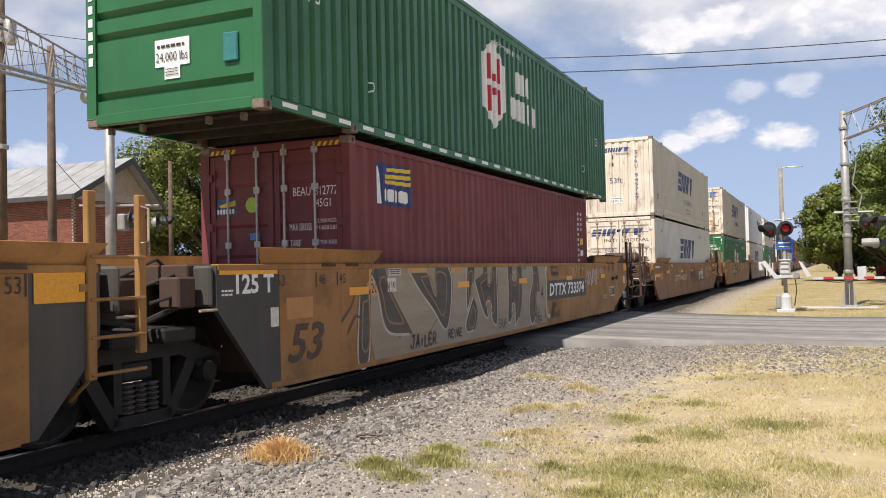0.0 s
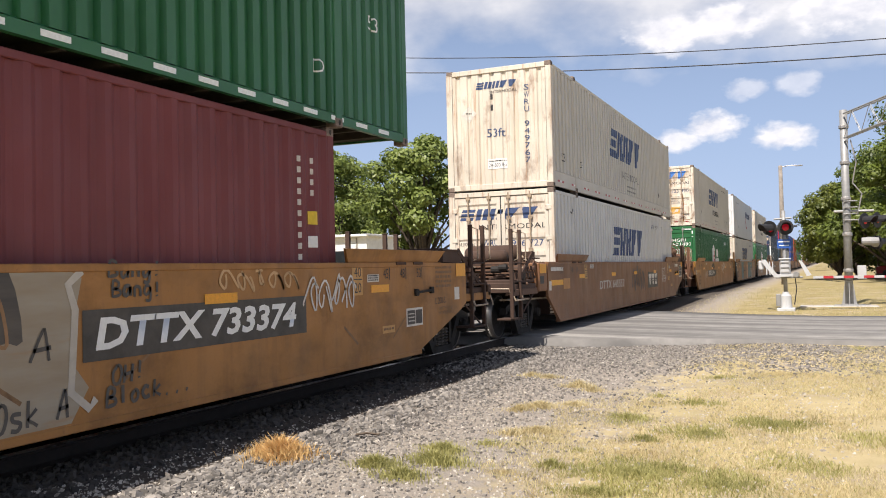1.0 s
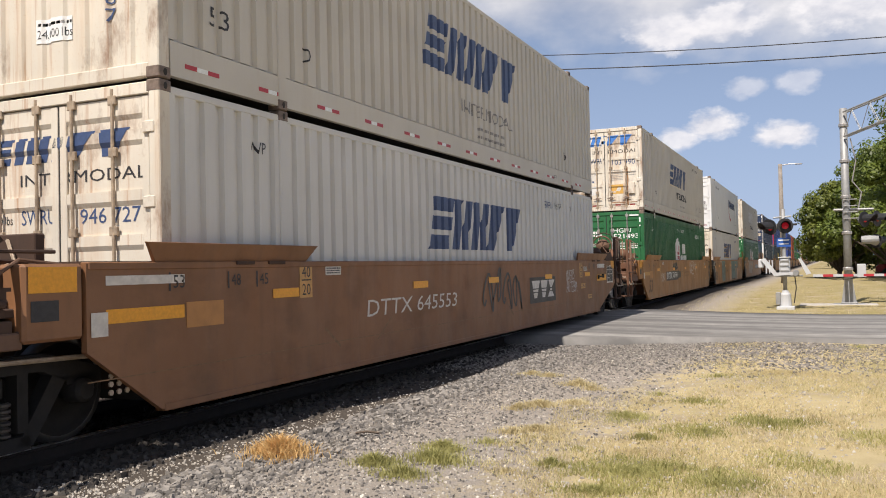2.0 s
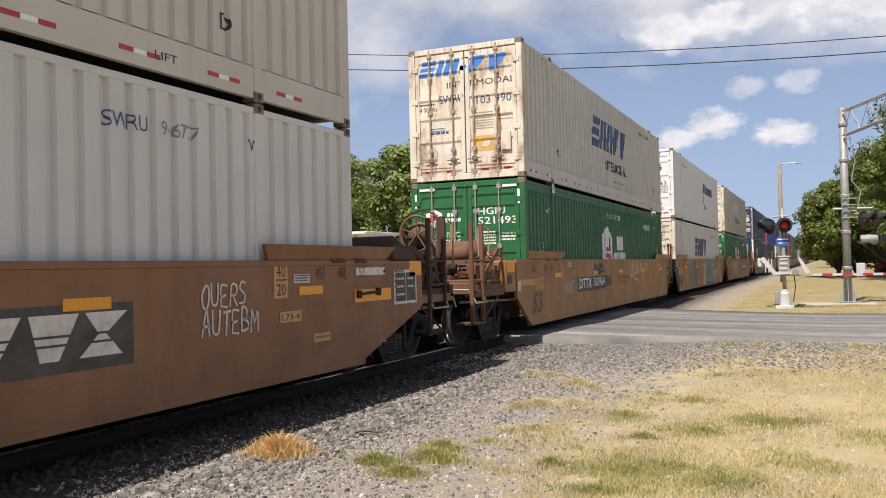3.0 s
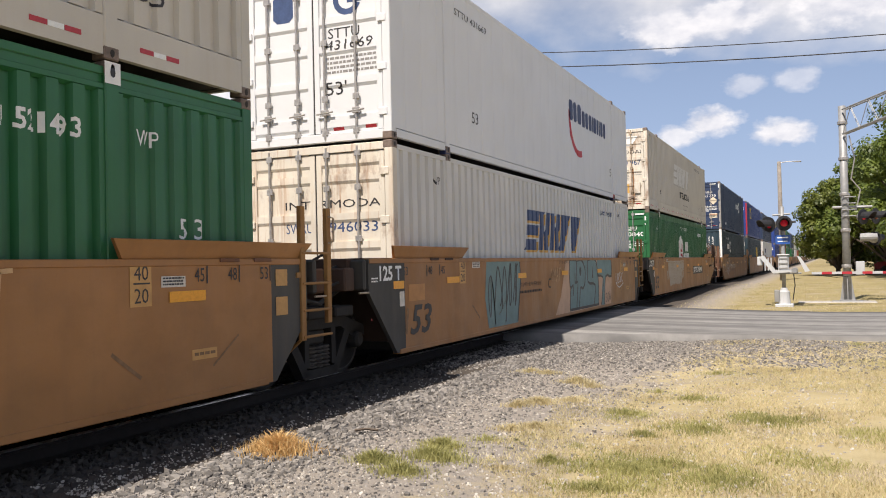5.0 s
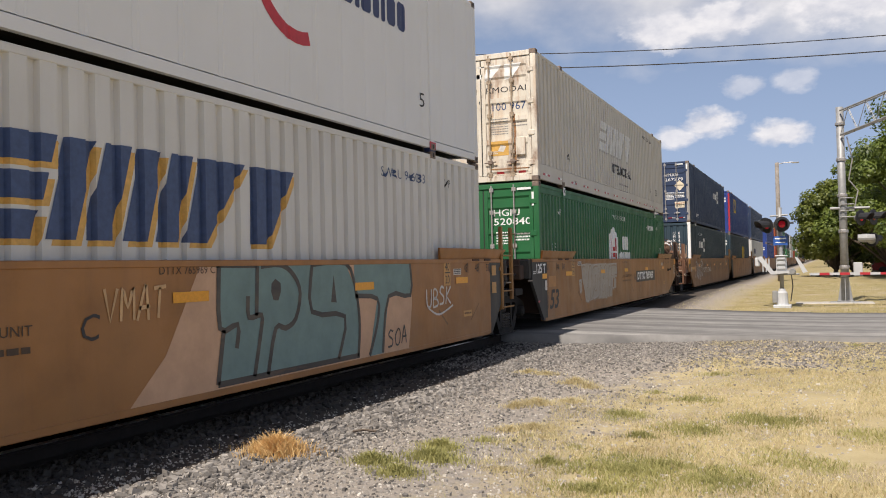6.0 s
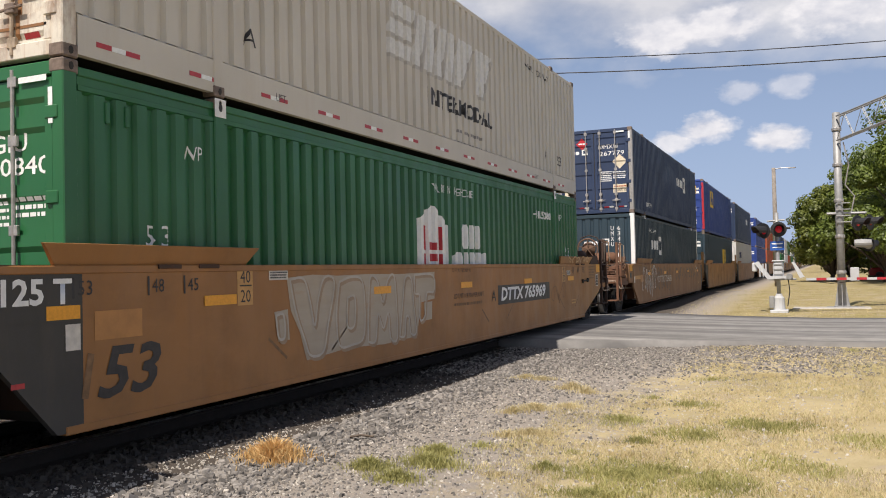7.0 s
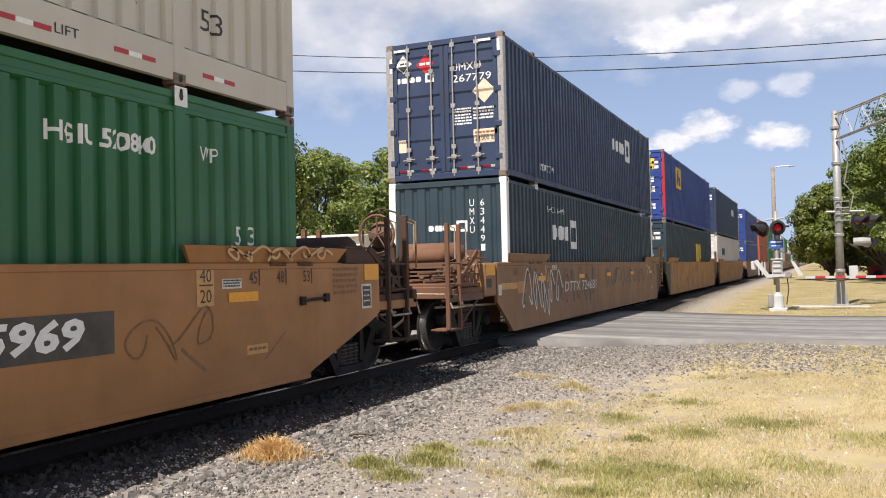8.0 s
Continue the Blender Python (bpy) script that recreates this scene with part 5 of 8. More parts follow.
for cx, cy, r, n, h in ((-3.05, 9.5, 0.42, 1000, 0.12), (-2.7, 9.75, 0.4, 600, 0.1), (-3.22, 9.25, 0.24, 400, 0.12), (-3.05, 11.2, 0.34, 600, 0.15), (-2.8, 10.9, 0.3, 350, 0.12), (-4.0, 12.1, 0.42, 500, 0.12), (-3.7, 12.0, 0.4, 350, 0.1), (-2.62, 8.05, 0.42, 1000, 0.10), (-2.8, 7.85, 0.3, 500, 0.1), (-2.35, 7.6, 0.4, 500, 0.07), (-1.5, 7.4, 0.5, 500, 0.07), (-0.6, 13.2, 1.3, 600, 0.09), (-2.35, 6.4, 0.4, 500, 0.06)):
    yl += tuft(cx, cy, r, n, h, rg)
blades("straw_tufts", "taller tufts of pale dry grass on the gravel", STRAW, yl, 23)
blades("orange_tuft", "dense clump of orange-brown dead grass on the ballast", ORANGEGRASS, tuft(-4.42, 6.3, 0.38, 1900, 0.26, rg, 0.85), 24)
STICK = plain("grey_stick", (0.10, 0.075, 0.055), 0.9, 0, 0.3, 20)
solid("twig", Geo().tube([(-4.18, 7.22, 0.03), (-4.08, 7.26, 0.045), (-3.95, 7.27, 0.035)], 0.012, 5), STICK, "short dark twig lying on the gravel", "twig")


# ---- trees ----
BARK = plain("bark", (0.085, 0.066, 0.05), 0.95, 0, 0.4, 5, 0.8, 0.03)
LEAF = leafy("oak_leaf", (0.030, 0.050, 0.008), (0.21, 0.235, 0.042), 0.5, (0.16, 0.22, 0.03))
LEAF_B = leafy("mesquite_leaf", (0.07, 0.11, 0.022), (0.30, 0.36, 0.085), 0.5, (0.2, 0.26, 0.05))
LEAF_C = leafy("dark_leaf", (0.035, 0.062, 0.012), (0.20, 0.25, 0.042), 0.5, (0.2, 0.27, 0.03))


def tree(name, label, x, y, high, spread, count, leaf, seed, low=0.22, size=0.2, z0=0.0):
    """A tapered trunk with limbs and a crown of many small leaves in uneven clumps."""
    rng = np.random.default_rng(seed)
    ob = thing(name, label, "tree", pose(x, y, z0))
    g = Geo()
    fork = high * low * 1.25
    g.rod((0, 0, -0.1), (0.08, 0.05, fork), high * 0.028, 9, high * 0.02)
    heads = []
    n = 30
    for i in range(n):
        a = 2.4 * i + rng.uniform(-0.4, 0.4)
        k = (i + 0.5) / n
        rad = spread * math.sqrt(k) * rng.uniform(0.6, 0.98)
        zc = high * (low + (0.90 - low) * (1 - 0.80 * k ** 1.5) * rng.uniform(0.82, 1.0))
        c = Vector((math.cos(a) * rad, math.sin(a) * rad, zc))
        heads.append((c, spread * rng.uniform(0.17, 0.34)))
        mid = Vector((c.x * 0.45, c.y * 0.45, fork + (zc - fork) * 0.55))
        g.rod((0.08, 0.05, fork * rng.uniform(0.85, 1)), mid, high * 0.012, 6, high * 0.007)
        g.rod(mid, c, high * 0.007, 5, high * 0.002)
    part("trunk", g, BARK, ob)
    V, F = [], []
    for i in range(count):
        c, r = heads[rng.integers(len(heads))]
        d = rng.normal(0, 1, 3)
        d /= np.linalg.norm(d) + 1e-9
        rr = r * (0.25 + 0.85 * rng.random() ** 0.6)
        p = Vector((c.x + d[0] * rr, c.y + d[1] * rr, c.z + d[2] * rr * 0.72))
        if p.z < high * low * 0.75 or (noise.noise(p * 0.55 + Vector((seed, 0, 0))) < -0.17 and rng.random() < 0.75):
            continue
        nrm = Vector((d[0], d[1], d[2] + 0.35)) + Vector(rng.normal(0, 0.42, 3))
        u = nrm.orthogonal().normalized()
        u.rotate(Matrix.Rotation(rng.uniform(0, 6.28), 3, nrm.normalized()))
        v = nrm.normalized().cross(u)
        s = size * rng.uniform(0.55, 1.25)
        k = len(V)
        V += [p - u * s, p + v * s * 0.58 + Vector((0, 0, -0.1 * s)), p + u * s + Vector((0, 0, -0.25 * s)), p - v * s * 0.58 + Vector((0, 0, -0.1 * s))]
        F += [(k, k + 1, k + 2), (k, k + 2, k + 3)]
    me = bpy.data.meshes.new("crown")
    me.from_pydata([tuple(p) for p in V], [], F)
    me.materials.append(leaf)
    part("crown", me, None, ob)
    return ob


tree("oak_tree", "broad dark green oak tree with a full rounded crown", -36.6, 46, 13.6, 7.4, 128000, LEAF, 1, 0.10, 0.125)
tree("elm_tree", "leafy green tree behind the railway", -32.5, 52, 11.2, 5.0, 34000, LEAF_B, 2, 0.10, 0.13)
tree("elm_tree", "leafy green tree behind the railway", -44.5, 47.5, 10.3, 5.2, 42000, LEAF, 3, 0.10, 0.13)
tree("elm_tree", "tall green tree beyond the tracks", -29.5, 62, 13.2, 5.6, 22000, LEAF_B, 4, 0.10, 0.2)
tree("mesquite_tree", "light green spreading tree beyond the tracks", -37, 68, 10.2, 6.5, 8000, LEAF_B, 5, 0.10, 0.3)
tree("mesquite_tree", "light green spreading tree beyond the tracks", -26, 76, 11.5, 6.0, 8000, LEAF_B, 6, 0.10, 0.3)
tree("mesquite_tree", "light green spreading tree beyond the tracks", -24, 92, 11, 6.0, 6000, LEAF_B, 7, 0.10, 0.3)
tree("roadside_tree", "large dense dark green tree by the road", 4.6, 70, 11.6, 5.2, 46000, LEAF_C, 8, 0.06, 0.145)
tree("roadside_tree", "large dense dark green tree by the road", 7.0, 62, 12.6, 5.8, 50000, LEAF_C, 9, 0.05, 0.14)
tree("roadside_tree", "round green tree at the far side of the road", 1.0, 74, 8.3, 3.5, 24000, LEAF, 10, 0.06, 0.145)
tree("roadside_tree", "round green tree at the far side of the road", 2.4, 80, 7.0, 4.0, 20000, LEAF_C, 12, 0.05, 0.15)
for i, (x, y, h, r) in enumerate(((1.5, 150, 8, 5), (3.5, 190, 9, 6), (-17, 260, 9, 7), (2.5, 260, 9, 7), (-14, 340, 9, 8), (3, 350, 10, 8), (-4, 560, 9, 10), (-12, 560, 10, 10), (5, 520, 10, 10), (-22, 180, 9, 6), (-21, 130, 9.5, 6), (-23, 110, 10, 6))):
    tree("distant_tree", "hazy green tree along the distant railway", x, y, h, r, 2200, LEAF, 40 + i, 0.06, 0.45)
for i, (x, y, h, r) in enumerate(((-52, 52, 8.8, 5), (-58, 46, 8.6, 6), (-66, 50, 8.8, 6), (-47, 70, 9, 6))):
    tree("distant_tree", "green tree behind the brick house", x, y, h, r, 4000, LEAF, 60 + i, 0.1, 0.34)

# ---- brick house beyond the track ----
BRICK = varied("red_brick", (0.17, 0.055, 0.035), (0.30, 0.115, 0.07), 0.9, 14)
MORTAR = plain("mortar", (0.36, 0.31, 0.27), 0.95, 0, 0.2, 10)
DARKTRIM = plain("dark_grey_trim", (0.055, 0.055, 0.055), 0.6, 0, 0.2, 4, 0.1)
TIN = plain("weathered_roof_tin", (0.33, 0.335, 0.335), 0.55, 0.2, 0.2, 1.3, 0.2)
TRIM = plain("grey_trim_paint", (0.24, 0.22, 0.20), 0.6, 0, 0.2, 6)
STUCCO = plain("tan_gable_boards", (0.33, 0.28, 0.21), 0.85, 0, 0.15, 5)
GLASS = plain("dark_window_glass", (0.02, 0.024, 0.028), 0.08, 0, 0.2, 2, 0)
house = thing("brick_house", "single-storey red brick house with a pale metal roof", "house", pose(0, 0, 0))
HX0, HX1, HY0, HY1, HE, HR = -52.0, -30.3, 27.9, 32.6, 5.5, 7.2
wall = part("wall", Geo().box(HX0, HX1, HY0, HY1, 0, HE, 0.0), MORTAR, house)
ridge_y = 30.95
part("gable", Geo().prism([(HY0, HE), (HY1, HE), (ridge_y, HR - 0.12)], HX1 - 0.2, HX1), STUCCO, house)
for sgn in (-1, 1):
    e = HY0 - 0.5 if sgn < 0 else HY1 + 0.5
    slope = (HR - HE) / (ridge_y - HY0 if sgn < 0 else HY1 - ridge_y)
    ze = HE - 0.5 * slope + 0.1
    g = Geo().prism([(e, ze), (ridge_y, HR + 0.1), (ridge_y, HR - 0.02), (e, ze - 0.12)], HX0 - 0.5, HX1 + 0.55)
    roof = part("roof", g, TIN, house)
    for i in range(19):
        x = HX0 - 0.4 + i * 1.2
        part("roof_seam", Geo().prism([(e, ze + 0.004), (ridge_y, HR + 0.104), (ridge_y, HR + 0.116), (e, ze + 0.016)], x, x + 0.03), TIN, roof)
    part("barge_board", Geo().prism([(e, ze + 0.01), (ridge_y, HR + 0.11), (ridge_y, HR - 0.18), (e, ze - 0.28)], HX1 + 0.555, HX1 + 0.60), DARKTRIM, roof)
    part("fascia", Geo().box(HX0 - 0.5, HX1 + 0.55, e - 0.04 if sgn < 0 else e, e if sgn < 0 else e + 0.04, ze - 0.2, ze + 0.01), DARKTRIM, roof)
rows_g, rows_e = Geo(), Geo()
for r in range(57):
    z = 0.9 + r * 0.075
    for i in range(60):
        x = HX1 - 0.225 * (i + 1) + (0.11 if r % 2 else 0) - 0.1
        rows_g.box(x, x + 0.215, HY0 - 0.013, HY0 + 0.02, z, z + 0.065)
    for i in range(36):
        y = HY0 + 0.02 + i * 0.225 + (0.11 if r % 2 else 0)
        if y + 0.215 < HY1:
            rows_e.box(HX1 - 0.02, HX1 + 0.013, y, y + 0.215, z, z + 0.065)
tagged(part("brickwork", rows_g, BRICK, wall), kind="stuff")
tagged(part("brickwork", rows_e, BRICK, wall), kind="stuff")
for x in (-33.5, -38.0):
    win = part("window", Geo().box(x - 0.6, x + 0.6, HY0 - 0.05, HY0 - 0.015, 1.6, 3.2), GLASS, house)
    fr = Geo()
    for a, b, c, d in ((-0.7, -0.6, 1.5, 3.3), (0.6, 0.7, 1.5, 3.3), (-0.7, 0.7, 3.2, 3.3), (-0.7, 0.7, 1.5, 1.6), (-0.7, 0.7, 2.37, 2.43)):
        fr.box(x + a, x + b, HY0 - 0.08, HY0 - 0.014, c, d)
    part("window_frame", fr, CHALK, win)

# ---- wooden poles and wires ----
POLE = plain("creosoted_pole_wood", (0.11, 0.075, 0.052), 0.9, 0, 0.35, 4, 0.6, 0.02)
GREYPOLE = plain("weathered_grey_pole_wood", (0.24, 0.21, 0.18), 0.9, 0, 0.3, 4, 0.6, 0.02)
WIRE = plain("black_cable", (0.02, 0.02, 0.022), 0.6, 0, 0.2, 4, 0)


def pole(label, x, y, high, r, material, arm=0.0, z0=0.0):
    ob = thing("utility_pole", label, "utility pole", pose(x, y, z0))
    part("shaft", Geo().rod((0, 0, -0.2), (0, 0, high), r, 12, r * 0.72), material, ob, "", True)
    if arm:
        part("crossarm", Geo().box(-arm, arm, -0.05, 0.05, high - 0.5, high - 0.38), material, ob)
        g = Geo()
        for k in (-0.9, -0.4, 0.4, 0.9):
            g.lathe([(0.0, high - 0.24), (0.03, high - 0.25), (0.045, high - 0.32), (0.02, high - 0.38)], (k * arm, 0, 0), "z", 8)
        part("insulator", g, STEEL, ob)
    return ob


pole("dark brown wooden utility pole beyond the track", -24.9, 22, 9.9, 0.17, POLE)
part("street_light", Geo().rod((0, 0, 8.2), (0.9, 0.3, 8.5), 0.03, 6).lathe([(0.0, 8.35), (0.14, 8.36), (0.19, 8.46), (0.08, 8.56), (0.0, 8.57)], (0.95, 0.32, 0), "z", 10), STEEL, bpy.data.objects["utility_pole"])
fp = pole("dark wooden pole with fittings beside the crossing", -19.95, 16, 12, 0.15, POLE)
part("transformer_can", Geo().lathe([(0.0, 7.9), (0.14, 7.92), (0.16, 7.98), (0.16, 8.5), (0.12, 8.58), (0.0, 8.6)], (0.25, 0.1, 0), "z", 14), STEEL, fp, "grey metal can on the pole", True)
for zz in (5.1, 7.95, 8.45):
    part("pole_band", Geo().lathe([(0.15, zz), (0.19, zz + 0.02), (0.19, zz + 0.12), (0.15, zz + 0.14)], (0, 0, 0), "z", 12), STEEL, fp)
pole("slim weathered brown pole among the trees", -32.0, 36, 7.85, 0.14, POLE)
pm = pole("slim pale pole carrying a street lamp", -2.45, 60, 7.9, 0.17, GREYPOLE)
part("lamp_arm", Geo().tube([(0, 0, 7.8), (0.5, -0.1, 7.86), (1.0, -0.2, 7.84)], 0.03).box(0.9, 1.35, -0.3, -0.12, 7.78, 7.85, 0.02), STEEL, pm)


def cable(label, a, b, sag, r=0.018):
    pts = []
    for i in range(29):
        k = i / 28
        p = Vector(a).lerp(Vector(b), k)
        p.z -= sag * 4 * k * (1 - k)
        pts.append(tuple(p))
    return solid("overhead_cable", Geo().tube(pts, r, 5), WIRE, label, "cable", group="overhead cables")


cable("thin black overhead cable across the railway", (-50, 40, 18.58), (14, 40, 10.63), 2.09, 0.022)
cable("thin black overhead cable across the railway", (-50, 40, 17.2), (14, 40, 9.94), 1.82, 0.026)
for a, b in (((-24.9, 22, 9.5), (-19.2, 19, 7.4)), ((-24.9, 22, 9.0), (-19.2, 19, 7.1)), ((-24.9, 22, 6.0), (-30, 29, 5.0)), ((-24.9, 22, 9.6), (-33, 46, 5.2)), ((-24.9, 22, 9.3), (-31, 46, 5.2)), ((-60, 20, 11.5), (-24.9, 22, 9.3)), ((-60, 20, 10.5), (-24.9, 22, 8.4))):
    cable("thin black service wire from the wooden pole", a, b, 0.12, 0.014)

# ---- level crossing signals ----
ALU = plain("aluminium_mast", (0.30, 0.30, 0.295), 0.55, 0.3, 0.15, 5, 0.15)
WHITEPAINT = paint("signal_white_paint", (0.56, 0.57, 0.58), 0.45, 0.25, (0.4, 0.38, 0.34))
BLACKPAINT = plain("matt_black_paint", (0.018, 0.018, 0.02), 0.6, 0, 0.3, 9, 0.1)
REDLENS = plain("dark_red_lens", (0.22, 0.008, 0.008), 0.15, 0, 0.2, 20, 0)
REDLIT = glow("lit_red_lens", (0.42, 0.012, 0.025), 0.22)
CONCRETE = plain("concrete", (0.42, 0.39, 0.35), 0.9, 0, 0.2, 6, 0.4)


def lamp_head(parent, x, y, z, to, lit, back=0.25):
    """A round flasher: black backing disc, red lens and a hood; to: unit way (x, y) it faces."""
    d = Vector((to[0], to[1], 0)).normalized()
    m = Matrix.Translation((x, y, z)) @ d.to_track_quat("Y", "Z").to_matrix().to_4x4()

    def put(name, geo, mat, label=""):
        me = geo.mesh(name, mat, False)
        me.transform(m)
        return part(name, me, None, parent, label)
    disc = put("backing_disc", Geo().lathe([(0.0, -0.02), (back, -0.015), (back, 0.015), (0.105, 0.022)], (0, 0, 0), "y", 20), BLACKPAINT)
    for name, geo, mat in (("lens", Geo().lathe([(0.112, 0.03), (0.08, 0.05), (0.0, 0.06)], (0, 0, 0), "y", 16), REDLIT if lit else REDLENS),
                           ("housing", Geo().lathe([(0.0, -0.2), (0.11, -0.19), (0.15, -0.1), (0.16, -0.02)], (0, 0, 0), "y", 14), ALU)):
        me = geo.mesh(name, mat, True)
        me.transform(m)
        part(name, me, None, disc)
    g = Geo()
    v, n = [], 9
    for i in range(n):
        a = math.pi * (-0.12 + 1.24 * i / (n - 1))
        for r in (0.16, 0.172):
            v += [(r * math.cos(a), 0.02, r * math.sin(a)), (r * math.cos(a) * 0.96, 0.36 + 0.12 * math.sin(a), r * math.sin(a) * 0.96)]
    for i in range(n - 1):
        a, b = i * 4, (i + 1) * 4
        g.f += [(a, b, b + 1, a + 1), (a + 2, a + 3, b + 3, b + 2), (a + 1, b + 1, b + 3, a + 3), (a, a + 2, b + 2, b)]
    g.v = v
    me = g.mesh("hood", BLACKPAINT)
    me.transform(m)
    part("hood", me, None, disc)


# cantilever mast on the far side of the track, its arm over the road approach
cl = thing("cantilever_signal", "silver crossing signal mast with a truss arm and red flashers", "crossing signal")
MX, MY = -19.15, 19.0
part("mast", Geo().rod((MX, MY, 0), (MX, MY, 7.35), 0.145, 16), ALU, cl, "", True)
part("mast_cap", Geo().lathe([(0.0, 7.45), (0.1, 7.43), (0.16, 7.35)], (MX, MY, 0), "z", 14), ALU, cl)
tip = Vector((-11.0, 7.2, 0))
root = Vector((MX, MY, 0))
g, lat = Geo(), Geo()
for off in (-0.22, 0.22):
    side = Vector((0.82, 0.57, 0)) * off
    g.rod(root + side + Vector((0, 0, 7.0)), tip + side + Vector((0, 0, 4.75)), 0.04, 7)
    g.rod(root + side + Vector((0, 0, 7.5)), tip + side + Vector((0, 0, 5.8)), 0.025, 7)
    for i in range(15):
        k0, k1 = i / 15, (i + 0.5) / 15
        lo = lambda k: (root + side).lerp(tip + side, k) + Vector((0, 0, 7.0 - 2.25 * k))
        hi = lambda k: (root + side).lerp(tip + side, k) + Vector((0, 0, 7.5 - 1.7 * k))
        lat.rod(lo(k0), hi(k1), 0.011, 5)
        lat.rod(hi(k1), lo(k0 + 1 / 15), 0.011, 5)
part("truss_chord", g, ALU, cl)
part("truss_lattice", lat, ALU, cl)
for zc in (6.88, 7.2):
    part("collar", Geo().box(MX - 0.2, MX + 0.2, MY - 0.2, MY + 0.2, zc, zc + 0.1, 0.03), ALU, cl)
part("crossarm", Geo().rod((MX - 0.3, MY - 0.25, 7.15), (MX + 0.75, MY + 0.95, 7.12), 0.035, 8), ALU, cl)
part("crossarm", Geo().rod((MX - 0.7, MY - 0.5, 3.75), (MX + 1.0, MY + 0.9, 3.75), 0.035, 8), ALU, cl)
part("relay_box", Geo().box(MX + 0.1, MX + 0.4, MY + 0.1, MY + 0.4, 3.0, 3.5, 0.04), ALU, cl)
lamp_head(cl, MX + 0.30, MY + 0.42, 7.05, (0.9, 0.45), True, 0.28)
lamp_head(cl, MX + 0.72, MY + 0.95, 6.85, (0.9, 0.45), True, 0.28)
lamp_head(cl, MX + 0.40, MY + 0.42, 3.35, (0.9, 0.45), False, 0.28)
lamp_head(cl, MX + 1.0, MY + 0.9, 3.25, (0.9, 0.45), False, 0.28)
part("pivot_drum", Geo().lathe([(0.0, -0.2), (0.15, -0.18), (0.21, -0.08), (0.21, 0.08), (0.15, 0.18), (0.0, 0.2)], (MX - 0.35, MY - 0.45, 6.92), "x", 18), ALU, cl, "round grey counterweight drum", True)
part("bell", Geo().lathe([(0.0, 7.75), (0.1, 7.72), (0.14, 7.55), (0.05, 7.5)], (MX + 0.1, MY + 0.1, 0), "z", 12), ALU, cl)

# gate signal beside the road
gs = thing("gate_signal", "white crossing gate mechanism with twin red flashers", "crossing signal")
GX, GY = -1.2, 30.4
part("mast", Geo().rod((GX, GY, 0.1), (GX, GY, 3.3), 0.065, 12), ALU, gs, "", True)
part("base", Geo().box(GX - 0.28, GX + 0.28, GY - 0.28, GY + 0.28, -0.1, 0.09, 0.02).lathe([(0.19, 0.09), (0.17, 0.48), (0.12, 0.54), (0.09, 0.62)], (GX, GY, 0), "z", 12), WHITEPAINT, gs)
part("junction_box", Geo().box(GX - 0.3, GX - 0.14, GY - 0.15, GY + 0.15, 0.15, 0.55, 0.02), ALU, gs)
part("gate_motor", Geo().box(GX - 0.15, GX + 0.17, GY - 0.3, GY + 0.22, 1.14, 1.68, 0.05), WHITEPAINT, gs)
part("motor_lid", Geo().box(GX - 0.18, GX + 0.20, GY - 0.33, GY + 0.25, 1.68, 1.72, 0.015), WHITEPAINT, gs)
for zz in (1.24, 1.40, 1.56):
    part("motor_rib", Geo().box(GX - 0.13, GX + 0.15, GY - 0.325, GY - 0.302, zz, zz + 0.05, 0.008), ALU, gs)
for x in (-0.55, -0.45, -0.36):
    part("weight_bar", Geo().rod((GX + x, GY - 0.32, 1.18), (GX + x, GY - 0.32, 1.62), 0.02, 6), WHITEPAINT, gs)
part("arm_pivot", Geo().lathe([(0.0, -0.34), (0.09, -0.34), (0.10, -0.30), (0.10, 0.26), (0.0, 0.27)], (GX + 0.34, GY, 1.18), "y", 12), ALU, gs)
part("mounting_plate", Geo().box(GX - 0.3, GX + 0.55, GY - 0.12, GY + 0.12, 1.06, 1.12, 0.015), ALU, gs)
cw = Geo()
for k in (-1, 1):
    cw.prism([(GX - 0.72, 1.64), (GX - 0.62, 1.70), (GX - 0.26, 1.20), (GX + 0.42, 1.22), (GX + 0.42, 1.14), (GX - 0.32, 1.10)], GY + k * 0.30 - 0.03, GY + k * 0.30 + 0.03, "y")
    cw.prism([(GX + 0.42, 1.66), (GX + 0.52, 1.62), (GX + 0.80, 1.16), (GX + 0.66, 1.12)], GY + k * 0.2 - 0.03, GY + k * 0.2 + 0.03, "y")
part("counterweight", cw, WHITEPAINT, gs)
part("weight_plate", Geo().box(GX - 0.80, GX - 0.66, GY - 0.26, GY + 0.26, 1.36, 1.66, 0.03), WHITEPAINT, gs)
part("crossarm", Geo().rod((GX - 0.62, GY, 2.78), (GX + 0.42, GY, 2.78), 0.035, 8), BLACKPAINT, gs)
part("bell_arm", Geo().rod((GX - 0.3, GY - 0.02, 3.02), (GX + 0.25, GY - 0.02, 3.05), 0.03, 8), ALU, gs)
lamp_head(gs, GX - 0.38, GY - 0.12, 2.70, (-0.75, -0.7), True)
lamp_head(gs, GX + 0.06, GY - 0.12, 2.74, (0.1, -1), True)
lamp_head(gs, GX - 0.46, GY + 0.12, 2.74, (-0.6, 0.8), False)
part("notice", Geo().box(GX - 0.22, GX + 0.22, GY - 0.10, GY - 0.085, 2.05, 2.35), plain("blue_sign", (0.03, 0.10, 0.36), 0.4, 0, 0.1, 20, 0), gs, "small blue emergency notice")
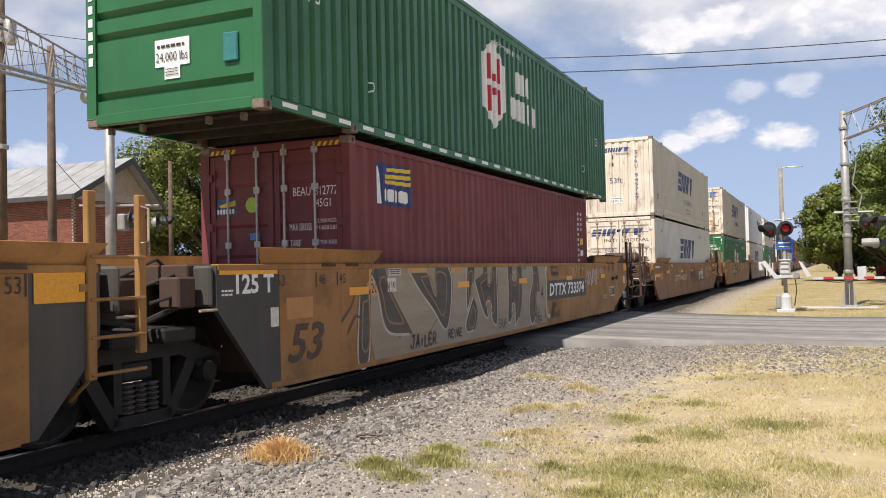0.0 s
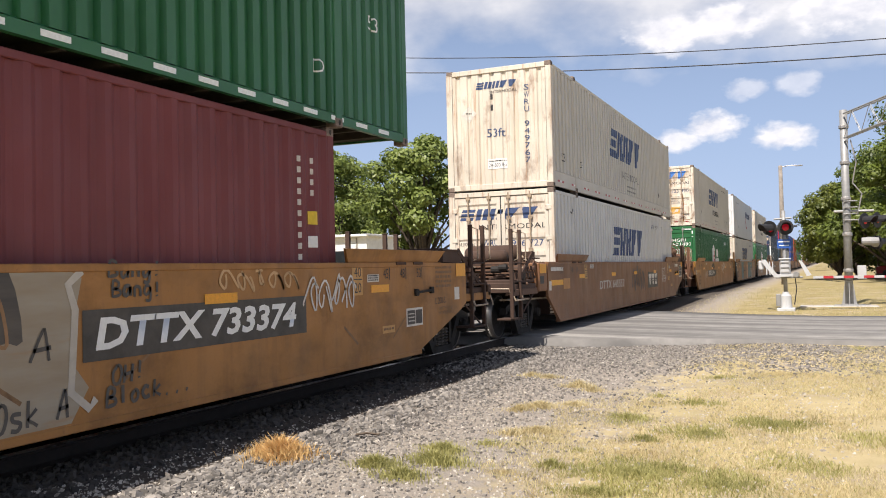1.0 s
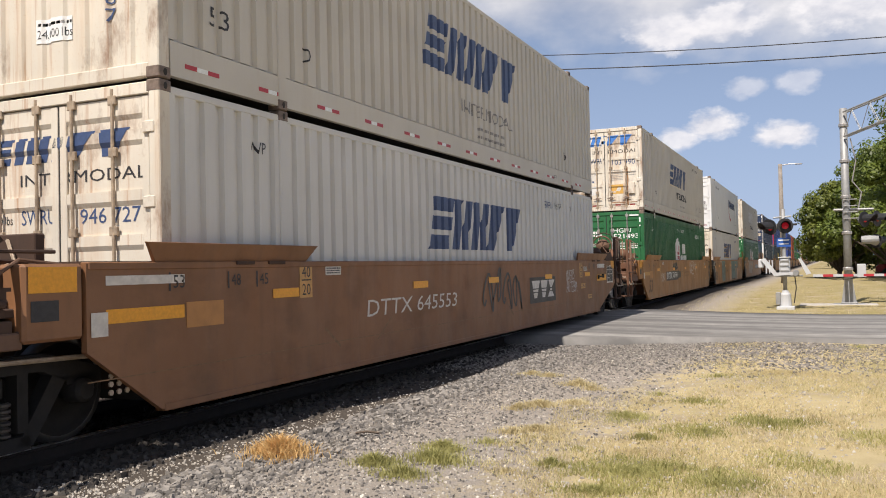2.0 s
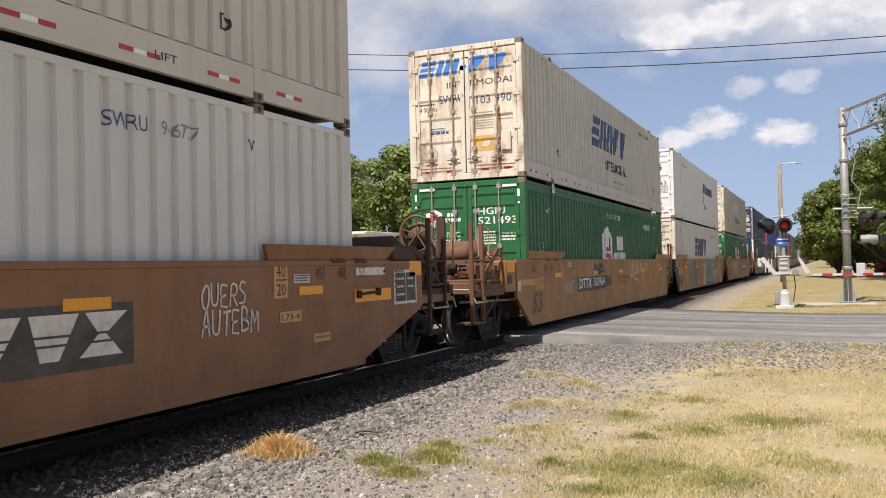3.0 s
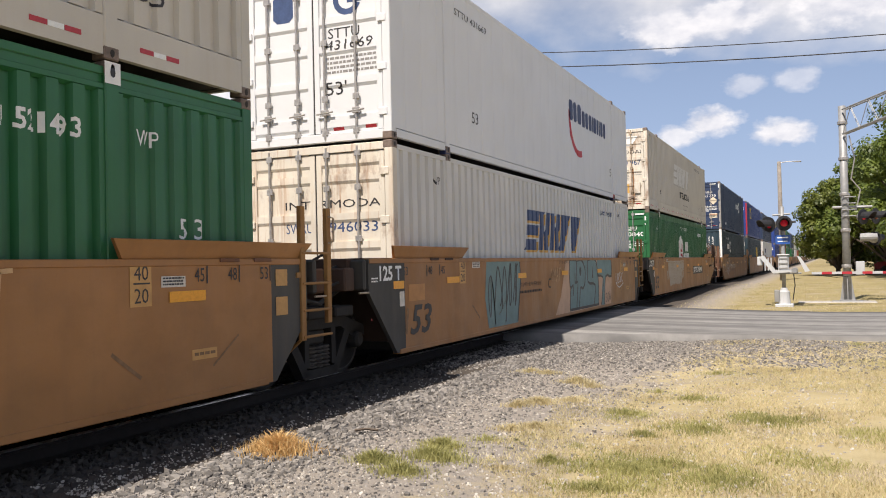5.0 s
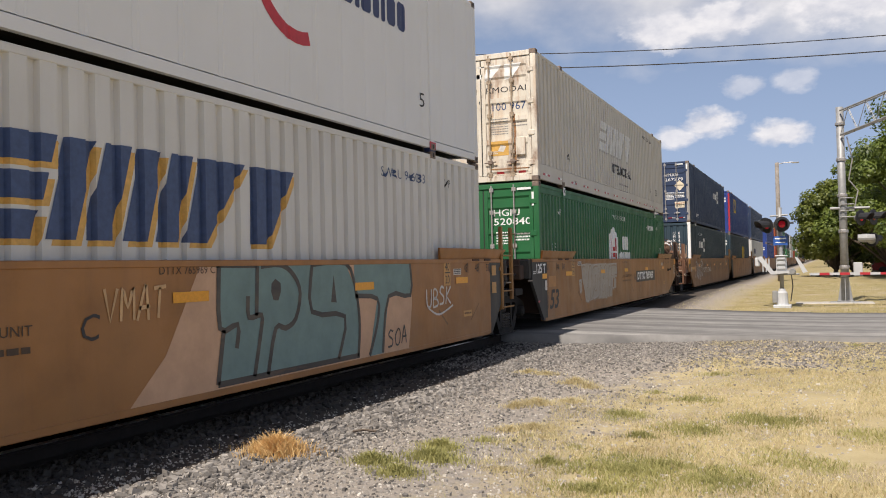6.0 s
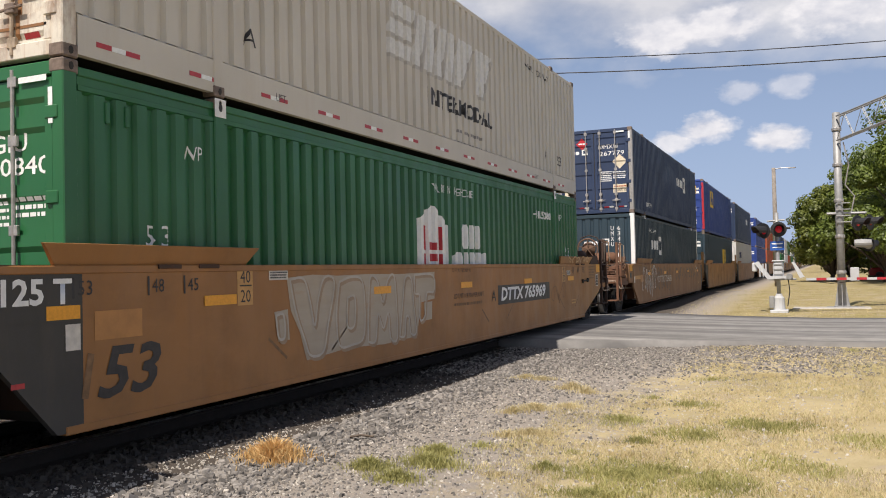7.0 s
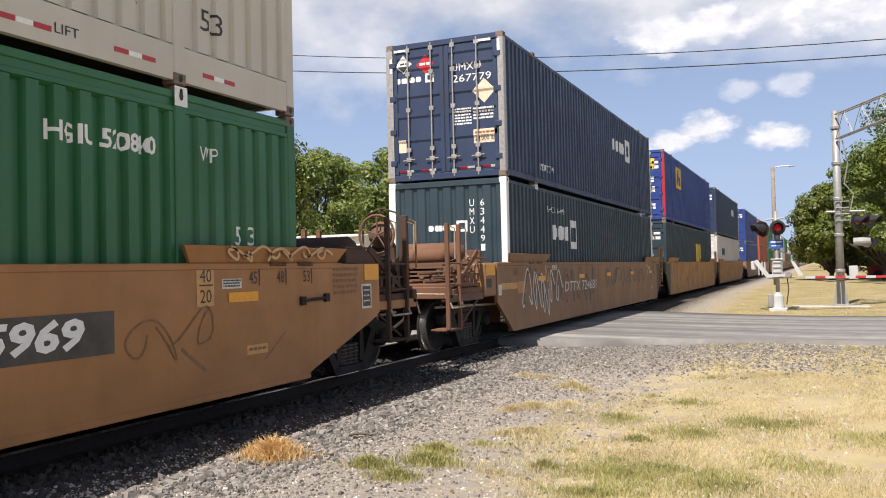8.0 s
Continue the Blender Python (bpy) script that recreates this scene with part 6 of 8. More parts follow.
part("notice_line", Geo().box(GX - 0.17, GX + 0.17, GY - 0.106, GY - 0.101, 2.25, 2.29).box(GX - 0.15, GX + 0.15, GY - 0.106, GY - 0.101, 2.13, 2.16), CHALK, gs)
part("conduit", Geo().tube([(GX + 0.3, GY, 1.1), (GX + 0.34, GY - 0.1, 0.7), (GX + 0.26, GY, 0.2)], 0.018), BLACKPAINT, gs)
n = 15
for i in range(n):
    x0, x1 = GX + 0.85 + i * 0.30, GX + 0.85 + (i + 1) * 0.30
    me = Geo().box(x0, x1, GY - 0.02 + i * 0.10, GY + 0.02 + i * 0.10 + 0.10, 1.04 - i * 0.003, 1.12 - i * 0.003)
    part("gate_board", me, REDTAPE if i % 2 else WHITEPAINT, gs)
part("gate_cable", Geo().tube([(GX + 0.9, GY, 1.02), (GX + 1.6, GY + 0.2, 0.93), (GX + 2.4, GY + 0.5, 1.0)], 0.012), BLACKPAINT, gs)

# second cantilever mast beyond the road
cr = thing("cantilever_signal", "tall silver crossing mast with ladder rungs and truss arm", "crossing signal")
RX, RY = 0.75, 32.9
part("mast", Geo().rod((RX, RY, 0.1), (RX, RY, 6.85), 0.135, 16, 0.125), ALU, cr, "", True)
part("base", Geo().box(RX - 0.5, RX + 0.5, RY - 0.4, RY + 0.4, -0.1, 0.06, 0.02).box(RX - 0.26, RX + 0.26, RY - 0.26, RY + 0.26, 0.06, 0.1, 0.01).prism([(RX - 0.24, 0.1), (RX - 0.13, 0.85), (RX + 0.13, 0.85), (RX + 0.24, 0.1)], RY - 0.012, RY + 0.012, "y").prism([(RY - 0.24, 0.1), (RY - 0.13, 0.85), (RY + 0.13, 0.85), (RY + 0.24, 0.1)], RX - 0.012, RX + 0.012, "x"), ALU, cr)
part("plinth", Geo().box(RX - 1.6, RX + 0.9, RY - 0.6, RY + 0.55, -0.1, 0.045, 0.03), CONCRETE, cr)
for i in range(5):
    g = Geo().lathe([(0.15, 1.2 + i * 1.25), (0.165, 1.22 + i * 1.25), (0.165, 1.30 + i * 1.25), (0.15, 1.32 + i * 1.25)], (RX, RY, 0), "z", 12)
    part("band", g, STEEL, cr)
g = Geo()
for off in (-0.2, 0.2):
    g.rod((RX, RY + off, 5.85), (RX + 6.2, RY - 9 + off, 6.95), 0.032, 7)
    g.rod((RX, RY + off, 6.7), (RX + 6.2, RY - 9 + off, 7.6), 0.028, 7)
    for i in range(12):
        a = Vector((RX, RY + off, 5.85)).lerp(Vector((RX + 6.2, RY - 9 + off, 6.95)), i / 12)
        b = Vector((RX, RY + off, 6.7)).lerp(Vector((RX + 6.2, RY - 9 + off, 7.6)), (i + 0.5) / 12)
        c = Vector((RX, RY + off, 5.85)).lerp(Vector((RX + 6.2, RY - 9 + off, 6.95)), (i + 1) / 12)
        g.rod(a, b, 0.012, 5).rod(b, c, 0.012, 5)
part("truss_arm", g, ALU, cr)
part("cable_loop", Geo().tube([(RX + 0.2, RY, 5.8), (RX + 0.35, RY - 0.05, 5.0), (RX + 0.22, RY, 4.3), (RX + 0.5, RY, 3.9), (RX + 0.35, RY, 3.2)], 0.025), STEEL, cr)
for i in range(4):
    part("step_rung", Geo().rod((RX - 0.1, RY - 0.16, 3.0 + i * 0.22), (RX + 0.35, RY - 0.16, 3.0 + i * 0.22), 0.02, 6), ALU, cr)
part("crossarm", Geo().rod((RX - 0.4, RY - 0.05, 3.32), (RX + 0.85, RY - 0.05, 3.3), 0.045, 8), ALU, cr)
lamp_head(cr, RX + 0.55, RY - 0.2, 2.95, (0.75, -0.6), True, 0.27)
lamp_head(cr, RX + 0.95, RY + 0.1, 2.97, (0.8, -0.5), False, 0.27)
lamp_head(cr, RX + 0.9, RY + 0.2, 2.2, (0.5, 0.8), False, 0.24)
lamp_head(cr, RX + 1.95, RY - 2.6, 6.55, (0.8, -0.3), False, 0.28)
part("spare_housing", Geo().lathe([(0.0, -0.3), (0.13, -0.28), (0.15, 0.0), (0.12, 0.25), (0.0, 0.27)], (RX + 0.72, RY - 0.15, 2.25), "x", 12), ALU, cr)
part("relay_box", Geo().box(RX + 0.28, RX + 0.56, RY - 0.1, RY + 0.15, 0.95, 1.42, 0.02), WHITEPAINT, cr)

# ---- things far off beside the road ----
SHEDWHITE = plain("white_board_paint", (0.74, 0.74, 0.72), 0.7, 0, 0.1, 3)
shed = thing("white_shed", "long low white building behind the railway", "shed", pose(-30.4, 48, 0))
part("wall", Geo().box(-4.8, 4.8, -2, 2, 0, 3.75), SHEDWHITE, shed)
part("roof", Geo().box(-5.0, 5.0, -2.3, 2.3, 3.75, 3.92, 0.03), SHEDWHITE, shed)
for x in (-3.6, -1.4, 0.8, 3.0):
    pane = part("window", Geo().box(x - 0.45, x + 0.45, -2.03, -2.006, 1.9, 2.9), GLASS, shed)
    part("window_sill", Geo().box(x - 0.55, x + 0.55, -2.1, -2.006, 1.8, 1.9), TRIM, pane)
for x in (-4.6, -2.5, -0.3, 1.9, 4.1):
    part("corner_board", Geo().box(x - 0.05, x + 0.05, -2.03, -2.004, 0, 3.7), TRIM, shed)

van = thing("dark_shelter", "dark open-fronted carport in the shade of the trees", "carport", pose(6.3, 82, 0))
part("roof", Geo().box(-2.4, 2.6, -2, 2, 2.5, 2.65, 0.03), TIN, van)
for x in (-2.2, 2.4):
    for y in (-1.8, 1.8):
        part("post", Geo().box(x - 0.07, x + 0.07, y - 0.07, y + 0.07, 0, 2.5), POLE, van)
part("back_wall", Geo().box(-2.2, 2.4, 1.7, 1.8, 0, 2.5), POLE, van)
cartruck = thing("parked_car", "dark red parked car beneath the trees", "car", pose(5.9, 78, 0.15))
CARRED = plain("red_car_paint", (0.30, 0.015, 0.02), 0.25, 0, 0.1, 3, 0)
part("body", Geo().prism([(-2.1, 0.35), (-2.15, 0.75), (-1.9, 0.95), (-1.0, 1.02), (-0.5, 1.42), (0.9, 1.45), (1.5, 1.02), (2.1, 0.95), (2.15, 0.4)], -0.85, 0.85, "y"), CARRED, cartruck)
part("window", Geo().prism([(-0.85, 1.03), (-0.45, 1.36), (0.85, 1.39), (1.3, 1.03)], -0.86, 0.86, "y"), GLASS, cartruck)
for x in (-1.35, 1.35):
    for y in (-0.8, 0.8):
        wh = part("wheel", Geo().lathe([(0.0, -0.1), (0.3, -0.1), (0.33, -0.06), (0.33, 0.06), (0.3, 0.1), (0.0, 0.1)], (x, y, 0.33), "y", 16), BLACKPAINT, cartruck)


# ---- the train ----
rolling, spinning = [], []


def rolls(ob, s, z):
    rolling.append((ob, s, z))
    return ob


def box_on(label, s, z, *a, **k):
    c = container(label, s, z, *a, **k)
    rolls(c[0], s, z)
    return c


def car_on(label, s, *a, **k):
    c = car(label, s, *a, **k)
    rolls(c, s, 0)
    return c


S = {"A": 7.75 - 19.45, "B": 7.75, "C": 31.33, "D": 54.58, "E": 74.02, "F": 93.74, "G": 117.37, "H": 136.9, "I": 156.4}
JOINT = {"A": "shared", "B": "coupled", "C": "coupled", "D": "shared", "E": "shared", "F": "coupled", "G": "shared", "H": "shared", "I": "coupled"}
far_s = 156.4 + 23.6
for name, joint in zip("JKLMNOPQRSTU", ("shared", "shared", "coupled") * 4):
    S[name], JOINT[name] = far_s, joint
    far_s += 19.5 if joint == "shared" else 23.6
keys = sorted(S, key=lambda q: S[q])
SKINS = {"A": TAN, "B": TAN, "C": BROWN, "D": AMBER, "E": AMBER, "F": AMBER, "G": SOOTY}
LOOKS = {"A": "weathered yellow-brown well car with a yellow end ladder", "B": "weathered yellow-brown well car sprayed with large grey graffiti", "C": "sooty reddish-brown container well car with rusty end platforms",
         "D": "clean yellow-brown container well car with a handwritten number", "E": "yellow-brown well car sprayed with teal and flesh graffiti", "F": "yellow-brown well car with pale overpainted graffiti",
         "G": "dirty brown well car covered in faint scrawls"}
CARS = {}
for i, k in enumerate(keys):
    near = "shared" if i == 0 else JOINT[keys[i - 1]]
    CARS[k] = car_on(LOOKS.get(k, "dusty yellow-brown container well car further down the train"), S[k], near, JOINT[k], SKINS.get(k, TAN if i % 3 else SOOTY), fine=S[k] < 140, ends=ORANGERUST if k in "DG" else RUST)


def sw(c, text, y0, y1, z, h, ink, bold=0.0):
    """Lettering on a container's side, fitted between y0 and y1."""
    return decal("lettering", lettering(text, h, 1.0, 0.0, bold, y1 - y0), ink, c[0], "side", y0, z, c[2] - 0.006, c[1])


def low(c, text, y0, y1, z, h, ink):
    """Lettering on a container's bottom rail."""
    return decal("lettering", lettering(text, h, 1.0, 0.0, 0.0, y1 - y0), ink, c[0], "side", y0, z, c[2], None, 0.004)


def ew(c, text, x0, x1, z, h, ink, plane=0.018, bold=0.0):
    """Lettering on a container's near end, fitted between x0 and x1."""
    return decal("lettering", lettering(text, h, 1.0, 0.0, bold, x1 - x0), ink, c[0], "end", x0, z, plane, None, 0.004 + (0.004 if plane < 0.0165 else 0), "", c[3])


def mk(k, text, y0, y1, z, h, ink, slant=0.0, bold=0.0, proud=0.006, name="lettering"):
    """Lettering on a well car's side."""
    return decal(name, lettering(text, h, 1.0, slant, bold, y1 - y0), ink, CARS[k], "side", y0, z, 1.42, None, proud)


def bl(k, polys, ink, proud=0.005, name="painted_mark", label=""):
    return decal(name, shapes(polys), ink, CARS[k], "side", 0, 0, 1.42, None, proud, label)


def maker(u, v, high, widths, lean=0.28, gap=0.10):
    """A row of heavy slanting blocks in place of a maker's name."""
    out = []
    for i, wd in enumerate(widths):
        def at(a, b):
            return (u + a * wd + lean * b * high, v + b * high)
        if i == 0:
            out += [[at(0, b0), at(1, b0), at(1, b1), at(0, b1)] for b0, b1 in ((0, 0.27), (0.37, 0.63), (0.73, 1))]
        elif i == 1:
            out += [[at(a0, 0), at(a0 + 0.27, 0), at(a0 + 0.27, 1), at(a0, 1)] for a0 in (0, 0.365, 0.73)]
        elif i == 4:
            out += [[at(0.26, 0), at(0.70, 0), at(1.05, 1), at(0, 1)]]
        elif i == 3:
            out += [[at(0, 0), at(0.45, 0), at(1, 1), at(0, 1)]]
        else:
            out += [[at(0, 0), at(1, 0), at(1, 1), at(0, 1)]]
        u += wd + gap
    return out


def block_word(u, v, high, widths, gap=0.08):
    """Rounded-off blocks in place of a maker's word."""
    out = []
    for wd in widths:
        c = min(wd, high) * 0.2
        out.append([(u + c, v), (u + wd - c, v), (u + wd, v + c), (u + wd, v + high - c), (u + wd - c, v + high), (u + c, v + high), (u, v + high - c), (u, v + c)])
        u += wd + gap
    return out


def ring(u, v, r, a0, a1, wide, n=12):
    out = []
    for i in range(n):
        p, q = a0 + (a1 - a0) * i / n, a0 + (a1 - a0) * (i + 1) / n
        out.append([(u + (r - wide) * math.cos(p), v + (r - wide) * math.sin(p)), (u + r * math.cos(p), v + r * math.sin(p)), (u + r * math.cos(q), v + r * math.sin(q)), (u + (r - wide) * math.cos(q), v + (r - wide) * math.sin(q))])
    return out


def diamond(u, v, r):
    return [(u, v - r), (u + r, v), (u, v + r), (u - r, v)]


def hexagon(u, v, a, b):
    return [(u, v - b), (u + a, v - b * 0.5), (u + a, v + b * 0.5), (u, v + b), (u - a, v + b * 0.5), (u - a, v - b * 0.5)]


def scrawl(u0, v0, u1, v1, n, wide, seed):
    """A loose hand-drawn tag: one looping stroke for each letter in a box."""
    rnd = random.Random(seed)
    out = []
    for i in range(n):
        a = u0 + (u1 - u0) * i / n
        b = u0 + (u1 - u0) * (i + 1) / n
        pts, ph = [], rnd.uniform(0, 6.28)
        turns = rnd.choice((0.8, 1.1, 1.4))
        for j in range(26):
            k = j / 25
            pts.append((a + (b - a) * (0.1 + 0.8 * k + 0.34 * math.sin(6.283 * turns * k + ph)), v0 + (v1 - v0) * (0.5 + 0.5 * math.cos(6.283 * turns * 1.25 * k + ph * 0.7) * (0.7 + 0.3 * math.sin(9 * k + ph)))))
        out += stroke(pts, wide)
    return out


# hand-drawn letters as strokes in a box 1 wide and 1 high
HAND = {"A": ("0,0 .45,1 .6,1 .9,0", ".1,.38 .95,.45"), "B": ("0,0 .05,1 .7,.9 .6,.58 .1,.5 .8,.4 .85,.1 0,0",), "E": (".9,.95 .1,1 .05,.5 .7,.55", ".05,.55 0,.05 .9,0"), "G": (".9,.8 .5,1 .05,.6 .2,.05 .8,0 .9,.4 .5,.4",), "H": ("0,0 .1,1", ".8,0 .9,1", "0,.45 .95,.55"),
        "I": (".4,0 .5,.7",), "J": ("0,.95 1,1", ".6,1 .6,.3 .4,0 0,.0 -.2,.25"), "K": ("0,0 .1,1", ".9,1 .1,.45 1,0"), "L": (".1,1 0,.05 .9,0",), "M": ("0,0 .1,1 .5,.4 .9,1 1,0",), "N": ("0,0 .1,1 .85,0 .95,1",), "O": (".5,1 .05,.6 .2,.05 .7,0 .95,.5 .8,.9 .45,1",),
        "P": ("0,-.1 .1,1 .8,.95 .85,.55 .1,.45",), "R": ("0,0 .1,1 .85,.9 .7,.55 .1,.5", ".3,.5 1,0"), "S": (".9,.9 .4,1 .1,.7 .8,.4 .7,.05 0,0",), "T": ("0,.95 1,1", ".5,.97 .45,0"), "U": ("0,1 .05,.2 .4,0 .8,.15 .9,1",), "V": ("0,1 .45,0 .95,1",),
        "a": (".8,.6 .3,.65 .05,.3 .3,0 .75,.3 .8,.6 .85,0",), "c": (".8,.55 .4,.65 .1,.3 .4,0 .9,.1",), "g": (".8,.6 .3,.65 .05,.3 .3,.05 .75,.3 .8,.6 .8,-.3 .2,-.3",), "k": (".1,0 .15,1", ".8,.65 .15,.3 .9,0"), "l": (".4,1 .45,0",), "n": (".1,0 .15,.6 .6,.65 .8,.4 .8,0",), "o": (".5,.65 .1,.35 .35,0 .8,.2 .75,.55 .45,.65",),
        "s": (".8,.6 .2,.6 .2,.38 .8,.25 .6,0 .1,.03",), "!": (".4,1 .4,.3", ".38,.1 .42,0"), ".": (".3,.08 .5,.02",)}


def handy(text, u0, u1, v, h, wide):
    """A word written by hand with a marker or spray can, as brushed strokes."""
    out, rnd, step = [], random.Random(len(text) * 7 + int(u0 * 31)), (u1 - u0) / len(text)
    for i, ch in enumerate(text):
        up, tilt = rnd.uniform(-0.08, 0.08) * h, rnd.uniform(0.0, 0.14)
        for line in HAND.get(ch, ()):
            pts = [tuple(float(k) for k in p.split(",")) for p in line.split()]
            pts = curved(pts, 3) if len(pts) > 3 else pts
            out += stroke([(u0 + step * (i + 0.8 * x + tilt * y), v + up + h * y) for x, y in pts], wide * rnd.uniform(0.85, 1.2))
    return out


# containers of the near cars
b_up = box_on("dark green corrugated steel container overhanging a shorter maroon one", S["B"], STACK, GREEN, GREEN, "even", "bands", tape="white")
b_lo = box_on("maroon corrugated steel shipping container with barred doors", S["B"] + 1.98, BASE, MAROON, MAROON, "iso", "doors", 12.192, 2.438)
c_up = box_on("off-white steel container with a rust-streaked front panel", S["C"], STACK, CREAM_SIDE, CREAM, "wide", "upright", tape="red")
c_lo = box_on("off-white steel container with doors, sitting in a brown well car", S["C"], BASE, WHITE, CREAM, "wide", "doors", rods=RODRUST)
d_up = box_on("cream steel container with rust-stained doors stacked on a green one", S["D"], STACK, CREAM_SIDE, RUSTY, "wide", "doors", tape="red", rods=RODRUST)
d_lo = box_on("green corrugated steel container with galvanised door rods", S["D"], BASE, GREEN, GREEN, "even", "doors")
e_up = box_on("clean white smooth-sided container stacked on an off-white one", S["E"], STACK, SNOW, SNOW, "flat", "doors")
e_lo = box_on("off-white corrugated container with a large blue painted word", S["E"], BASE, WHITE, CREAM, "wide", "doors")
f_up = box_on("cream steel container with faded lettering and rust-stained doors", S["F"], STACK, CREAM_SIDE, RUSTY, "wide", "doors", tape="red", rods=RODRUST)
f_lo = box_on("green corrugated steel container with galvanised door rods", S["F"], BASE, GREEN, GREEN, "even", "doors")
g_up = box_on("navy blue corrugated container with silver door rods", S["G"], STACK, NAVY, NAVY, "even", "doors", edge_skin=STEEL)
g_lo = box_on("dark slate-blue container with white corner posts", S["G"], BASE, SLATE, SLATE, "even", "upright", post_skin=CHALK)
PAIRS = [("H", BLUE, SLATE), ("I", NAVY, WHITE), ("J", BLUE, BLUE), ("K", ORANGE, ORANGE), ("L", GREEN, GREEN), ("M", NAVY, GREEN), ("N", WHITE, SNOW), ("O", GREEN, ORANGE), ("P", WHITE, GREEN), ("Q", BLUE, WHITE), ("R", ORANGE, NAVY), ("S", WHITE, WHITE), ("T", GREEN, BLUE), ("U", SNOW, GREEN)]
FAR = {}
TONE = {"blue_paint": "bright blue", "dark_slate_paint": "dark slate-blue", "navy_paint": "navy blue", "white_paint": "off-white", "orange_paint": "rusty orange", "green_paint": "green", "clean_white_paint": "clean white"}
for k, a, b in PAIRS:
    FAR[k] = (box_on(TONE[a.name] + " steel container stacked on another down the train", S[k], STACK, a, a, "even", "doors", fine=False),
              box_on(TONE[b.name] + " steel container in a distant well car", S[k], BASE, b, b, "even", "doors", fine=False))

# writing and emblems on the containers
side_shape(b_up, "emblem", [hexagon(7.30, 1.66, 0.62, 0.86)], 0, 0, CHALK)
side_shape(b_up, "emblem_bar", [rect(6.98, 1.12, 7.14, 1.60), rect(6.98, 1.72, 7.14, 2.2), rect(7.46, 1.12, 7.62, 1.60), rect(7.46, 1.72, 7.62, 2.2), rect(7.18, 1.46, 7.42, 1.60), rect(7.18, 1.72, 7.42, 1.86)], 0, 0, REDINK, 0.007)
side_shape(b_up, "maker_word", block_word(8.55, 1.72, 0.44, (0.26, 0.24, 0.24)) + block_word(8.20, 1.16, 0.44, (0.32, 0.2, 0.26, 0.24, 0.24)), 0, 0, CHALK)
sw(b_up, "D", 2.42, 2.58, 0.62, 0.17, CHALK)
sw(b_up, "53", 0.95, 1.22, 1.46, 0.2, CHALK)
sw(b_up, "D", 13.69, 13.86, 0.62, 0.17, CHALK)
sw(b_up, "53", 15.0, 15.28, 1.46, 0.2, CHALK)
sw(b_up, "WARNING HIGH CUBE", 7.3, 8.95, 2.42, 0.11, CHALK)
end_shape(b_up, "floor_rating_label", [rect(-0.24, 0.62, 0.27, 0.94), rect(-0.10, 0.47, 0.13, 0.62)], 0, 0, CHALK, 0.02)
ew(b_up, "24,000 lbs", -0.22, 0.25, 0.66, 0.11, INK, 0.014)
end_shape(b_up, "label_line", lines_of(-0.20, 0.84, 0.42, 1, 0.035, 0.05, 3) + lines_of(-0.08, 0.58, 0.19, 3, 0.014, 0.035, 4), 0, 0, INK, 0.014)
part("document_holder", Geo().box(0.76, 0.96, -0.01, 0.03, 0.57, 0.90, 0.012), plain("teal_plate", (0.03, 0.16, 0.16), 0.4, 0, 0.2, 9, 0), b_up[0], "small teal metal document holder")
end_shape(b_up, "number", lines_of(-1.26, 1.55, 0.07, 6, 0.10, 0.16, 5), 0, 0, CHALK, -0.001)
for x in (-1.15, -0.65, 0.35, 0.85):
    part("twist_lock", Geo().box(x - 0.03, x + 0.03, 0.2, 0.28, -0.06, 0.03, 0.008), CASTING, b_up[0])

side_shape(b_lo, "maker_panel", [rect(0.72, 2.02, 1.84, 2.62)], 0, 0, DEEPBLUE)
side_shape(b_lo, "maker_stripe", [[(0.98, 2.46), (1.80, 2.50), (1.80, 2.44), (0.98, 2.40)], [(0.98, 2.38), (1.80, 2.40), (1.80, 2.34), (0.98, 2.33)], [(1.1, 2.56), (1.80, 2.60), (1.80, 2.54), (1.1, 2.51)]], 0, 0, YELLOWINK, 0.007)
side_shape(b_lo, "maker_word", block_word(0.96, 2.08, 0.18, (0.12, 0.14, 0.13, 0.13, 0.13), 0.03) + [[(0.74, 2.04), (0.90, 2.04), (0.87, 2.48), (0.82, 2.58), (0.77, 2.48)]], 0, 0, CHALK, 0.007)
side_shape(b_lo, "number", [r for i in range(11) for r in (rect(11.40, 2.40 - i * 0.13, 11.445, 2.47 - i * 0.13),)] + [r for i in range(4) for r in (rect(11.68, 2.40 - i * 0.13, 11.72, 2.47 - i * 0.13),)], 0, 0, PASTE)
side_shape(b_lo, "warning_label", [rect(11.62, 1.66, 11.78, 1.82)], 0, 0, YELLOWINK)
side_shape(b_lo, "data_label", [rect(11.62, 1.38, 11.78, 1.52)], 0, 0, CHALK)
hz_marks = [[(-1.05 + i * 0.09, 2.775), (-1.0 + i * 0.09, 2.775), (-0.97 + i * 0.09, 2.835), (-1.02 + i * 0.09, 2.835)] for i in range(5)] + [[(0.72 + i * 0.09, 2.775), (0.77 + i * 0.09, 2.775), (0.80 + i * 0.09, 2.835), (0.75 + i * 0.09, 2.835)] for i in range(4)]
end_shape(b_lo, "height_stripes", hz_marks, 0, 0, YELLOWINK, 0.0)
ew(b_lo, "BEAU", 0.30, 0.58, 2.13, 0.12, CHALK)
ew(b_lo, "612772", 0.65, 1.0, 2.13, 0.12, CHALK)
ew(b_lo, "5", 1.06, 1.12, 2.13, 0.12, CHALK)
ew(b_lo, "45G1", 0.66, 0.89, 1.97, 0.11, CHALK)
ew(b_lo, "MAX GROSS", 0.24, 0.59, 1.66, 0.10, CHALK)
ew(b_lo, "32,500 KGS", 0.66, 0.99, 1.745, 0.055, CHALK)
